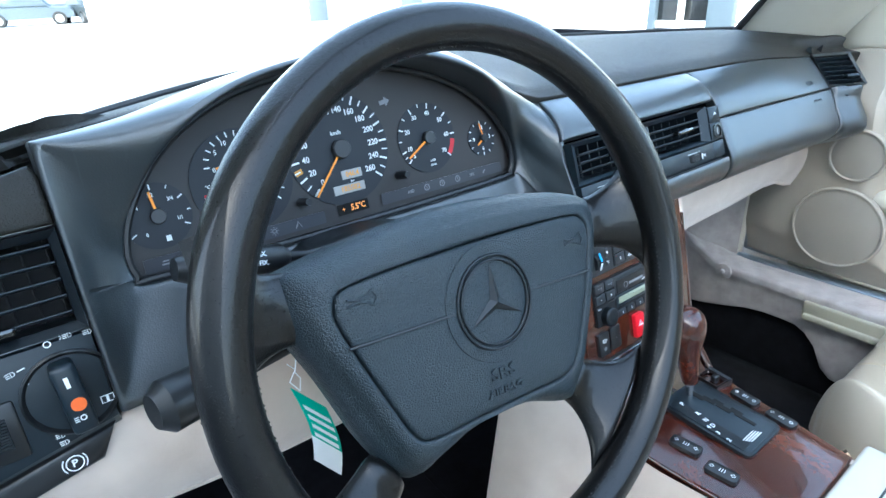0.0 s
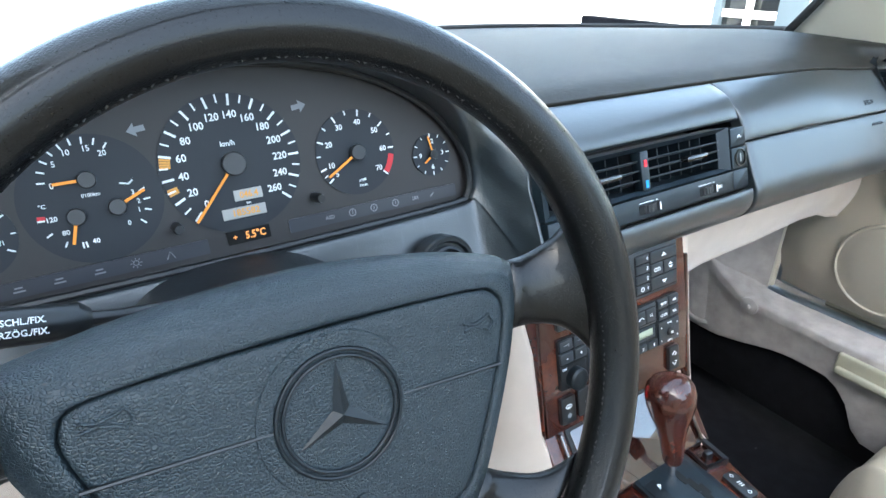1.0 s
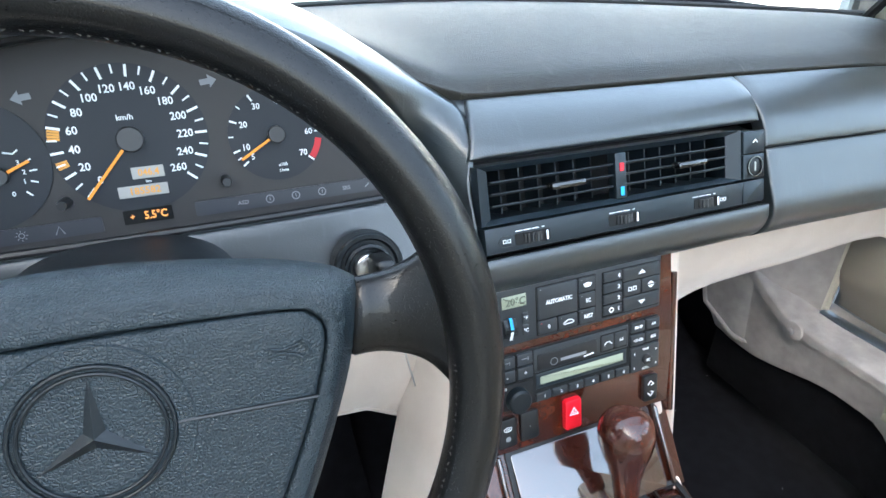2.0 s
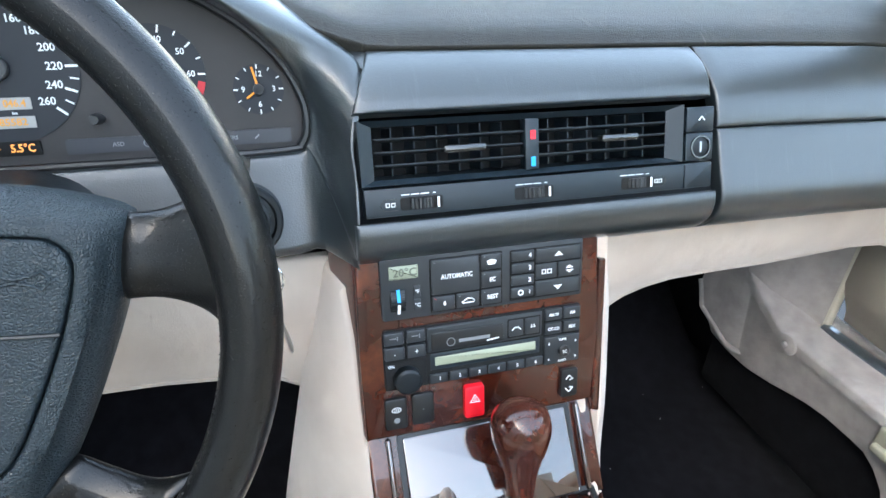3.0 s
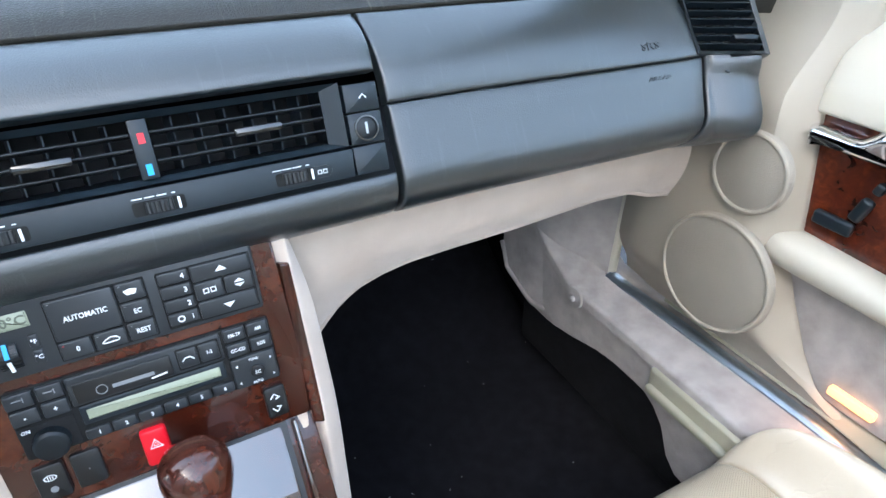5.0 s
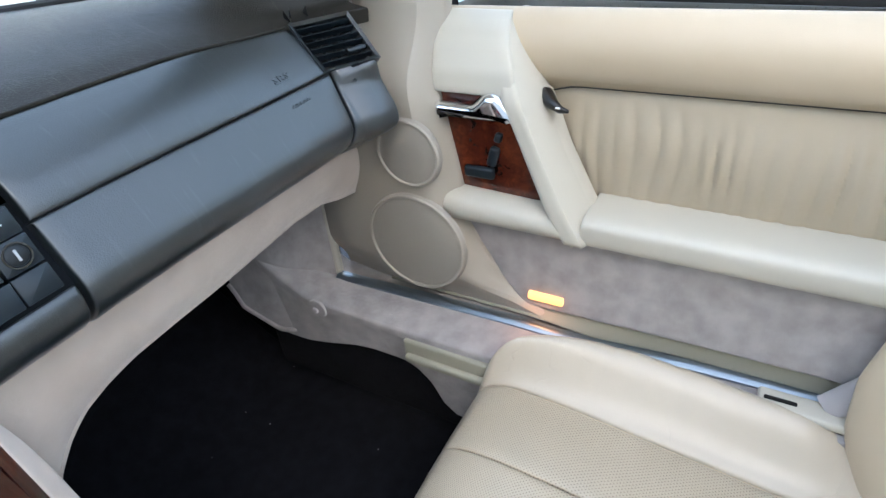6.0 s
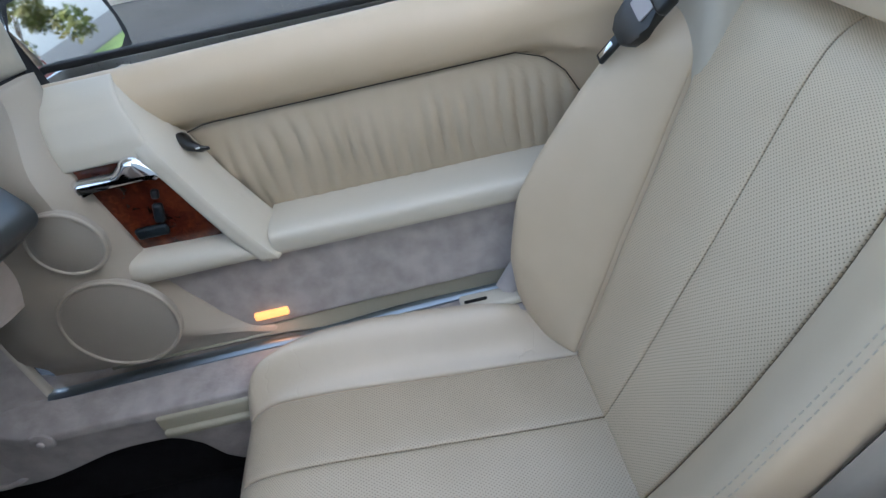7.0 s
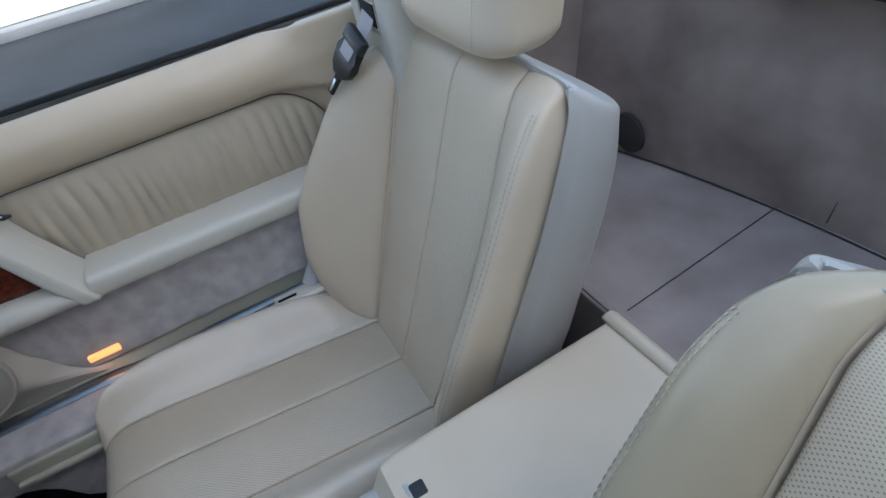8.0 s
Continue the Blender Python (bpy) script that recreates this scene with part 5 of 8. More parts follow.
for k, tx in enumerate(("BESCHL./FIX.", "VERZÖG./FIX.")):
    sx, sy = Vector((0.973, 0.08, -0.218)).normalized(), Vector((0.18, 0.32, 0.93)).normalized()
    sn = sx.cross(sy).normalized()
    m = basis(Vector((-0.518, -0.0225, 0.681)) + sn * 0.0113 + sy * (0.004 - 0.0065 * k), sx, sn.cross(sx), sn)
    letters("stalk_sign", tx, 0.0036, WORLD[stalk.name].inverted() @ m, WHITE, stalk, squeeze=0.9)
    part("stalk_mark", box(0.0018, 0.0036, 0.0004), WHITE, stalk, m=WORLD[stalk.name].inverted() @ m @ at(-0.021, 0), smooth=False)
part("wiper_stalk", tube([(-0.45, -0.03, 0.610), (-0.54, -0.052, 0.614), (-0.57, -0.058, 0.616)], [0.006, 0.007, 0.008], 14), SWITCH, column, "black wiper stalk", world=True)
part("stalk_end", tube([(-0.563, -0.056, 0.6155), (-0.570, -0.058, 0.616), (-0.598, -0.064, 0.6175), (-0.606, -0.066, 0.618)], [0.010, 0.0175, 0.0185, 0.012], 20), SWITCH, column, "round black stalk end", world=True)

# ---- ignition with key ----
ML2 = basis((-0.199, 0.0385, 0.598), X, Vector((0, 0.25, 0.968)), Vector((0, -0.968, 0.25)))
ign = thing("ignition_lock", ML2, "black ignition lock with round collar", "ignition lock")
part("collar", lathe([(0.031, -0.012), (0.031, 0.004), (0.0295, 0.006), (0.026, 0.006), (0.024, 0.003), (0.021, 0.003), (0.021, 0.006), (0.0185, 0.007), (0.016, 0.002)], 48), PLASTIC, ign, sharp=25)
part("barrel", lathe([(0.0125, -0.002), (0.0125, 0.0075), (0.011, 0.0085)], 28), STEEL, ign, "metal lock barrel")
key = thing("car_key", ML2, "black plastic car key in the ignition", "key")
part("key_head", box(0.017, 0.044, 0.036, 0.005, at=(0.006, -0.008, 0.024), seg=3), SWITCH, key)
part("key_blade", box(0.0025, 0.009, 0.012, at=(0.003, 0.0, 0.006)), STEEL, key)
kr = thing("key_ring", Matrix.Translation((-0.190, -0.002, 0.5630)), "thin steel key ring with a flat metal tag", "key ring")
part("ring", tube([(0.0165 * math.cos(2 * math.pi * i / 40), 0.004 * math.sin(2 * math.pi * i / 40), 0.0150 * math.sin(2 * math.pi * i / 40)) for i in range(40)], 0.0010, 8, closed=True), CHROME, kr)
tg = plate([(-0.002, 0.0), (0.002, 0.0), (0.0045, -0.016), (0.0055, -0.062), (0.003, -0.067), (-0.003, -0.067), (-0.0055, -0.062), (-0.0045, -0.016)][::-1], 0.0012, 0.0003)
tg.transform(Matrix.Translation((0.004, -0.002, -0.008)) @ Matrix.Rotation(radians(-12), 4, "Y") @ Matrix.Rotation(radians(84), 4, "Z") @ Matrix.Rotation(radians(90), 4, "X"))
part("key_tag", tg, STEEL, kr, "flat grey tag with a hole")

# ---- paper tag on the wheel ----
tag = thing("paper_tag", Matrix.Translation((-0.517, -0.08, 0.60)), "green and white paper tag on a white string", "tag")
part("string", tube([(0.004, 0, 0.024), (0.000, -0.004, 0.016), (0.004, -0.002, 0.008), (0.003, 0, -0.004)], 0.0005, 6), PAPER, tag, "thin white string")
part("string", tube([(-0.003, 0, 0.022), (0.003, 0.003, 0.013), (-0.003, 0.001, 0.006), (0.003, 0, -0.004)], 0.0005, 6), PAPER, tag)


def tag_face(u, v):
    a = Vector((-0.004, 0, 0.002)).lerp(Vector((0.020, 0.0, -0.028)), u)
    b = Vector((0.003, -0.004, -0.066)).lerp(Vector((0.026, 0.004, -0.103)), u)
    return a.lerp(b, v) + Vector((0.003 * math.sin(math.pi * v), -0.005 * math.sin(math.pi * v), 0))


part("tag_top", patch(tag_face, (0, 1), (0.0, 0.62), 4, 10, 0.0006, 0), TAGGREEN, tag, "green printed upper part")
part("tag_foot", patch(tag_face, (0, 1), (0.62, 1.0), 4, 6, 0.0006, 0), PAPER, tag, "white lower part")
for v in (0.17, 0.29, 0.41, 0.53):
    for o in (-0.001, 0.001):
        part("print_bar", patch(lambda a, b, o=o: tag_face(a, b) + Vector((0, o, 0)), (0.12, 0.9), (v, v + 0.055), 3, 2, 0.0002, 0), PAPER, tag)

# ---- driver's end of the dash ----
ML = basis((-0.668, 0.058, 0.64), X, Vector((0, 0.20, 0.98)), Vector((0, -0.98, 0.20)))
inv_d = WORLD[dash.name].inverted()
part("end_pad", plate([(-0.075, 0.072), (0.0495, 0.072), (0.0495, 0.108), (0.045, 0.116), (-0.075, 0.088)], 0.035, 0.004, seg=3), DASHTOP, dash, "grained vinyl at the driver's end", m=inv_d @ ML)
part("end_corner", plate([(-0.075, -0.125), (0.0495, -0.095), (0.0495, -0.010), (-0.075, -0.010)], 0.10, 0.003), DASH, dash, m=inv_d @ ML @ at(0, 0, -0.008))
lv = thing("driver_side_vent", ML, "black slatted air vent at the driver's end", "air vent")
part("surround", frame_bm(-0.075, 0.0485, -0.009, 0.0695, -0.07, 0.0425, -0.003, 0.0625, 0.04, 0.006), PLASTIC, lv, sharp=20)
for k in range(5):
    part("slat", box(0.112, 0.0018, 0.0065, 0.0006, seg=1), PLASTIC_SOFT, lv, m=Matrix.Translation((-0.0138, 0.0050 + 0.0130 * k, -0.006)) @ Matrix.Rotation(radians(-22), 4, "X"))
# vanes and back plate are painted black for the shade inside the vent
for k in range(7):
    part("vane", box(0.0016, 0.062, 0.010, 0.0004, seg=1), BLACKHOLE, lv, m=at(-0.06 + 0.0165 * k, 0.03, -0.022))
part("duct_shade", box(0.114, 0.067, 0.002, at=(-0.0138, 0.03, -0.031)), BLACKHOLE, lv, "flat black plate painted for the shade behind the slats")
part("slat_tab", box(0.035, 0.006, 0.012, 0.002), GLOSS, lv, "slat tab", m=at(-0.012, 0.006, 0.003))
lp = thing("light_switch_panel", ML, "black light switch panel with rotary knob", "switch panel")
part("plate", plate([(-0.075, -0.108), (0.0485, -0.086), (0.0485, -0.012), (-0.075, -0.012)], 0.02, 0.002), PLASTIC_SOFT, lp)
dial = part("dial", lathe([(0.0335, -0.004), (0.0335, 0.001), (0.032, 0.0022), (0.0300, 0.0006), (0.0285, -0.004)], 48), SWITCH, lp, "round black dial", m=at(0.0245, -0.0538, 0.001))
kb = part("knob", box(0.017, 0.056, 0.022, 0.004, seg=3), PLASTIC_SOFT, lp, "bar-shaped rotary knob", m=at(0.0240, -0.0538, 0.010, 3))
part("knob_mark", box(0.0028, 0.0085, 0.0006), WHITE, kb, m=at(0, 0.0145, 0.0112), smooth=False)
part("orange_dot", disc(0.0052, 0.001, n=20), ORANGEDOT, kb, "orange fog lamp dot", m=at(0.0015, -0.004, 0.0116))
part("knob_sign", ring(0.0022, 0.0015, 0.0004, 14), WHITE, kb, m=at(0.001, -0.0150, 0.0113), smooth=False)
for k in (-1, 0, 1):
    part("knob_sign", box(0.0030, 0.0006, 0.0004), WHITE, kb, m=at(-0.0035, -0.0150 + 0.0016 * k, 0.0113), smooth=False)


def lamp_sign(x, y, turn, double):
    """A headlamp sign: a bowl with rays, or two bowls back to back."""
    sg = tube([(0.0008, 0.0027, 0), (0.0030, 0.0020, 0), (0.0042, 0.0, 0), (0.0030, -0.0020, 0), (0.0008, -0.0027, 0)], 0.00045, 5, closed=True)
    for k in (-1, 0, 1):
        sg = tube([(-0.0042, 0.0020 * k, 0), (-0.0004, 0.0020 * k, 0)], 0.00045, 5, bm=sg)
    if double:
        sg = tube([(-0.0070, 0.0022, 0), (-0.0050, 0.0006, 0), (-0.0070, -0.0022, 0)], 0.00045, 5, bm=sg)
    part("sign", sg, WHITE, lp, m=at(x, y, 0.0003, turn) @ Matrix.Diagonal((0.72, 0.72, 1, 1)))


part("sign", ring(0.0026, 0.0019, 0.0003, 18), WHITE, lp, m=at(0.0195, -0.0125, 0.0003), smooth=False)
lamp_sign(0.0330, -0.0105, 0, True)
lamp_sign(0.0460, -0.0125, 0, False)
for k in (0, 1):
    part("sign", box(0.0055, 0.0008, 0.0003), WHITE, lp, m=at(-0.0005 - 0.001 * k, -0.0245 - 0.0125 * k, 0.0003, 12), smooth=False)
lamp_sign(-0.0075, -0.0260, 10, False)
lamp_sign(0.0075, -0.0840, 0, False)
lamp_sign(0.0085, -0.0905, 0, False)
part("sign_plate", box(0.0095, 0.0062, 0.0003), WHITE, lp, m=at(0.0445, -0.0690, 0.0003), smooth=False)
part("sign", box(0.0030, 0.0050, 0.0004), PLASTIC_SOFT, lp, m=at(0.0420, -0.0690, 0.0005), smooth=False)
part("sign", box(0.0030, 0.0050, 0.0004), PLASTIC_SOFT, lp, m=at(0.0470, -0.0690, 0.0005), smooth=False)
part("dimmer_slot", box(0.030, 0.046, 0.005, 0.003), SWITCH, lp, m=at(-0.0265, -0.0665, 0.0))
for k in range(11):
    part("dimmer_rib", box(0.015, 0.0016, 0.003), PLASTIC, lp, m=at(-0.0270, -0.0775 + 0.0022 * k, 0.004 + 0.0015 * math.sin(math.pi * k / 10)), smooth=False)
pb = thing("parking_brake_release", ML, "black parking brake pull handle", "handle")
part("handle", plate([(-0.075, -0.135), (-0.05, -0.132), (0.03, -0.118), (0.045, -0.092), (-0.075, -0.112)], 0.03, 0.006, seg=3), SWITCH, pb, m=at(0, 0, -0.002))
part("sign", ring(0.0065, 0.0056, 0.0003, 24), WHITE, pb, m=at(0.010, -0.1105, -0.0013), smooth=False)
letters("sign", "P", 0.0060, at(0.010, -0.1105, -0.0013), WHITE, pb)
for s in (1, -1):
    part("sign", tube([(0.0085 * s * math.cos(a), 0.0085 * math.sin(a), 0) for a in (-0.7, -0.35, 0, 0.35, 0.7)], 0.0005, 5), WHITE, pb, m=at(0.010, -0.1105, -0.0013))

# ---- knee panels under the dash ----


def knee(x, v, low):
    """Soft trim that runs from the dash's lower edge down and forward."""
    top = Vector((x, 0.052, 0.548))
    bot = Vector((x, 0.066, low(x)))
    p = top.lerp(bot, v)
    p.y -= 0.012 * math.sin(math.pi * v)
    return p


def low_right(x):
    return float(np.interp(x, [0.118, 0.14, 0.162, 0.182, 0.205, 0.235, 0.27, 0.33, 0.405, 0.54, 0.60, 0.64, 0.70], [0.345, 0.37, 0.402, 0.424, 0.440, 0.450, 0.456, 0.458, 0.459, 0.466, 0.462, 0.448, 0.436]))


def low_left(x):
    return float(np.interp(x, [-0.72, -0.5, -0.3, -0.2, -0.13], [0.445, 0.420, 0.415, 0.405, 0.36]))


kp = solo("knee_panel", patch(lambda u, v: knee(lerp(0.118, 0.70, u), v, low_right), (0, 1), (0, 1), 44, 12, 0.012, 0.004, flip=True), SUEDE, "cream suede-covered knee panel under the passenger dash", "trim panel", group="knee panels", base=(0.4, 0.06, 0.45))
kq = solo("knee_panel", patch(lambda u, v: knee(lerp(-0.76, -0.118, u), v, low_left), (0, 1), (0, 1), 36, 12, 0.012, 0.004, flip=True), SUEDE, "cream suede-covered knee panel under the driver's dash", "trim panel", group="knee panels", base=(-0.4, 0.06, 0.45))
part("edge_roll", tube([knee(lerp(0.122, 0.695, i / 60), 1.0, low_right) + Vector((0, 0.004, 0.002)) for i in range(61)], 0.0055, 8), SUEDE, kp, "rolled lower edge", world=True)
part("edge_roll", tube([knee(lerp(-0.755, -0.122, i / 40), 1.0, low_left) + Vector((0, 0.004, 0.002)) for i in range(41)], 0.0055, 8), SUEDE, kq, "rolled lower edge", world=True)

# ---- lower console: ashtray lid, selector, armrest ----
ASH_TOP, ASH_LOW = Vector((0, -0.034, 0.394)), Vector((0, -0.090, 0.322))
ay = (ASH_TOP - ASH_LOW).normalized()
MA = basis(ASH_LOW, X, ay, X.cross(ay))
alen = (ASH_TOP - ASH_LOW).length
part("ashtray_surround", plate([(-0.115, -0.004), (0.1185, -0.004), (0.119, alen + 0.006), (-0.1165, alen + 0.006)], 0.03, 0.004, seg=3), WOOD, console, "walnut surround of the ashtray", m=inv @ MA @ at(0, 0, -0.003))
tray = thing("ashtray", MA, "closed ashtray with a mirror-gloss walnut lid", "ashtray")
part("lid", plate(rounded(0.170, alen - 0.008, 0.003, 4, 0.002, alen / 2), 0.012, 0.0015), MIRRORWOOD, tray, m=at(0, 0, 0.0065) @ Matrix.Rotation(radians(-4), 4, "X"))
for x in (-0.0965, 0.0995):
    part("side_strip", box(0.0055, alen - 0.004, 0.007, 0.0024, at=(x, alen / 2, 0.0005), seg=3), MIRRORWOOD, tray, "glossy walnut ridge beside the lid")
part("gap", plate(rounded(0.180, alen - 0.002, 0.003, 4, 0.002, alen / 2), 0.006), SWITCH, tray, m=at(0, 0, -0.0005))


def wood_top(u, v):
    """Walnut deck from the ashtray back to the armrest."""
    y = lerp(-0.088, -0.292, v)
    return Vector((lerp(-lerp(0.113, 0.100, v), lerp(0.118, 0.080, v), u), y, lerp(0.322, 0.318, ease(0, 0.35, v)) - 0.006 * (abs(u - 0.5) * 2) ** 4))


part("deck", patch(wood_top, (0, 1), (0, 1), 14, 16, 0.02, 0.006, flip=True), WOOD, console, "glossy walnut burl deck", world=True)
MG = basis((0.016, -0.150, 0.3230), X, Vector((0, 0.996, 0.06)), Vector((0, -0.06, 0.998)))
sel = thing("gear_selector", MG, "automatic gear selector with a walnut knob and zigzag gate", "gear selector")
part("gate_rim", plate(rounded(0.086, 0.130, 0.010, 6), 0.01, 0.002), PLASTIC, sel, "black rim round the gate", m=at(0, 0, 0.0025))
part("gate_plate", plate(rounded(0.077, 0.121, 0.008, 6), 0.008, 0.001), PLASTIC_SOFT, sel, "blue-black gate plate", m=at(0, 0, 0.0032))
gate = [(0.001, 0.046), (0.009, 0.046), (0.009, 0.030), (0.013, 0.030), (0.013, 0.018), (0.018, 0.018), (0.018, 0.004), (0.014, 0.004), (0.014, -0.006), (0.020, -0.006), (0.020, -0.022), (0.015, -0.022), (0.015, -0.042), (0.009, -0.042), (0.009, -0.014), (0.012, -0.014), (0.012, -0.010), (0.006, -0.010), (0.006, 0.010), (0.010, 0.010), (0.010, 0.012), (0.005, 0.012), (0.005, 0.026), (0.001, 0.026)]
part("gate_slot", plate(gate[::-1], 0.0008), BLACKHOLE, sel, "zigzag gate slot", m=at(0.004, 0, 0.0038), smooth=False)
part("sign_field", plate(rounded(0.018, 0.104, 0.003, 3), 0.001), PLASTIC, sel, m=at(-0.0295, -0.002, 0.0036), smooth=False)
for tx, x, y in (("P", -0.027, 0.039), ("R", -0.027, 0.016), ("N", -0.030, 0.003), ("D", -0.032, -0.008), ("4", -0.039, -0.006), ("3", -0.039, -0.019), ("2", -0.040, -0.034)):
    letters("gate_sign", tx, 0.0060, at(x + 0.004, y, 0.0040, -8), WHITE, sel)
for k in range(4):
    part("print_bar", box(0.026, 0.0010, 0.0003), WHITE, sel, m=at(-0.010 + 0.002 * k, -0.0450 - 0.0026 * k, 0.0040, 0), smooth=False)
lever_foot, neck, crown_top = Vector((0.022, -0.106, 0.322)), Vector((0.0135, -0.1075, 0.353)), Vector((0.012, -0.0815, 0.459))
lever_inv = WORLD[sel.name].inverted()
part("lever_rod", tube([lever_inv @ lever_foot, lever_inv @ neck.lerp(lever_foot, 0.3), lever_inv @ neck.lerp(crown_top, 0.3)], 0.0050, 12), CHROME, sel, "chrome selector rod")
kz = (crown_top - neck).normalized()
MK = lever_inv @ basis(neck, X, kz.cross(X), kz)
part("knob", lathe([(0.0095, 0.0), (0.0110, 0.003), (0.0125, 0.016), (0.0145, 0.034), (0.0185, 0.050), (0.0235, 0.064), (0.0268, 0.077), (0.0272, 0.087), (0.0252, 0.096), (0.0203, 0.103), (0.0125, 0.1075), (0.004, 0.109)], 40), WOOD, sel, "pear-shaped glossy walnut knob", m=MK)
for x, y, z, turn, wd, n in ((0.086, -0.104, 0.3215, -7, 0.034, 1), (0.080, -0.155, 0.320, -7, 0.030, 2), (0.0745, -0.206, 0.319, -7, 0.030, 2), (-0.064, -0.152, 0.320, 6, 0.03, 2), (-0.071, -0.203, 0.319, 6, 0.03, 2)):
    sw = thing("console_switch", Matrix.Translation((x, y, z)) @ Matrix.Rotation(radians(turn), 4, "Z"), "black window switch set in walnut" if n == 1 else "black rocker switch with white signs set in walnut", "switch", group="console switches")
    if n == 1:
        part("cup", frame_bm(-0.017, 0.017, -0.020, 0.020, -0.013, 0.013, -0.016, 0.016, 0.012, 0.002), SWITCH, sw, m=at(0, 0, 0.004))
        part("toggle", box(0.012, 0.009, 0.014, 0.003, at=(0, -0.004, 0.001)), SWITCH, sw)
        part("dot", disc(0.0018, 0.0006, n=12), WHITE, sw, m=at(0, 0.0175, 0.0046))
    else:
        part("body", plate(rounded(0.019, 0.038, 0.005, 4), 0.01, 0.0016), SWITCH, sw, m=at(0, 0, 0.0030))
        for k in (-1, 1):
            part("sign", ring(0.0028, 0.0020, 0.0003, 4), WHITE, sw, m=at(0, 0.0125 * k, 0.0032), smooth=False)
        for k in (-1, 0, 1):
            part("sign", box(0.0055, 0.0007, 0.0003), WHITE, sw, m=at(0, 0.0028 * k, 0.0032), smooth=False)
# sides of the console
for s in (-1, 1):
    def side(u, v, s=s):
        y = lerp(0.06, -0.52, u)
        top = float(np.interp(y, [-0.52, -0.33, -0.09, -0.034, 0.0, 0.06], [0.325, 0.315, 0.318, 0.39, 0.54, 0.55])) - 0.004
        if s > 0:
            x = lerp(float(np.interp(y, [-0.52, -0.30, -0.09, -0.034, 0.0], [0.074, 0.076, 0.112, 0.113, 0.122])), 0.150, ease(0, 1, v))
        else:
            x = lerp(float(np.interp(y, [-0.40, -0.13, -0.09, -0.034, 0.0, 0.06], [0.097, 0.101, 0.108, 0.1165, 0.124, 0.137])), float(np.interp(y, [-0.40, -0.12, 0.06], [0.152, 0.200, 0.245])), max(v, 0.0) ** 0.85)
        return Vector((s * x, y, lerp(top, -0.04, v)))
    part("side_panel", patch(side, (0, 1), (0, 1), 26, 10, 0.012, 0.004, flip=s < 0), SUEDE, console, "cream suede console side", world=True)
def edge_strip(u, v):
    """Padded suede edge beside the walnut fascia, from the lip of the dash down to the deck."""
    a = curve([(0.1255, 0.003, 0.568), (0.1265, -0.012, 0.50), (0.1275, -0.028, 0.43), (0.1275, -0.042, 0.375), (0.123, -0.062, 0.312), (0.1145, -0.10, 0.275)], u)
    b = curve([(0.130, 0.014, 0.566), (0.1425, -0.002, 0.50), (0.1460, -0.018, 0.43), (0.1470, -0.032, 0.37), (0.143, -0.053, 0.30), (0.132, -0.10, 0.250)], u)
    return a.lerp(b, v) + Vector((0, 0.010 * v - 0.0012 * math.sin(math.pi * v), 0))


def fascia_side(u, v):
    """The walnut turns back from the face of the fascia to the suede edge."""
    z = lerp(0.545, 0.385, u)
    q = MC @ Vector((0.1165, (z - 0.57) / 0.9724, 0.0))
    return q.lerp(edge_strip((0.568 - z) / 0.24 * 0.78, 0.06) + Vector((0, 0.002, 0)), v) + Vector((0.0015, -0.0012, 0)) * math.sin(math.pi * v)


part("fascia_side", patch(fascia_side, (0, 1), (0, 1), 20, 6, 0.012, 0.002), WOOD, console, "glossy walnut burl side of the fascia", world=True)
part("edge_strip", patch(edge_strip, (0, 1), (0, 1), 30, 8, 0.02, 0.003), SUEDE, console, "padded cream suede edge", world=True)
# armrest box
arm = thing("armrest_box", Matrix.Translation((0.02, -0.75, 0.05)), "beige leather centre armrest box", "armrest")
part("box", box(0.26, 0.40, 0.33, 0.012, at=(0.0, 0.02, 0.155), seg=3), TRIMGREY, arm)


def arm_top(u, v):
    y = lerp(-0.545, -0.925, v)
    z = 0.402 + 0.006 * math.sin(math.pi * u) - 0.045 * ease(0.10, 0.0, v) * 1.2
    return Vector((lerp(-0.125, 0.155, u) + 0.012 * v, y, z))


part("lid", patch(arm_top, (0, 1), (0, 1), 14, 18, 0.03, 0.012, flip=True), BEIGE, arm, "smooth beige leather lid", world=True)
part("rear_cuff", patch(lambda u, v: Vector((lerp(-0.118, 0.172, u), lerp(-0.915, -0.955, v), 0.404 + 0.012 * math.sin(math.pi * v) + 0.004 * math.sin(math.pi * u) - 0.03 * v * v)), (0, 1), (0, 1), 12, 8, 0.02, 0.006, flip=True), BEIGE, arm, "raised leather lip at the rear edge", world=True)
part("latch_recess", box(0.034, 0.03, 0.012, 0.004, at=(0.094, -0.602, 0.399)), TRIMGREY, arm, "latch surround", world=True)
part("latch", box(0.02, 0.018, 0.012, 0.003, at=(0.094, -0.602, 0.402)), SWITCH, arm, "black latch button", world=True)
deck2 = thing("coin_tray", Matrix.Translation((0.0, -0.43, 0.3)), "beige console tray with a ribbed sliding cover", "tray")
part("surround", box(0.215, 0.236, 0.05, 0.006, at=(0, 0.0185, -0.005), seg=3), TRIM, deck2)
part("seam", plate(rounded(0.155, 0.150, 0.012, 5), 0.002), SWITCH, deck2, m=at(0.016, 0.022, 0.0205))
part("cover", plate(rounded(0.149, 0.144, 0.010, 5), 0.004, 0.001), TRIM, deck2, m=at(0.016, 0.022, 0.0225))
for k in range(14):
    part("rib", box(0.138, 0.004, 0.003, 0.001, at=(0.016, -0.040 + 0.0095 * k, 0.0235), seg=1), TRIM, deck2)

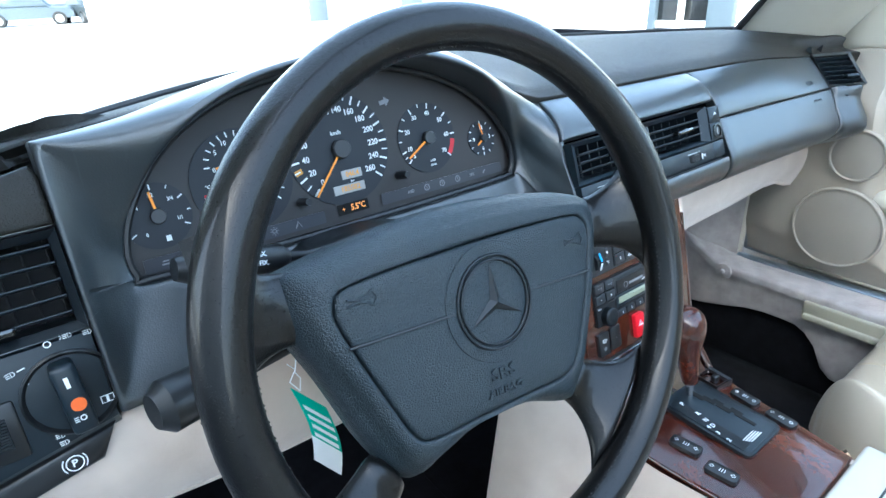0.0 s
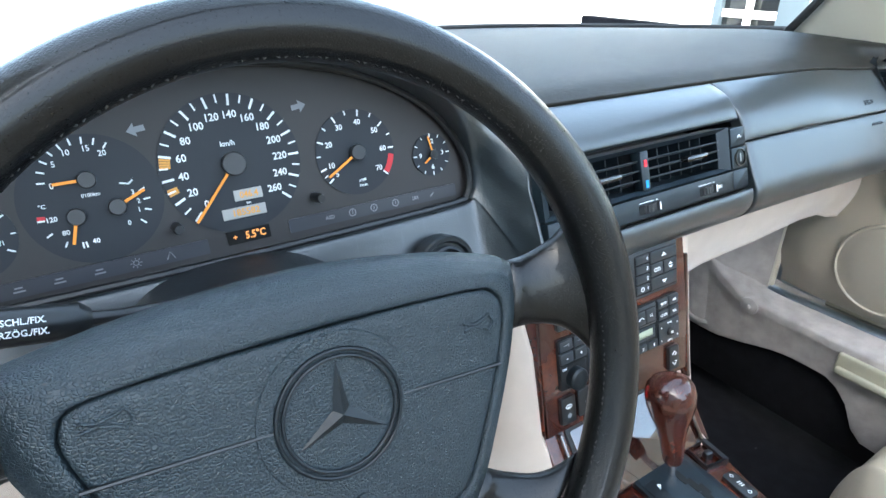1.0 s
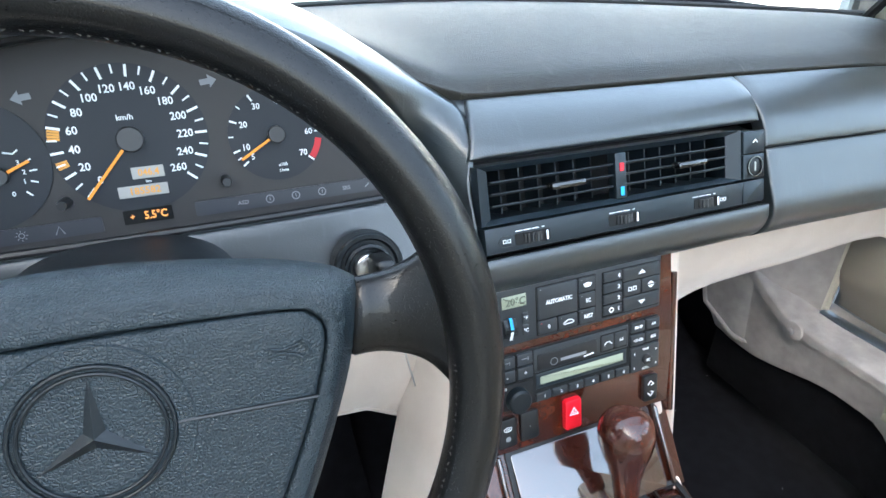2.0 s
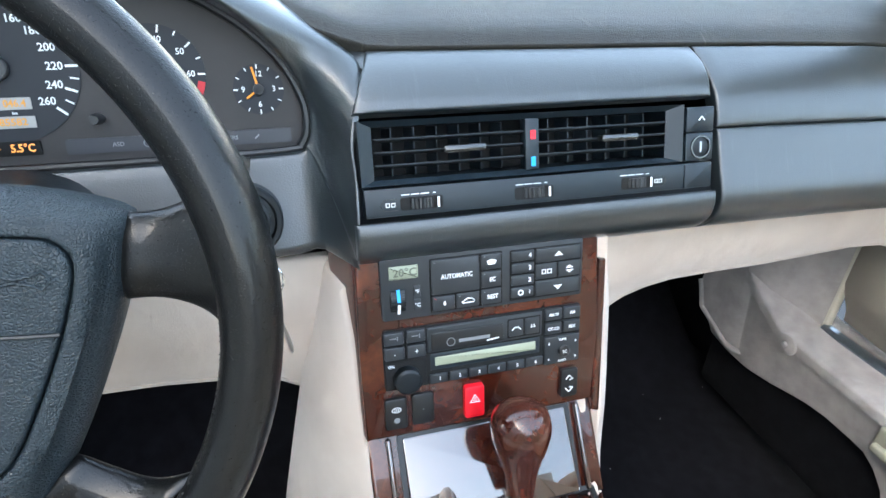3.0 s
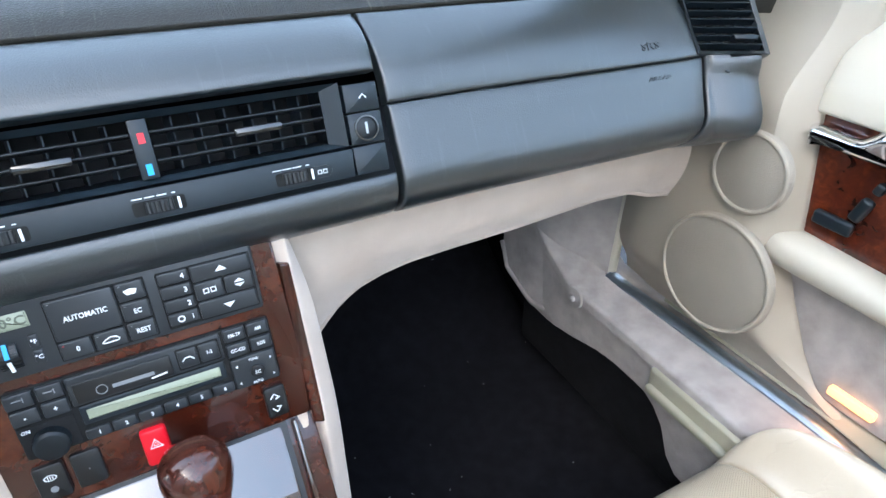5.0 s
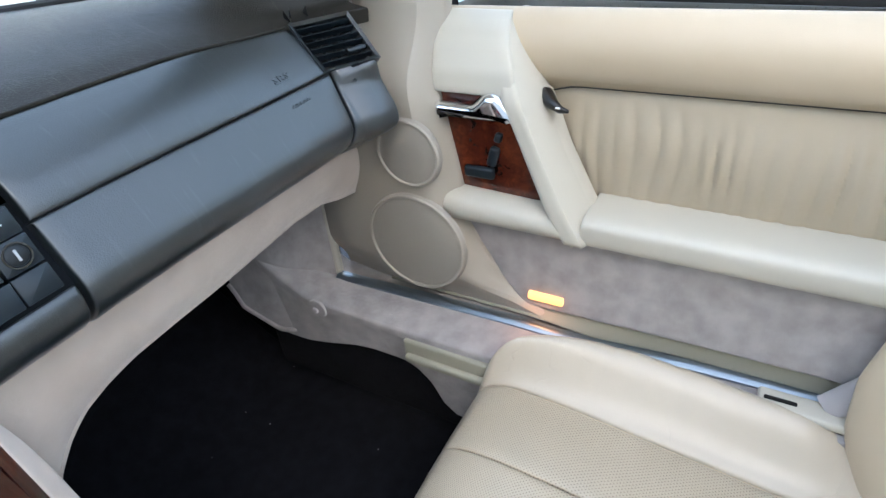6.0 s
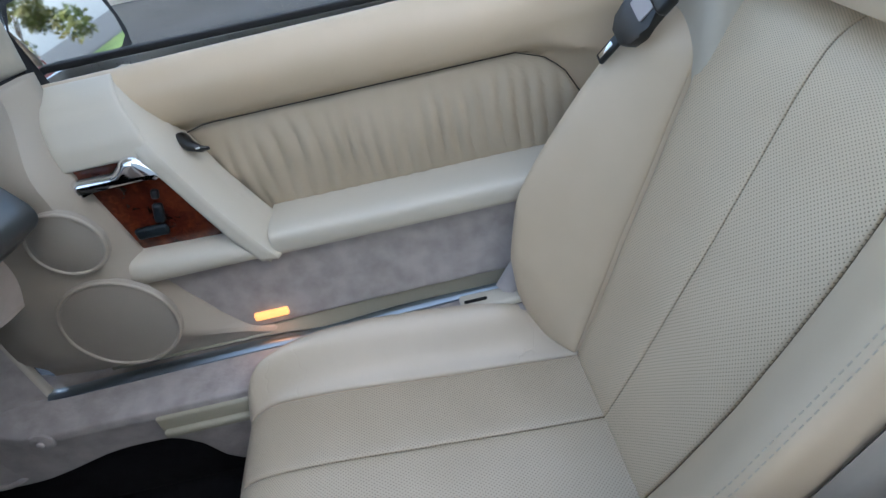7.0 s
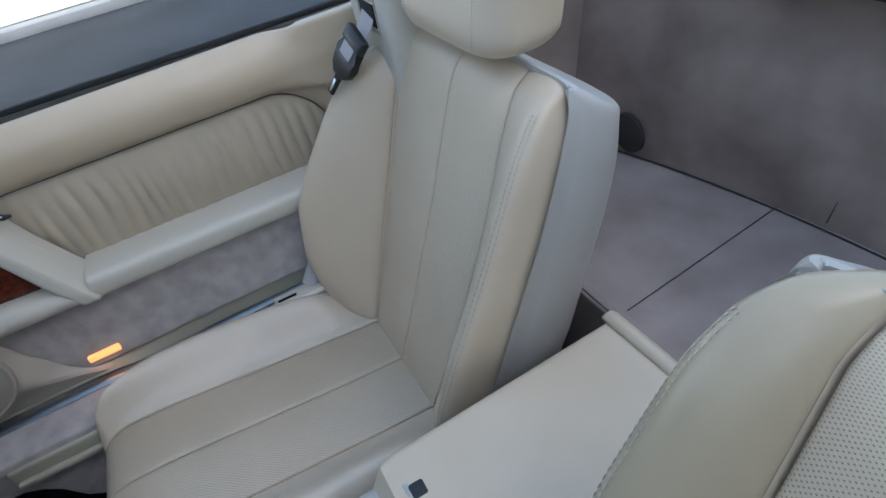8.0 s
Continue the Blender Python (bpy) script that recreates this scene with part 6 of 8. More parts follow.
# ---- passenger door ----
door = thing("door_1", Matrix.Translation((0.78, -0.4, 0.25)), "closed beige passenger door with leather, velour and walnut trim", "car door", kind="structure")


def upper(u, v):
    """Padded leather below the window, rolled at its top, down behind the armrest."""
    y = lerp(-0.06, -1.08, u)
    z = lerp(0.697, 0.40, v) + 0.012 * u * (1 - v)
    x = curve([(0.795, 0, 0.40), (0.795, 0, 0.50), (0.795, 0, 0.575), (0.793, 0, 0.598), (0.7740, 0, 0.612), (0.7645, 0, 0.640), (0.7675, 0, 0.668), (0.784, 0, 0.690), (0.822, 0, 0.712)], float(np.interp(z, [0.40, 0.50, 0.575, 0.598, 0.612, 0.640, 0.668, 0.690, 0.712], [k / 8 for k in range(9)]))).x
    # behind the pocket the padding runs on smoothly
    end = float(np.interp(z, [0.435, 0.50, 0.56, 0.585, 0.60], [-0.805, -0.795, -0.770, -0.750, -0.705]))
    x = lerp(x, min(x, 0.7665 + 0.02 * ease(0.56, 0.42, z)), ease(end + 0.004, end - 0.07, y))
    return Vector((x + 0.012 * ease(0.75, 1.0, u), y, z))


part("upper_panel", patch(upper, (0, 1), (0, 1), 110, 40, 0.02, 0.006, flip=True), BEIGE, door, "smooth padded beige leather", world=True)


def pocket(u, v):
    """Gathered leather pocket with slanting ends."""
    y0 = lerp(-0.190, -0.262, v)
    y1 = float(np.interp(v, [0, 0.015, 0.04, 0.08, 0.13, 0.25, 0.6, 1], [-0.690, -0.704, -0.717, -0.731, -0.742, -0.762, -0.795, -0.80]))
    y = lerp(y0, y1, u)
    z = lerp(0.597, 0.435, v) - 0.012 * ease(0.12, 0.0, u) * (1 - v) + 0.004 * u
    s = math.sin(math.pi * min(max(v, 0), 1)) * math.sin(math.pi * min(max(u, 0), 1)) ** 0.4
    turn = y / 0.0235 * math.pi + 1.7 * noise.noise(Vector((y * 11, v * 1.2, 2.0))) + 0.5 * v
    amp = 0.0082 * (0.5 + 0.9 * abs(noise.noise(Vector((y * 17, v * 1.5, 7.0))))) * (0.3 + 0.7 * ease(0.0, 0.35, v)) * (1.0 + 0.9 * ease(0.7, 0.95, u))
    k = 0.003 - amp * abs(math.sin(turn)) ** 0.8
    return Vector((0.788 - 0.012 * s + k * s ** 0.5, y, z))


part("door_pocket", patch(pocket, (0, 1), (0, 1), 220, 26, 0.014, 0.005, flip=True), GATHER, door, "gathered beige leather pocket", world=True)
edge_pts = [pocket(u, 0.0) + Vector((-0.006, 0, 0.003)) for u in [i / 30 for i in range(31)]] + [pocket(1.0, v) + Vector((-0.003, 0, 0)) for v in [i / 12 for i in range(1, 13)]]
# the shadow in the pocket's seam is drawn as a thin black tube
part("pocket_seam", tube(edge_pts, 0.0009, 6), SWITCH, door, "dark shadow seam", world=True)


def arm_sec(u, v):
    """Armrest: flat top, rounded front edge, face turned down."""
    y = lerp(-0.287, -1.05, u)
    pts = [(0.800, y, 0.446), (0.762, y, 0.4495), (0.722, y, 0.4525), (0.705, y, 0.4515), (0.6965, y, 0.446), (0.6945, y, 0.434), (0.6965, y, 0.419), (0.702, y, 0.4115), (0.716, y, 0.408)]
    return curve(pts, v)


part("armrest", patch(arm_sec, (0, 1), (0, 1), 16, 24, 0.012, 0.004, flip=True), TRIM, door, "pale grey-beige moulded armrest", world=True)


def low_panel(u, v):
    y = lerp(float(np.interp(v, [0, 0.3, 0.7, 1], [-0.095, -0.125, -0.160, -0.20])), -1.05, u)
    return Vector((0.7135 + 0.006 * math.sin(math.pi * v), y, lerp(0.415, 0.268 + 0.005 * ease(-0.22, -0.50, y), v)))


part("velour_panel", patch(low_panel, (0, 1), (0, 1), 24, 10, 0.02, 0.004, flip=True), CARPET, door, "grey-mauve velour lower panel", world=True)


def pod_outline(u, v):
    """Front corner of the door with both loudspeakers."""
    z = lerp(0.715, 0.252, v)
    front = float(np.interp(z, [0.252, 0.36, 0.42, 0.51, 0.60, 0.715], [0.150, 0.152, 0.150, 0.115, 0.07, 0.06]))
    back = float(np.interp(z, [0.252, 0.268, 0.280, 0.293, 0.311, 0.329, 0.361, 0.408, 0.437, 0.494, 0.627, 0.715], [-0.305, -0.262, -0.222, -0.192, -0.165, -0.150, -0.131, -0.113, -0.108, -0.098, -0.072, -0.072]))
    x = 0.676 + 0.034 * ease(0.335, 0.256, z) + 0.05 * ease(0.60, 0.71, z) + 0.037 * ease(0.84, 1.0, u) + 0.010 * ease(0.2, 0.0, u)
    return Vector((x, lerp(front, back, u), z))


part("speaker_panel", patch(pod_outline, (0, 1), (0, 1), 20, 30, 0.02, 0.005, flip=True), TRIMTAUPE, door, "taupe moulded loudspeaker panel", world=True)
for y, z, r, name in ((-0.0435, 0.5235, 0.0465, "tweeter_grille"), (-0.0385, 0.3710, 0.0800, "speaker_grille")):
    m = WORLD[door.name].inverted() @ basis((0.6725, y, z), Vector((0, -1, 0)), Z, Vector((-1, 0, 0)))
    g = part(name, lathe([(r + 0.006, -0.006), (r + 0.005, 0.001), (r + 0.002, 0.003), (r - 0.002, 0.0015), (r - 0.006, 0.0028), (r * 0.6, 0.0042), (r * 0.2, 0.0048)], 56), GRILLE, door, "round perforated loudspeaker grille", m=m, sharp=50)
    part("ring", tube([((r + 0.002) * math.cos(2 * math.pi * i / 56), (r + 0.002) * math.sin(2 * math.pi * i / 56), 0.002) for i in range(56)], 0.0028, 8, closed=True), TRIMTAUPE, g)


def door_x(z):
    return float(np.interp(z, [0.42, 0.455, 0.60, 0.63, 0.66, 0.68, 0.70], [0.692, 0.706, 0.712, 0.718, 0.734, 0.756, 0.800]))


def pull_top(u, v):
    z = lerp(0.695, 0.603, v)
    y0, y1 = lerp(-0.062, -0.070, v), float(np.interp(v, [0, 0.6, 1], [-0.158, -0.183, -0.190]))
    return Vector((door_x(z) - 0.002, lerp(y0, y1, u), z))


def pull_bar(u, v):
    z = lerp(0.690, 0.413, v)
    outer = float(np.interp(z, [0.413, 0.53, 0.60, 0.69], [-0.312, -0.246, -0.215, -0.163]))
    inner = float(np.interp(z, [0.413, 0.46, 0.60, 0.69], [-0.268, -0.238, -0.172, -0.148]))
    x = float(np.interp(z, [0.413, 0.46, 0.60, 0.65, 0.675, 0.69], [0.686, 0.690, 0.705, 0.730, 0.754, 0.788])) + 0.050 * ease(0.50, 1.0, u) ** 1.5
    return Vector((x, lerp(inner, outer, u), z))


pull = part("grab_frame", patch(pull_top, (0, 1), (0, 1), 8, 14, 0.02, 0.005, flip=True), TRIM, door, "pale beige moulded grab frame", world=True)
part("grab_bar", patch(pull_bar, (0, 1), (0, 1), 8, 22, 0.03, 0.008, flip=True), TRIM, door, "pale beige slanting grab bar", world=True)


def ledge(u, v):
    y = lerp(-0.082, -0.272, u)
    pts = [(0.726, y, 0.462 - 0.008 * u), (0.708, y, 0.460 - 0.008 * u), (0.694, y, 0.452 - 0.008 * u), (0.688, y, 0.436 - 0.004 * u), (0.692, y, 0.420), (0.704, y, 0.412)]
    return curve(pts, v)


part("grab_ledge", patch(ledge, (0, 1), (0, 1), 10, 14, 0.012, 0.004, flip=True), TRIM, door, "pale beige ledge below the walnut", world=True)
wood_pts = [(-0.058, 0.615), (-0.150, 0.612), (-0.174, 0.602), (-0.190, 0.572), (-0.248, 0.457), (-0.10, 0.452), (-0.085, 0.50)]
MD = basis((0.7225, 0, 0), Vector((0, -1, 0)), Z, Vector((-1, 0, 0)))
wp = part("walnut_inset", plate([(-y, z) for y, z in wood_pts][::-1], 0.01), INSETWOOD, door, "glossy reddish walnut burl inset", m=WORLD[door.name].inverted() @ MD, smooth=False)
# handle
HANDLE = [(0.074, 0.590), (0.100, 0.5905), (0.124, 0.590), (0.136, 0.597), (0.146, 0.6055), (0.156, 0.609), (0.167, 0.607), (0.178, 0.596), (0.190, 0.577), (0.188, 0.5715), (0.180, 0.570), (0.130, 0.5695), (0.080, 0.570), (0.074, 0.574)]
MH = WORLD[door.name].inverted() @ basis((0.7015, 0, 0), Vector((0, -1, 0)), Z, Vector((-1, 0, 0)))
handle = part("door_handle", domed([p for p in HANDLE][::-1], [(0.004, -0.018), (0.0005, -0.015), (0.0, -0.011), (0.0015, -0.006), (0.0045, -0.002), (0.0080, 0.0005), (0.0098, 0.0010)], 80), CHROME, door, "polished chrome door handle", m=MH)
part("grip_inlay", plate([(0.080, 0.5745), (0.118, 0.5745), (0.122, 0.5775), (0.112, 0.5805), (0.080, 0.5815)], 0.002, 0.0006), GLOSS, handle, "dark gloss inlay", m=at(0, 0, 0.0015))
# seat adjuster shaped like a small seat
sa = part("seat_adjuster", box(0.010, 0.046, 0.017, 0.004, at=(0.716, -0.133, 0.489), seg=3), PLASTIC_SOFT, door, "black seat-shaped adjuster switches", world=True)
sbm = box(0.011, 0.014, 0.030, 0.004, seg=3)
sbm.transform(Matrix.Translation((0.716, -0.155, 0.516)) @ Matrix.Rotation(radians(16), 4, "X"))
part("adjuster_back", sbm, PLASTIC_SOFT, sa, world=True)
sbm = box(0.010, 0.010, 0.013, 0.003, seg=3)
sbm.transform(Matrix.Translation((0.716, -0.1635, 0.5455)) @ Matrix.Rotation(radians(16), 4, "X"))
part("adjuster_head", sbm, PLASTIC_SOFT, sa, world=True)
# lock lever by the pocket
part("lock_lever", tube([(0.780, -0.206, 0.590), (0.762, -0.214, 0.592), (0.748, -0.226, 0.588), (0.742, -0.240, 0.583), (0.744, -0.250, 0.581)], [0.013, 0.014, 0.011, 0.007, 0.003], 14, flat=0.7), SWITCH, door, "black lock lever", world=True)
part("lever_mark", box(0.001, 0.006, 0.002, at=(0.7352, -0.238, 0.588)), WHITE, door, world=True, smooth=False)
# courtesy lamp
part("courtesy_lamp", box(0.010, 0.056, 0.013, 0.003, at=(0.7135, -0.236, 0.290)), LAMPGLOW, door, "lit orange courtesy lamp lens", world=True)


def foot(u, v):
    """Olive plastic strip along the bottom of the door, leaning outwards below the velour."""
    y = lerp(0.05, -1.05, u)
    top = 0.268 + 0.005 * ease(-0.22, -0.50, y)
    return Vector((lerp(0.722, 0.7080 + 0.014 * ease(-0.26, -0.46, y), v), y, lerp(top, 0.2495 - 0.013 * ease(-0.20, -0.34, y), v)))


part("door_foot", patch(foot, (0, 1), (0, 1), 30, 6, 0.02, 0.003, flip=True), TRIMDARK, door, "olive-beige door edge", world=True)
part("seal", tube([(0.7195, lerp(-0.14, -1.05, k / 12), foot((0.05 - lerp(-0.14, -1.05, k / 12)) / 1.10, 0).z) for k in range(13)], 0.0022, 8), RUBBER, door, "thin black rubber door seal", world=True)
part("window_strip", box(0.012, 1.05, 0.010, 0.003, at=(0.834, -0.55, 0.702)), RUBBER, door, "black window strip", world=True)
part("window_strip", box(0.016, 1.05, 0.006, 0.002, at=(0.852, -0.55, 0.700)), RUBBER, door, "black window strip", world=True)


def pane(u, v):
    return Vector((lerp(0.842, 0.70, abs(v) ** 1.2), lerp(-0.02 - 0.16 * v, -1.06 + 0.1 * v, u), lerp(0.695, 1.10, v)))


gl = part("window_pane", patch(pane, (0, 1), (0, 1), 8, 8, 0.004, 0), GLASS, door, "clear side window", world=True)
gl.visible_shadow = False
part("outer_skin", patch(lambda u, v: Vector((lerp(0.862, 0.90, math.sin(math.pi * v * 0.7)), lerp(0.25, -1.15, u), lerp(0.69, 0.0, v))), (0, 1), (0, 1), 10, 10, 0.01, 0.002, flip=True), PAINT, door, world=True)

# ---- mirror ----
mir = thing("door_mirror", Matrix.Translation((0.90, -0.02, 0.68)), "black outside door mirror", "mirror")
MN = ((Vector((7.2, -6.6, 0.75)) - Vector((0.93, -0.068, 0.722))).normalized() + (Vector((0.0, -0.52, 0.917)) - Vector((0.93, -0.068, 0.722))).normalized()).normalized()
MX = Z.cross(MN).normalized()
mm = basis((0.932, -0.068, 0.722), MX, MN.cross(MX), MN)
MIRROR_SHAPE = [(-0.122, -0.050), (-0.09, -0.055), (0.095, -0.066), (0.122, -0.055), (0.130, -0.02), (0.115, 0.06), (0.08, 0.073), (-0.09, 0.073), (-0.125, 0.04)]
part("shell", domed(MIRROR_SHAPE, [(0.0, 0.0), (-0.004, -0.01), (0.004, -0.05), (0.03, -0.085)], 48), RUBBER, mir, "black mirror shell", m=WORLD[mir.name].inverted() @ mm)
part("mirror_glass", plate([(x * 0.88, y * 0.86) for x, y in MIRROR_SHAPE], 0.003), MIRROR, mir, "clear mirror glass", m=WORLD[mir.name].inverted() @ mm @ at(0, 0, 0.004), smooth=False)
part("foot", tube([(0.83, 0.0, 0.715), (0.86, 0.0, 0.705), (0.90, 0.0, 0.70)], [0.03, 0.026, 0.02], 14), RUBBER, mir, world=True)

# ---- seats ----


def seat_profile(t):
    """Middle line of the backrest from the cushion (t = 0) to its top (t = 1), seat places."""
    return curve([(0, -0.70, 0.185), (0, -0.742, 0.28), (0, -0.783, 0.38), (0, -0.824, 0.48), (0, -0.860, 0.575), (0, -0.888, 0.648), (0, -0.912, 0.686), (0, -0.950, 0.700), (0, -0.990, 0.690)], t)


def back_width(t):
    return float(np.interp(t, [0, 0.09, 0.26, 0.45, 0.63, 0.72, 0.8, 0.9, 1.0], [0.205, 0.228, 0.244, 0.243, 0.236, 0.228, 0.216, 0.196, 0.172]))


OUTER = 1.0


def back_face(s, t):
    """Front of the backrest: s from -1 to 1 across; the bolsters stand proud and turn back at the sides."""
    m = seat_profile(t)
    w = back_width(t)
    inner = float(np.interp(t, [0, 0.1, 0.25, 0.45, 0.7, 0.85, 1.0], [0.122, 0.132, 0.148, 0.163, 0.172, 0.172, 0.165] if s > 0 else [0.122, 0.130, 0.140, 0.142, 0.136, 0.126, 0.112]))
    a = abs(s)
    sg = 1 if s >= 0 else -1
    if a <= 0.5:
        x = inner * a / 0.5
        out = 0.004 * (1 - (a / 0.5) ** 2)
    else:
        puff = float(np.interp(t, [0, 0.06, 0.13, 0.25, 0.45, 0.63, 0.72, 0.85, 1.0], [0.05, 0.085, 0.108, 0.115, 0.090, 0.064, 0.048, 0.020, 0.004])) * (1.0 if s > 0 else 0.82)
        f = (a - 0.5) / 0.5
        if f < 0.7:
            q = f / 0.7
            c = ((inner, 0.0), (lerp(inner, w, 0.24), puff * 0.80), (w + 0.006, puff * 1.22), (w, puff * 0.30)) if s > 0 else ((inner, 0.0), (lerp(inner, w, 0.50), puff * 0.42), (w + 0.003, puff * 1.22), (w, puff * 0.30))
            k = ((1 - q) ** 3, 3 * q * (1 - q) ** 2, 3 * q * q * (1 - q), q ** 3)
            p = Vector((sum(i * j[0] for i, j in zip(k, c)), sum(i * j[1] for i, j in zip(k, c)), 0))
        else:
            p = Vector((w, lerp(puff * 0.30, lerp(-0.085, -0.055, ease(0.85, 1.0, t)), (f - 0.7) / 0.3), 0))
        x, out = p.x, p.y
        if s > 0:
            bulge = ease(0.1, 0.7, (a - 0.5) / 0.5) * bump01(t, 0.27, 0.26)
            x, out = x + OUTER * -0.006 * bulge, out + OUTER * 0.066 * bulge
    lean = radians(lerp(21, 86, ease(0.62, 1.0, t)))
    return Vector((sg * x, m.y + out * math.cos(lean), m.z + out * math.sin(lean) - 0.035 * ease(0.5, 1.0, a) * ease(0.72, 1.0, t)))


def cushion_face(s, t):
    """Top of the cushion from its rear (t = 0) to its front edge (t = 1)."""
    a = abs(s)
    sg = 1 if s >= 0 else -1
    prof = curve([(0, -0.735, 0.185), (0, -0.60, 0.196), (0, -0.45, 0.212), (0, -0.30, 0.228), (0, -0.215, 0.224), (0, -0.180, 0.19), (0, -0.172, 0.10)], t)
    w = float(np.interp(t, [0, 0.3, 0.40, 0.48, 0.56, 0.64, 0.72, 0.85, 1.0], [0.232, 0.248, 0.244, 0.230, 0.209, 0.184, 0.160, 0.140, 0.130]))
    inner = lerp(0.120, 0.126, t) * (1 - 0.12 * ease(0.6, 1.0, t))
    y, z = prof.y, prof.z
    if a <= 0.5:
        x = inner * a / 0.5
        z += 0.006 * math.cos(a * math.pi)
    else:
        f = (a - 0.5) / 0.5
        g = min(f / 0.82, 1.0)
        skirt = max(0.0, (f - 0.82) / 0.18)
        x = lerp(inner, w, g ** 0.9) + 0.004 * math.sin(math.pi * skirt)
        puff = 0.060 * ease(0.0, 0.18, t) * (1 - ease(0.62, 0.90, t))
        z += puff * math.sin(math.pi * g ** 1.5 * 0.93) - 0.10 * skirt ** 1.3 - 0.012 * ease(0.6, 1.0, g)
        for tc, tw in ((0.285, 0.05), (0.335, -0.04), (0.44, 0.03)):
            z -= 0.0016 * bump01(t + tw * (g - 0.5), tc, 0.005) * ease(0.15, 0.35, g) * (1 - skirt)
        y -= 0.02 * ease(0.6, 1.0, f) * ease(0.7, 1, t)
    return Vector((sg * x, y, z))


def core(p):
    """The filling under the leather, a little narrower."""
    return Vector((p.x * 0.93, p.y, p.z))


def car_seat(m, label, worn, head=True, low=Matrix()):
    seat = thing("car_seat", m, label, "seat", group="front seats")
    # backrest
    for s0, s1 in ((-0.497, -0.0025), (0.0025, 0.497)):
        part("backrest_insert", patch(back_face, (s0, s1), (0.0, 0.87), 10, 26, 0.012, 0.0045, flip=True, uv=True), PERF, seat, "perforated beige leather panel")
    def short_side(s, v):
        """The outer bolster ends below the belt tower and rolls back there."""
        p = back_face(s, 0.615 * v)
        roll = max(0.0, (v - 0.90) / 0.10) ** 2
        return p + Vector((0, -0.045 * roll, -0.004 * roll - 0.012 * ease(0.7, 1.0, abs(s)) * ease(0.8, 1.0, v)))

    for s0, s1 in ((-1.0, -0.5025), (0.5025, 1.0)):
        part("backrest_bolster", patch(short_side if OUTER and s0 > 0 else back_face, (s0, s1), (0.0, 1.0 if s0 > 0 else 0.85), 34, 48, 0.008, 0.006, flip=True), worn, seat, "smooth beige leather side bolster", sharp=85)
    for s0 in (-0.5, 0.5):
        part("seam_welt", patch(lambda a, b: back_face(a, b) + Vector((0, -0.0075, -0.0036)), (s0 - 0.025, s0 + 0.025), (0.0, 0.60 if OUTER and s0 > 0 else 0.84), 8, 24, 0.006, 0.002, flip=True), BEIGE, seat, "leather welt in the seam")
    part("backrest_core", patch(lambda u, v: core(back_face(lerp(-0.49, 0.49, u), lerp(0.02, 0.84, v)) + Vector((0, -0.014, -0.008))), (0, 1), (0, 1), 16, 16, 0.03, 0.006, flip=True), BEIGE, seat)

    def shell(u, v):
        mpt = curve([(0, -0.70, 0.185), (0, -0.783, 0.38), (0, -0.866, 0.575), (0, -0.900, 0.655), (0, -0.925, 0.703)], v)
        a = lerp(-1, 1, u)
        w = float(np.interp(v, [0, 0.2, 0.45, 0.7, 0.9, 1.0], [0.214, 0.248, 0.250, 0.243, 0.234, 0.222]))
        ang = a * math.pi / 2
        x = w * math.copysign(abs(math.sin(ang)) ** 0.5, a)
        d = -0.002 + (0.104 + 0.095 * (1 - v)) * (1 - 0.75 * ease(0.86, 1.0, v)) * abs(math.cos(ang)) ** 0.35
        back = d * ease(0.0, 1.0, (d + 0.002) / 0.104)
        return Vector((x, mpt.y - d * 0.95, mpt.z - d * 0.15 + 0.006 - 0.26 * back * ease(0.72, 1.0, v)))

    part("back_shell", patch(shell, (0, 1), (0.0, 1.0), 34, 18, 0.012, 0.008, flip=False), TRIMGREY, seat, "pale grey moulded back shell")
    # stitched rows along the inner bolster
    for off in (0.735, 0.765):
        for s in ((-1,) if OUTER else (-1, 1)):
            bm = None
            for k in range(60):
                p = back_face(s * off, 0.06 + 0.66 * k / 60)
                q = back_face(s * off, 0.06 + 0.66 * (k + 0.55) / 60)
                d = Vector((0, 0.0008, 0.0004))
                bm = tube([p + d, q + d], 0.0007, 5, bm=bm)
            part("stitching", bm, STITCHLIGHT, seat, "double row of beige stitches")
    # cushion
    for s0, s1 in ((-0.497, -0.0025), (0.0025, 0.497)):
        part("cushion_insert", patch(cushion_face, (s0, s1), (0.0, 0.93), 10, 26, 0.02, 0.0045, uv=True), PERFCUSHION, seat, "perforated beige leather panel", m=low)
    for s0, s1 in ((-1.0, -0.5025), (0.5025, 1.0)):
        part("cushion_bolster", patch(cushion_face, (s0, s1), (0.0, 0.93), 26, 130, 0.010, 0.006), BEIGEWORN, seat, "creased beige leather side bolster", m=low)
    for s0 in (-0.5, 0.0, 0.5):
        part("seam_welt", patch(lambda a, b: cushion_face(a, b) + Vector((0, 0, -0.0050)), (s0 - 0.025, s0 + 0.025), (0.0, 0.92), 8, 24, 0.006, 0.002), BEIGE, seat, "leather welt in the seam", m=low)
    part("cushion_core", patch(lambda a, b: core(cushion_face(a, b) - Vector((0, 0.018, 0.026))), (-0.97, 0.97), (0.0, 0.99), 18, 18, 0.10, 0.006), BEIGE, seat, m=low)
    part("seat_base", box(0.40, 0.46, 0.20, 0.02, at=(0, -0.47, 0.045), seg=2), RUBBER, seat, "dark seat frame", m=low)
    # head restraint

    if not head:
        return seat
    hd = bmesh.new()
    rws = []
    for k in range(17):
        t = k / 16
        sq = (1 - abs(2 * (0.012 + 0.976 * t) - 1) ** 11) ** 0.30
        sq = max(sq, 0.86)
        row = []
        for j in range(32):
            an = 2 * math.pi * j / 32
            ca, sa_ = math.cos(an), math.sin(an)
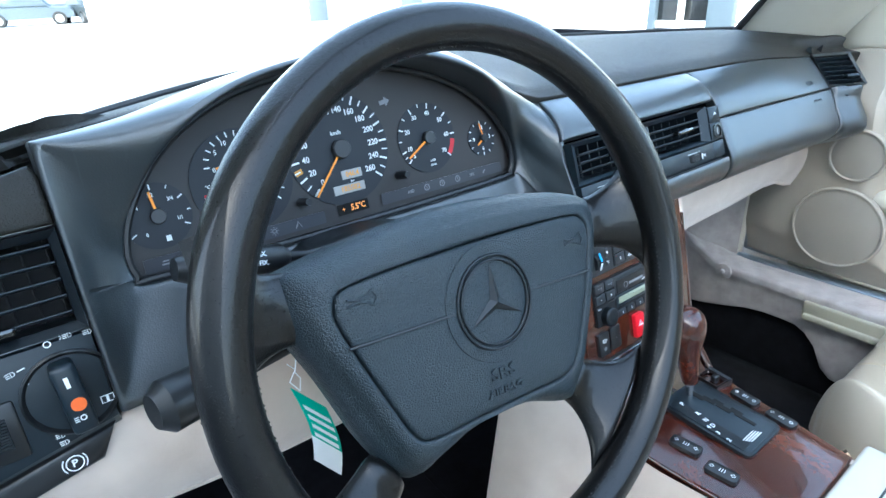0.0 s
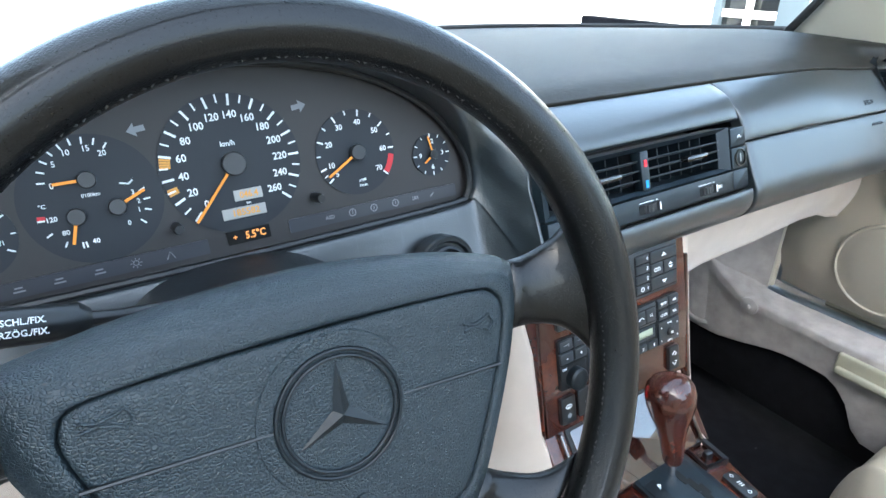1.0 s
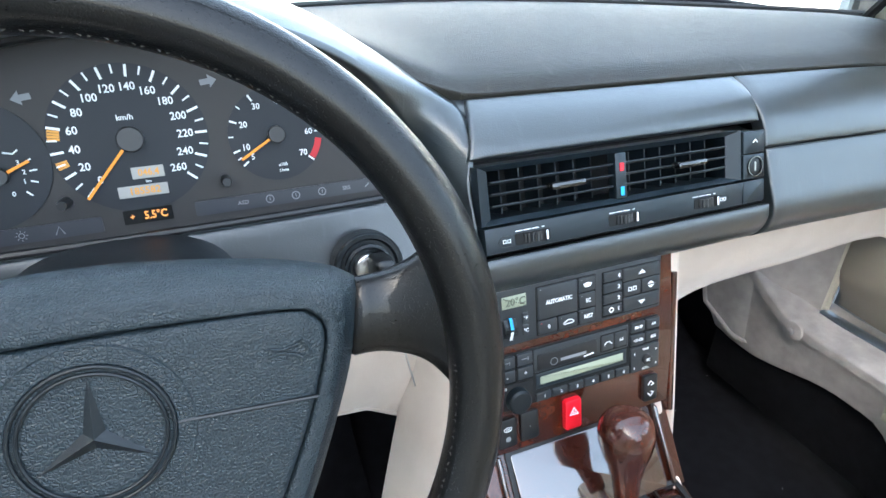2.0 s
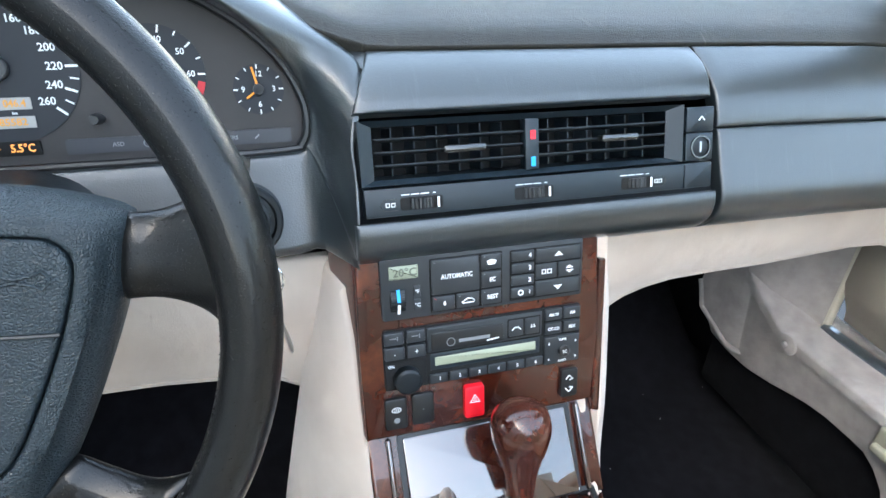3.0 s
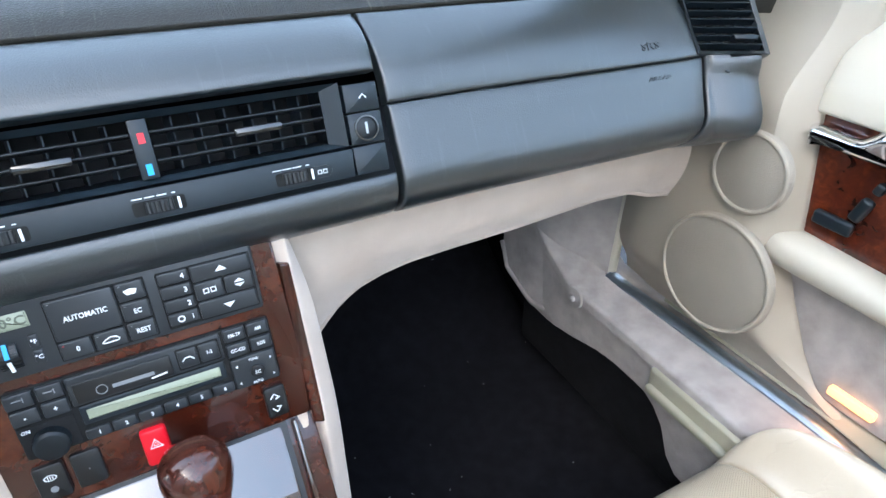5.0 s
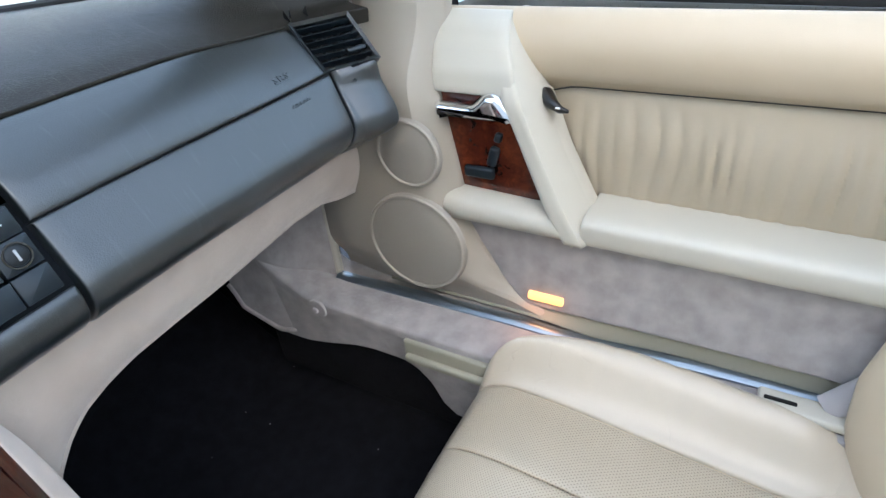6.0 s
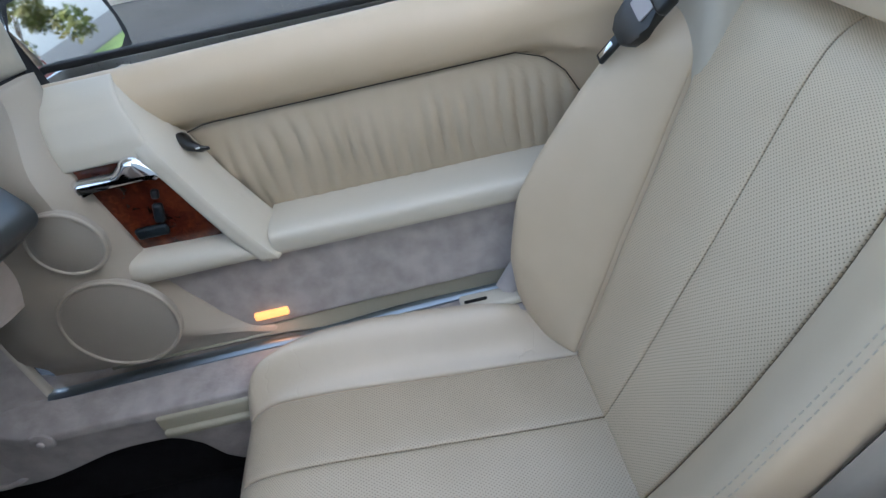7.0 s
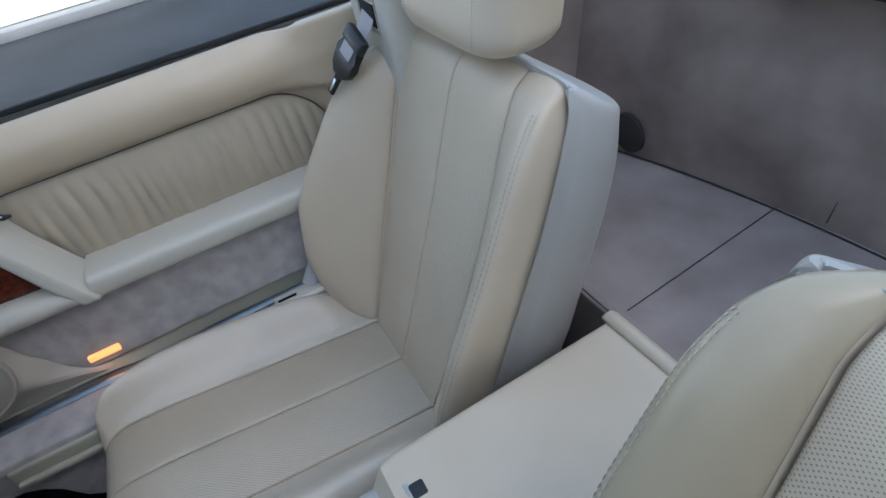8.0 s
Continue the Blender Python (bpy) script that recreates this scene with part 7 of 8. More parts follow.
            row.append(hd.verts.new((0.151 * sq * math.copysign(abs(ca) ** 0.4, ca), -0.935 - 0.030 * t + 0.058 * sq * math.copysign(abs(sa_) ** 0.7, sa_), 0.722 + 0.150 * t)))
        rws.append(row)
    for a, b in zip(rws, rws[1:]):
        for j in range(32):
            hd.faces.new((a[j], a[(j + 1) % 32], b[(j + 1) % 32], b[j]))
    hd.faces.new(rws[0][::-1])
    hd.faces.new(rws[-1])
    head_ob = part("head_restraint", hd, BEIGE, seat, "padded beige leather head restraint")
    for sx in (-1, 1):
        bm = None
        for k in range(22):
            z = 0.735 + 0.12 * k / 22
            bm = tube([(sx * 0.094, -0.8715 - 0.18 * (z - 0.69), z), (sx * 0.094, -0.8715 - 0.18 * (z + 0.003 - 0.69), z + 0.0032)], 0.0007, 5, bm=bm)
        part("stitching", bm, STITCHLIGHT, head_ob)
    return seat


MSEAT = Matrix.Translation((0.455, 0, 0))
passenger = car_seat(MSEAT, "beige leather passenger seat with perforated centre panels", BEIGE)
tower = part("belt_tower", box(0.165, 0.075, 0.27, 0.018, at=(0.224, -0.905, 0.690), seg=4), TRIM, passenger, "beige belt tower beside the head restraint")
part("slot_frame", frame_bm(-0.038, 0.038, -0.027, 0.027, -0.030, 0.030, -0.019, 0.019, 0.020, 0.003), TRIMDARK, tower, "olive-beige framed belt slot", m=basis((0.214, -0.8655, 0.716), Vector((-1, 0, 0)), Z, Y), sharp=20)
part("belt_slot", box(0.058, 0.002, 0.036, at=(0.214, -0.8665, 0.716)), BLACKHOLE, tower, "dark slot")
belt = thing("seat_belt", Matrix.Translation((0.66, -0.85, 0.70)), "grey seat belt with black buckle tongue hanging from the seat", "seat belt")
part("webbing", patch(lambda u, v: Vector((lerp(0.674, 0.650, v) + lerp(-0.020, 0.020, u), lerp(-0.872, -0.822, v) - 0.006 * math.sin(math.pi * v), lerp(0.720, 0.672, v) + 0.010 * u)), (0, 1), (0, 1), 4, 10, 0.0016, 0), BELT, belt, "grey woven webbing", world=True)
mb = look((0.648, -0.815, 0.668), (0.50, -0.30, 0.95)) @ Matrix.Scale(1.22, 4)
bk = thing("belt_tongue", mb, "black plastic belt tongue with chrome tip", "buckle")
flat_pose = Matrix.Rotation(radians(180), 4, "Y") @ Matrix.Rotation(radians(-30), 4, "Z")
part("head", box(0.046, 0.020, 0.013, 0.004, at=(0, 0.026, 0.006), seg=3), SWITCH, bk, "black webbing guide", m=flat_pose)
part("body", plate([(-0.020, 0.020), (0.020, 0.020), (0.021, 0.004), (0.024, -0.008), (0.020, -0.022), (0.010, -0.031), (-0.010, -0.031), (-0.020, -0.022), (-0.024, -0.008), (-0.021, 0.004)][::-1], 0.011, 0.003), SWITCH, bk, m=flat_pose @ at(0, 0, 0.010))
part("webbing_window", plate(rounded(0.025, 0.018, 0.002), 0.002), BELT, bk, "webbing seen through the tongue", m=flat_pose @ at(0, 0.008, 0.0115))
part("tip", box(0.013, 0.036, 0.006, 0.0025, at=(0, 0, 0), seg=3), SWITCH, bk, "black tip", m=flat_pose @ at(0, -0.043, 0.004))
part("tip_blade", box(0.0055, 0.020, 0.002, 0.0008), CHROME, bk, "chrome blade", m=flat_pose @ at(0, -0.047, 0.0072))
OUTER = 0.0
driver = car_seat(Matrix.Translation((-0.318, 0.080, 0.030)), "creased beige leather driver's seat with perforated centre panels", BEIGEDIM, head=False, low=Matrix.Translation((-0.06, -0.04, -0.02)))
part("lower_strap", tube([(0.682, -0.615, 0.256), (0.686, -0.640, 0.285), (0.690, -0.665, 0.320), (0.690, -0.700, 0.36)], [0.016, 0.018, 0.017, 0.014], 12, flat=0.35), BELT, belt, "grey woven strap at the anchor", world=True)

# ---- footwells, sills, tunnel ----
solo("floor", box(1.62, 2.1, 0.04, 0.0, at=(0, -0.25, -0.07)), MAT, "black carpeted car floor", "floor", kind="structure", base=(0, -0.25, -0.09))


def mat_sheet(sx):
    def f(u, v):
        y = lerp(-0.40, 0.80, v)
        x = lerp(0.145, 0.700, u) * sx
        z = -0.045 + 0.30 * ease(0.30, 0.85, y) + 0.006 * noise.noise(Vector((x * 9, y * 9, 3)))
        return Vector((x, y, z))
    return f


for sx in (-1, 1):
    solo("floor_mat", patch(mat_sheet(sx), (0, 1), (0, 1), 24, 40, 0.01, 0.004, flip=sx < 0), MAT, "thick black pile floor mat", "floor mat", group="floor mats", base=(0.4 * sx, 0.2, -0.05))
rnd = random.Random(12)
lint = None
for k in range(24):
    p = mat_sheet(1)(rnd.uniform(0.05, 0.95), rnd.uniform(0.1, 0.85)) + Vector((0, 0, 0.003))
    a = rnd.uniform(0, 6.28)
    s = rnd.uniform(0.0012, 0.0035)
    lint = tube([p, p + Vector((math.cos(a) * s, math.sin(a) * s, 0.0004))], 0.00032, 4, bm=lint)
solo("lint", lint, PAPER, "pale specks of lint on the black mat", "lint", kind="stuff", base=(0.4, 0.2, -0.04))
solo("bulkhead", box(1.62, 0.04, 0.75, 0.0, at=(0, 0.82, 0.28)), MAT, "black carpeted bulkhead", "wall", kind="structure", base=(0, 0.82, -0.1))
for sx in (1, -1):
    solo("footwell_side", box(0.03, 0.62, 0.86, 0.004, at=(0.755 * sx, 0.52, 0.30)), MAT, "black carpeted side of the footwell", "wall", kind="structure", base=(0.755 * sx, 0.52, -0.1))
solo("under_dash", box(1.40, 0.30, 0.02, 0.004, at=(0, 0.30, 0.50)), RUBBER, "dark underside of the dash", "panel", kind="structure", base=(0, 0.30, 0.49))


def sill_low(y):
    """Lower rim of the grey sill trim."""
    return float(np.interp(y, [-0.45, -0.10, -0.085, -0.06, -0.02, 0.05, 0.09, 0.15, 0.205, 0.26, 0.31, 0.34, 0.36, 0.45], [0.03, 0.055, 0.08, 0.132, 0.153, 0.153, 0.146, 0.128, 0.115, 0.114, 0.122, 0.158, 0.22, 0.40]))


for sx in (1, -1):
    sill = thing("door_sill", Matrix.Translation((0.65 * sx, -0.2, 0.0)), "velour-covered door sill with metal edge", "sill", group="door sills")

    def sill_side(u, v, sx=sx):
        y = lerp(0.335, -1.0, u)
        top = 0.240 + 0.10 * ease(0.14, 0.34, y)
        z = lerp(top, sill_low(y), v)
        return Vector((sx * (0.612 + 0.010 * v + 0.036 * ease(-0.20, -0.34, y)), y, z))

    def sill_top(u, v, sx=sx):
        y = lerp(0.335, -1.0, u)
        return Vector((sx * lerp(0.608 + 0.036 * ease(-0.20, -0.34, y), 0.738, v), y, 0.240 + 0.10 * ease(0.14, 0.34, y) + 0.002 * math.sin(math.pi * v) - 0.012 * ease(-0.20, -0.34, y)))

    part("side_trim", patch(sill_side, (0, 1), (0, 1), 60, 10, 0.012, 0.004, flip=sx > 0), CARPET, sill, "grey velour side", world=True)
    part("top_trim", patch(sill_top, (0, 1), (0, 1), 24, 8, 0.02, 0.006, flip=sx < 0), CARPET, sill, "grey velour top", world=True)
    def strip(u, v, sx=sx):
        y = lerp(0.15, -0.98, u)
        x0 = float(np.interp(y, [-0.98, -0.445, -0.25, 0.15], [0.720, 0.705, 0.685, 0.676]))
        x1 = float(np.interp(y, [-0.98, -0.464, -0.26, 0.15], [0.742, 0.732, 0.708, 0.697]))
        return Vector((sx * lerp(x0, x1, v), y, 0.2450 + 0.0035 * ease(0.0, 0.35, v) - 0.0015 * ease(0.55, 0.7, v) + 0.10 * ease(0.14, 0.34, y) - 0.010 * ease(-0.20, -0.34, y)))

    part("metal_edge", patch(strip, (0, 1), (0, 1), 30, 12, 0.004, 0.0015, flip=sx < 0), ALU, sill, "ribbed bright metal edge", world=True)
    part("core", box(0.10, 1.36, 0.21, 0.01, at=(0.69 * sx, -0.36, 0.10)), MAT, sill, world=True)
    if sx > 0:
        part("trim_button", lathe([(0.019, -0.002), (0.018, 0.002), (0.012, 0.004), (0.006, 0.0045), (0.0055, 0.008), (0.003, 0.0095)], 28), CARPET, sill, "velour-covered button", m=WORLD[sill.name].inverted() @ basis((0.607, 0.142, 0.228), Vector((0, -1, 0)), Z, Vector((-1, 0, 0))))
        part("cable_cover", box(0.022, 0.20, 0.040, 0.005, at=(0.613, -0.135, 0.205), seg=3), TRIMDARK, sill, "olive-beige plastic cover", world=True)
        part("cable_cover", box(0.030, 0.20, 0.014, 0.004, at=(0.608, -0.140, 0.192), seg=3), TRIMDARK, sill, "olive-beige plastic rim", world=True)
        part("belt_anchor", box(0.036, 0.12, 0.014, 0.005, at=(0.674, -0.600, 0.250), seg=3), TRIM, sill, "beige belt anchor cover", world=True)
        part("anchor_slot", box(0.006, 0.038, 0.004, 0.0015, at=(0.672, -0.566, 0.2575)), BLACKHOLE, sill, "dark slot", world=True)


def kick(u, v):
    """Velour-covered side of the footwell ahead of the door."""
    y = lerp(0.150, 0.350, u)
    z = lerp(0.50, float(np.interp(y, [0.15, 0.255, 0.332, 0.346], [0.12, 0.137, 0.176, 0.225])), v)
    return Vector((0.685 - 0.065 * ease(0.0, 0.55, u) - 0.02 * u, y, z))


for sx in (1, -1):
    kk = solo("kick_panel", patch(lambda u, v, sx=sx: Vector((sx * kick(u, v).x, kick(u, v).y, kick(u, v).z)), (0, 1), (0, 1), 16, 10, 0.012, 0.006, flip=sx < 0), CARPET, "grey velour kick panel in the footwell", "trim panel", group="kick panels", base=(0.66 * sx, 0.3, 0.1))
    part("hem", tube([Vector((sx * kick(i / 20, 1.0).x, kick(i / 20, 1.0).y, kick(i / 20, 1.0).z)) for i in range(21)], 0.005, 8), CARPET, kk, "turned velour hem", world=True)
bm = box(0.018, 0.022, 0.30, 0.006, at=(0.694, 0.158, 0.39), seg=3)
solo("door_seal", bm, TRIM, "beige door aperture seal", "seal", base=(0.69, 0.158, 0.24))

# ---- pillars and windscreen; the roof is folded away ----


def pillar(sx):
    def f(u, v):
        base, top = Vector((0.705, 0.125, 0.70)), Vector((0.575, -0.22, 1.13))
        c = base.lerp(top, v)
        a = lerp(0, 1, u)
        k = 0.060 if sx > 0 else 0.0
        pts = [(c.x - 0.005 - 1.3 * k, c.y + 0.115 - 0.03 * v, c.z + 0.0), (c.x - 0.045 - 0.6 * k, c.y + 0.07, c.z), (c.x - 0.050 - 0.15 * k, c.y + 0.01, c.z), (c.x - 0.035, c.y - 0.030, c.z), (c.x + 0.02, c.y - 0.050, c.z), (c.x + 0.07, c.y - 0.050, c.z)]
        p = curve(pts, a)
        return Vector((sx * (p.x + (0.03 if sx < 0 else 0.0)), p.y, p.z))
    return f


for sx in (1, -1):
    solo("windscreen_pillar", patch(pillar(sx), (0, 1), (0, 1), 18, 12, 0.012, 0.006, flip=sx < 0), TRIM, "beige trimmed windscreen pillar", "pillar", group="pillars", base=(0.7 * sx, 0.1, 0.7))


def sail(u, v):
    """Trim piece at the foot of the side window."""
    y = lerp(0.075, -0.060, u) - 0.03 * v
    z = lerp(0.712, 0.86, v)
    return Vector((lerp(0.735, 0.800, u) - 0.035 * math.sin(math.pi * u) - 0.03 * v, y, z))


solo("mirror_trim", patch(sail, (0, 1), (0, 1), 12, 10, 0.02, 0.010, flip=False), TRIM, "beige trim at the foot of the side window", "trim panel", base=(0.76, -0.01, 0.71))


def screen(u, v):
    x = lerp(-0.70, 0.70, u) * lerp(1.0, 0.86, v)
    y0 = glass_y(lerp(-0.70, 0.70, u))
    return Vector((x, lerp(y0 + 0.01, -0.10 - 0.25 * (2 * u - 1) ** 2, v), lerp(0.745, 1.13, v) + 0.02 * math.sin(math.pi * u) * v))


ws = thing("windscreen", Matrix.Translation((0, 0.5, 0.75)), "clear curved glass windscreen of the car in black rubber seals", "windscreen")
pane_ob = part("glass_pane", patch(screen, (0, 1), (0, 1), 20, 10, 0.005, 0), GLASS, ws, "clear curved glass", world=True)
pane_ob.visible_shadow = False
part("lower_seal", tube([screen(i / 30, 0.0) + Vector((0, -0.004, 0.006)) for i in range(31)], 0.009, 10), RUBBER, ws, "black rubber seal at the foot of the glass", world=True)
part("side_seal", tube([pillar(1)(0.0, k / 12) + Vector((-0.006, 0.004, 0)) for k in range(13)], 0.007, 8), RUBBER, ws, "black rubber seal along the pillar", world=True)


solo("windscreen_header", tube([screen(i / 24, 1.0) + Vector((0, -0.01, 0.0)) for i in range(25)], 0.022, 12, flat=0.7), TRIM, "beige trimmed top rail of the windscreen", "rail", base=(0, -0.1, 1.13))

# ---- rear deck ----
REAR_Z = 0.25
rdk = thing("rear_deck", Matrix.Translation((0, -1.2, 0.2)), "mauve-grey velour rear deck", "rear deck", kind="structure")
part("deck_top", patch(lambda u, v: Vector((lerp(-0.76, 0.76, u), lerp(-1.02, -1.46, v), REAR_Z + 0.02 * v)), (0, 1), (0, 1), 20, 12, 0.03, 0.006, flip=True), REARVELOUR, rdk, world=True)
for pts in ([(0.285, -1.435, 0.2705), (0.262, -1.05, 0.2535)], [(-0.285, -1.435, 0.2705), (-0.262, -1.05, 0.2535)]):
    part("deck_seam", tube(pts, 0.0010, 6), REARDARK, rdk, "dark seam", world=True)
part("deck_front", box(1.5, 0.02, 0.34, 0.004, at=(0, -1.035, 0.085)), REARVELOUR, rdk, world=True)
part("deck_joint", tube([(lerp(-0.78, 0.78, k / 30), -1.433 + 0.21 * lerp(-0.78, 0.78, k / 30) ** 2, REAR_Z + 0.0205) for k in range(31)], 0.0022, 6), REARDARK, rdk, "dark joint at the foot of the wall", world=True)
# wall and sides carry their shade in the velour's colour
rwl = solo("rear_wall", patch(lambda u, v: Vector((lerp(-0.80, 0.80, u), -1.437 - 0.06 * v + 0.21 * lerp(-0.80, 0.80, u) ** 2, lerp(0.24, 0.675, v))), (0, 1), (0, 1), 20, 12, 0.03, 0.004, flip=True), REARSHADE, "brown-grey velour rear wall, toned darker for its shade", "wall", kind="structure", base=(0, -1.45, 0.24))
part("wall_seam", tube([(0.197, -1.4335, 0.28), (0.188, -1.4555, 0.40), (0.170, -1.485, 0.57)], 0.0013, 6), REARDARK, rwl, "dark seam", world=True)
solo("rear_speaker", disc(0.045, 0.01, n=32, r=0.004), REARDARK, "dark round opening in the rear side", "loudspeaker", base=(0, 0, 0)).matrix_basis = basis((0.606, -1.352, 0.322), Vector((-1, 0, 0)), Z, Vector((0, 1, 0)))
for sx in (1, -1):
    solo("rear_side", patch(lambda u, v, sx=sx: Vector((sx * (0.80 - 0.06 * u), lerp(-1.02, -1.50, u), lerp(0.2, 0.68, v))), (0, 1), (0, 1), 10, 10, 0.03, 0.004, flip=sx < 0), REARSHADE, "brown-grey velour rear side trim, toned darker for its shade", "wall", kind="structure", base=(0.78 * sx, -1.25, 0.2))
# the forward overhang is added to keep sky light off the rear wall
solo("rear_shelf", box(1.6, 0.54, 0.03, 0.01, at=(0, -1.65, 0.684)), RUBBER, "black rubber-edged parcel shelf", "shelf", base=(0, -1.65, 0.669))
# ---- outside ----
gm = bmesh.new()
bmesh.ops.create_grid(gm, x_segments=40, y_segments=40, size=400)
solo("ground", gm, ASPHALT, "grey asphalt yard", "ground", kind="structure", base=(0, 0, 0)).matrix_basis = Matrix.Translation((0, 0, -0.27))


solo("yard_paving", box(80.0, 60.0, 0.03, 0.0, at=(12.0, 35.0, -0.262)), CONCRETE, "pale sunlit concrete yard in front of the car", "pavement", kind="structure", base=(12, 35, -0.27))


def bonnet(u, v):
    x = lerp(-0.78, 0.78, u)
    y = lerp(glass_y(x * 0.85) + 0.03, 1.75 - 0.25 * (2 * u - 1) ** 2, v)
    return Vector((x, y, 0.725 - 0.10 * v - 0.10 * v ** 3 - 0.05 * abs(2 * u - 1) ** 3))


solo("bonnet", patch(bonnet, (0, 1), (0, 1), 20, 20, 0.02, 0.01, flip=False), PAINT, "pale silver painted car bonnet", "bonnet", base=(0, 1.1, 0.6))

# ---- unseen walls added on the driver's side to cut the light ----
for y0, y1 in ((0.60, 0.16), (-0.30, -1.55)):
    solo("unseen_side_wall", patch(lambda u, v: Vector((-0.80 - 0.03 * v, lerp(y0, y1, u), lerp(-0.06, 0.685, v))), (0, 1), (0, 1), 8, 8, 0.05, 0.01, flip=True), TRIM, "plain unseen beige wall added to cut light from the driver's side", "wall", kind="structure", base=(-0.8, y0, -0.06))
# ---- yard and buildings outside ----
BO = Vector((10.72, 22.66, -0.27))
BX = Vector((0.937, -0.349, 0))
MB = basis(BO, BX, Vector((0.349, 0.937, 0)), Z)
hall = thing("garage_building", MB, "pale garage building with roller doors and dark columns", "building")
part("wall", box(44, 0.4, 7.0, 0.0, at=(14, 0.35, 3.5)), HALLWALL, hall, "pale ribbed metal wall")
part("roof", box(45, 8, 0.3, 0.05, at=(14, 4.0, 7.1)), COLUMN, hall)
for x0, x1 in ((-7.5, -0.2), (0.9, 3.0), (5.0, 14.0), (16.6, 19.2), (20.3, 33.0)):
    d = part("roller_door", box(x1 - x0, 0.12, 4.2, 0.01, at=((x0 + x1) / 2, 0.12, 2.1)), DOORWHITE, hall, "white roller door")
    for k in range(9):
        part("door_slat", box(x1 - x0, 0.03, 0.40, 0.012, at=((x0 + x1) / 2, 0.055, 0.26 + 0.46 * k), seg=1), DOORWHITE, d)
for x, w in ((0.3, 0.7), (4.2, 0.9), (14.9, 0.22), (15.4, 0.18), (18.9, 1.5)):
    part("column", box(w, 0.3, 4.6, 0.02, at=(x, -0.05, 2.3)), COLUMN if w > 0.3 else DOORWHITE, hall, "steel column")
part("window", box(1.2, 0.08, 2.4, 0.01, at=(16.0, 0.1, 1.4)), COLUMN, hall, "dark glazed side door")
for k in range(3):
    part("window_bar", box(1.25, 0.1, 0.12, 0.01, at=(16.0, 0.06, 0.5 + 0.8 * k)), DOORWHITE, hall)

# unseen hall, added to block the sun from the car but not the yard
west = thing("unseen_shade_hall", Matrix.Translation((-9.0, -15.0, -0.27)), "tall pale hall out of view, added to shade the parked roadster", "building")
part("wall", box(0.4, 31.0, 11.0, 0.02, at=(-0.2, 0.2, 5.5)), HALLWALL, west)
for k in range(17):
    part("wall_panel", box(0.06, 30.8, 0.60, 0.015, at=(0.02, 0.2, 0.33 + 0.635 * k), seg=1), HALLWALL, west, "pale horizontal wall panel")
part("roof_edge", box(6.0, 31.6, 0.25, 0.03, at=(-2.7, 0.2, 11.1)), COLUMN, west, "dark steel roof edge")

near = thing("side_building", Matrix.Translation((6.75, 3.0, -0.27)), "long white panelled wall beside the yard", "building")
part("wall", box(0.3, 9.0, 3.2, 0.02, at=(0.15, 0.6, 1.6)), HALLWALL, near)
for k in range(6):
    part("wall_panel", box(0.05, 8.9, 0.5, 0.012, at=(-0.02, 0.6, 0.32 + 0.53 * k), seg=1), DOORWHITE, near, "white horizontal panel")
for y0, y1, mat in ((4.31, 4.42, COLUMN), (3.27, 3.60, COLUMN)):
    part("column", box(0.16, y1 - y0, 3.2, 0.01, at=(-0.06, (y0 + y1) / 2 - 3.0, 1.6)), mat, near, "dark steel column")
part("window", box(0.04, 0.74, 2.9, 0.005, at=(-0.055, 0.955, 1.5)), GLOSS, near, "dark glazed bay between the columns")
part("down_pipe", tube([(-0.16, 0.93, 0.0), (-0.16, 0.93, 3.2)], 0.045, 12), DOORWHITE, near, "white down pipe")
for k in range(4):
    part("window_bar", box(0.05, 0.74, 0.09, 0.005, at=(-0.075, 0.955, 0.55 + 0.62 * k)), DOORWHITE, near, "pale window bar")
solo("kerb", box(0.16, 12.0, 0.10, 0.02, at=(6.45, 3.0, -0.23)), CONCRETE, "pale concrete kerb at the wall", "kerb", base=(6.45, 3.0, -0.28))
solo("pavement", box(0.30, 12.0, 0.06, 0.01, at=(6.67, 3.0, -0.24)), CONCRETE, "pale concrete strip at the wall", "pavement", kind="structure", base=(6.67, 3.0, -0.27))


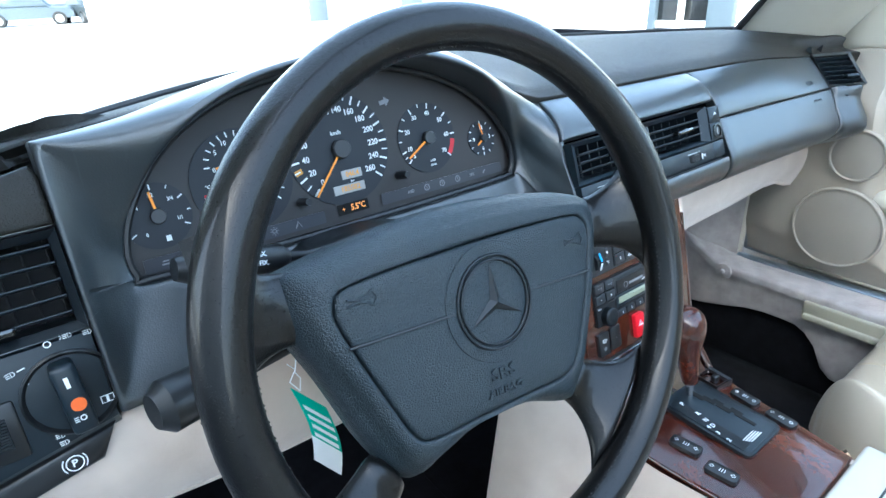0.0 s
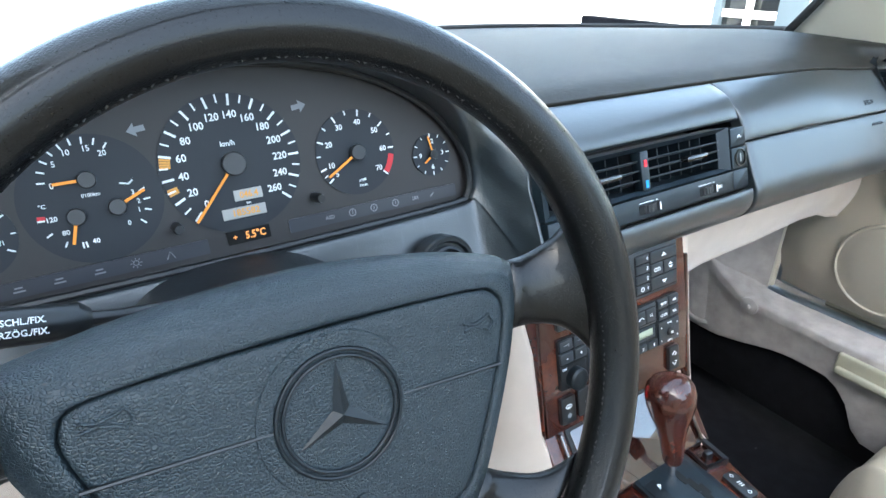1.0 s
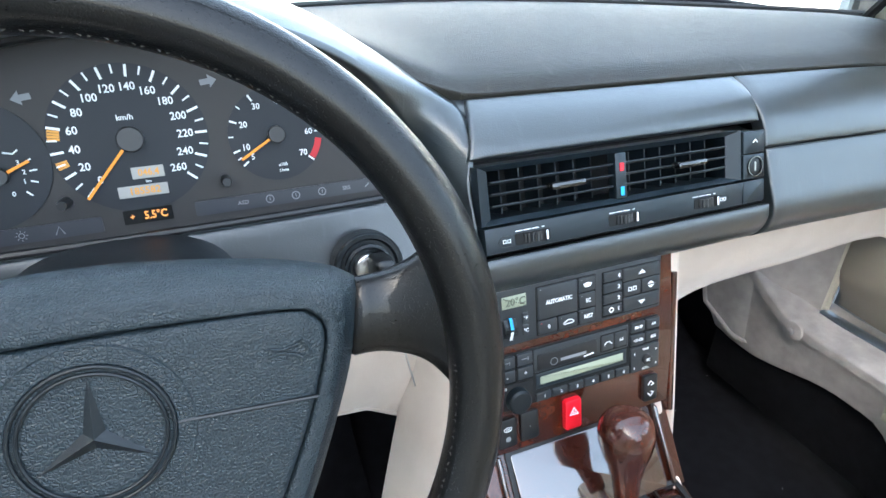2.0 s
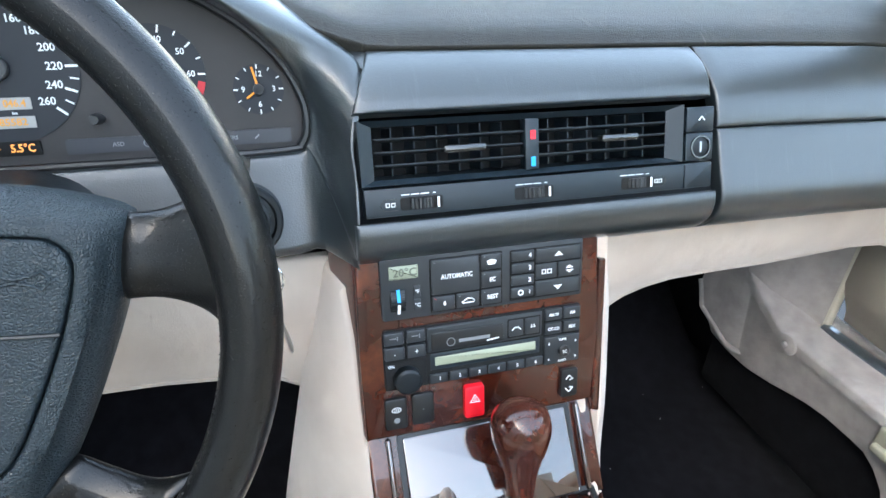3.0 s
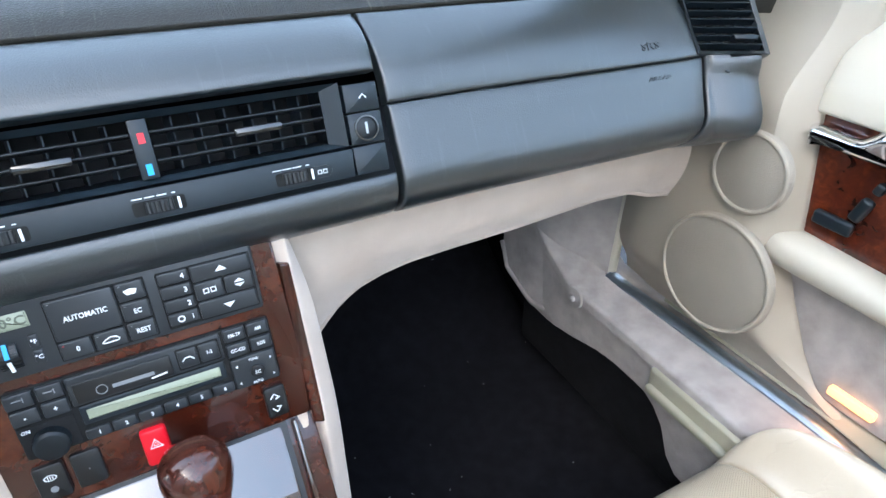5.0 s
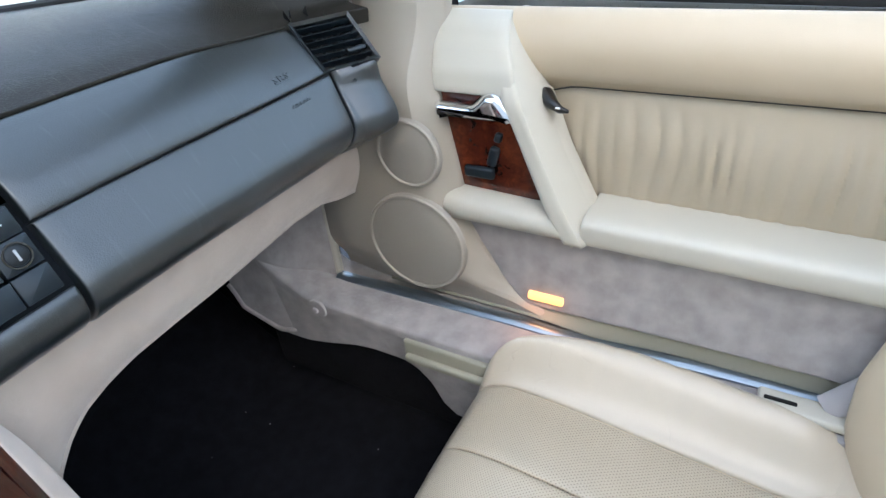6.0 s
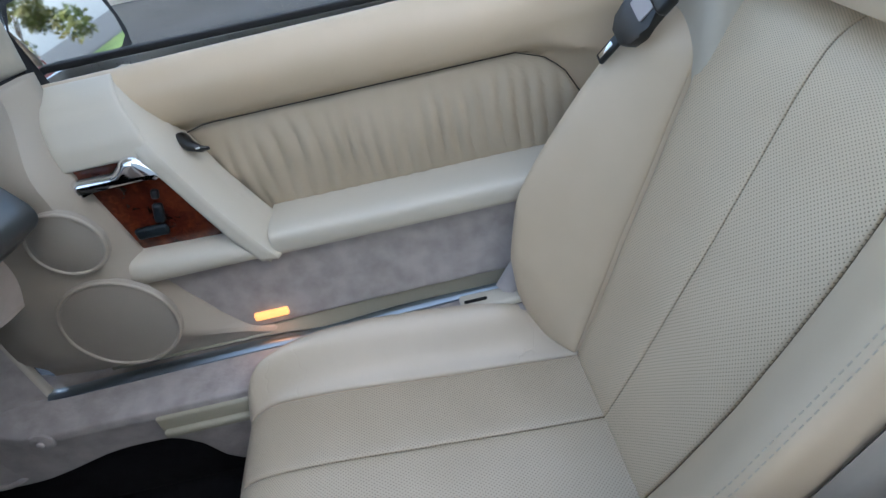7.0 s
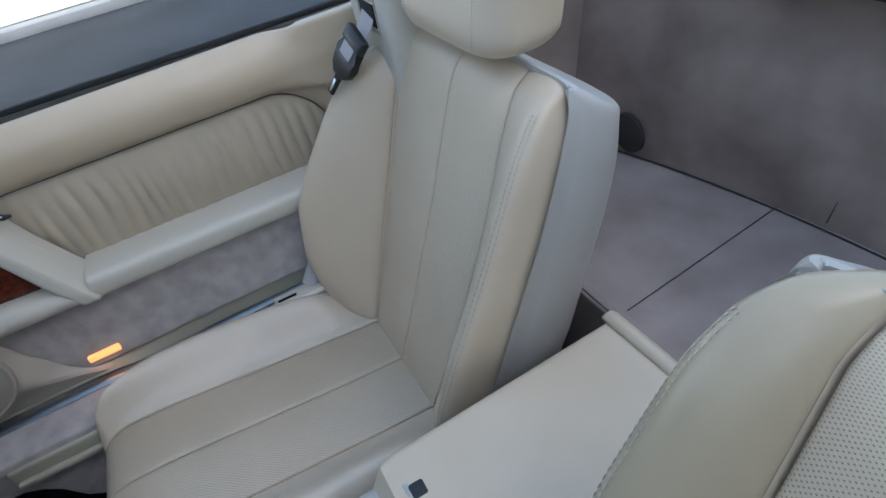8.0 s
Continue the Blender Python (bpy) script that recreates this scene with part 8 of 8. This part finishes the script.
def parked_car(m, paint, label):
    car = thing("parked_car", m, label, "car", group="parked cars")
    prof = [(-2.1, 0.35), (-2.12, 0.70), (-1.95, 0.86), (-1.2, 0.92), (1.1, 0.95), (1.9, 0.88), (2.08, 0.72), (2.05, 0.35)]

    def hull(pts, half, tuck):
        bm = bmesh.new()
        rws = []
        for k in range(9):
            s = -1 + k / 4
            w = half * math.copysign(abs(s) ** 0.6, s)
            rws.append([bm.verts.new((w, y * (1 - 0.05 * abs(s) ** 3), z - tuck * abs(s) ** 4 * (z > 0.5))) for y, z in pts])
        for a, b in zip(rws, rws[1:]):
            for i in range(len(pts)):
                j = (i + 1) % len(pts)
                bm.faces.new((a[i], a[j], b[j], b[i]))
        bm.faces.new(rws[0][::-1])
        bm.faces.new(rws[-1])
        return bm

    part("body", hull(prof, 0.86, 0.06), paint, car)
    part("cabin", hull([(-1.15, 0.90), (-0.75, 1.32), (-0.2, 1.42), (0.55, 1.40), (1.1, 1.22), (1.55, 0.92)], 0.72, 0.10), paint, car)
    part("side_glass", hull([(-0.98, 0.96), (-0.66, 1.28), (0.5, 1.33), (1.2, 0.98)], 0.765, 0.0), COLUMN, car, "dark side glass")
    for x, y in ((-0.8, -1.3), (0.8, -1.3), (-0.8, 1.35), (0.8, 1.35)):
        wl = part("wheel", lathe([(0.31, -0.1), (0.33, -0.07), (0.33, 0.07), (0.31, 0.1)], 24), RUBBER, car, "black tyre", m=Matrix.Translation((x, y, 0.33)) @ Matrix.Rotation(radians(90), 4, "Y"))
        part("rim", lathe([(0.21, -0.105), (0.2, 0.105)], 20), STEEL, wl)
    return car


parked_car(Matrix.Translation((8.2, -11.2, -0.27)) @ Matrix.Rotation(radians(70), 4, "Z"), REDPAINT, "dark red parked car at the edge of the lawn")
for x, y, r, p in ((-1.0, 41.0, 80, COLUMN), (2.6, 38.6, 84, COLUMN), (5.4, 38.4, 10, DASH), (8.2, 38.0, 80, REDPAINT), (11.5, 37.5, 12, COLUMN), (-6.0, 42.0, 85, COLUMN)):
    parked_car(Matrix.Translation((x, y, -0.27)) @ Matrix.Rotation(radians(r), 4, "Z"), p, "parked car far across the sunlit yard")
gm = bmesh.new()
bmesh.ops.create_grid(gm, x_segments=30, y_segments=30, size=7)
for v in gm.verts:
    v.co.z = 0.06 * noise.noise(v.co * 0.5) + 0.05
tagged(solo("lawn", gm, GRASS, "bright green lawn beside the yard", "lawn", kind="stuff"), kind="stuff").matrix_basis = Matrix.Translation((18.0, -12.5, -0.27))


def leaves(n, size, spread, seed):
    rnd = random.Random(seed)
    vs, fs = [], []
    blobs = [(Vector((rnd.uniform(-1, 1) * spread[0], rnd.uniform(-1, 1) * spread[1], rnd.uniform(0.25, 1) * spread[2])), rnd.uniform(0.5, 1.0)) for _ in range(14)]
    for _ in range(n):
        c, r = rnd.choice(blobs)
        d = Vector((rnd.gauss(0, 1), rnd.gauss(0, 1), rnd.gauss(0, 1))).normalized()
        p = c + d * r * rnd.uniform(0.6, 1.05)
        a = Vector((rnd.gauss(0, 1), rnd.gauss(0, 1), rnd.gauss(0, 1))).normalized()
        b = a.cross(d).normalized()
        k = len(vs)
        s = size * rnd.uniform(0.6, 1.3)
        vs += [p - a * s, p + b * s * 0.5, p + a * s, p - b * s * 0.5]
        fs.append((k, k + 1, k + 2, k + 3))
    me = bpy.data.meshes.new("leaves")
    me.from_pydata([tuple(v) for v in vs], [], fs)
    return me


for x, y, sd, sp in ((12.0, -20.5, 3, (2.5, 2.0, 4.0)), (19.5, -22.0, 5, (3.0, 2.0, 4.5)), (25.5, -17.5, 8, (2.0, 2.5, 3.5))):
    tree = thing("tree", Matrix.Translation((x, y, -0.27)), "sunlit broad-leaved tree behind the lawn", "tree", group="trees")
    trunk = tube([(0, 0, 0), (0.08, 0.03, 1.2), (0.02, 0.1, 2.4)], [0.18, 0.14, 0.09], 10)
    for k in range(5):
        trunk = tube([(0.03, 0.05, 1.4 + 0.2 * k), (math.cos(k * 1.3) * 0.9, math.sin(k * 1.3) * 0.9, 2.4 + 0.25 * k)], [0.07, 0.03], 7, bm=trunk)
    part("trunk", trunk, BARK, tree)
    crown = new("crown", leaves(3500, 0.16, sp, sd))
    crown.data.materials.append(LEAF)
    crown.parent = tree
    crown["kind"] = "stuff"
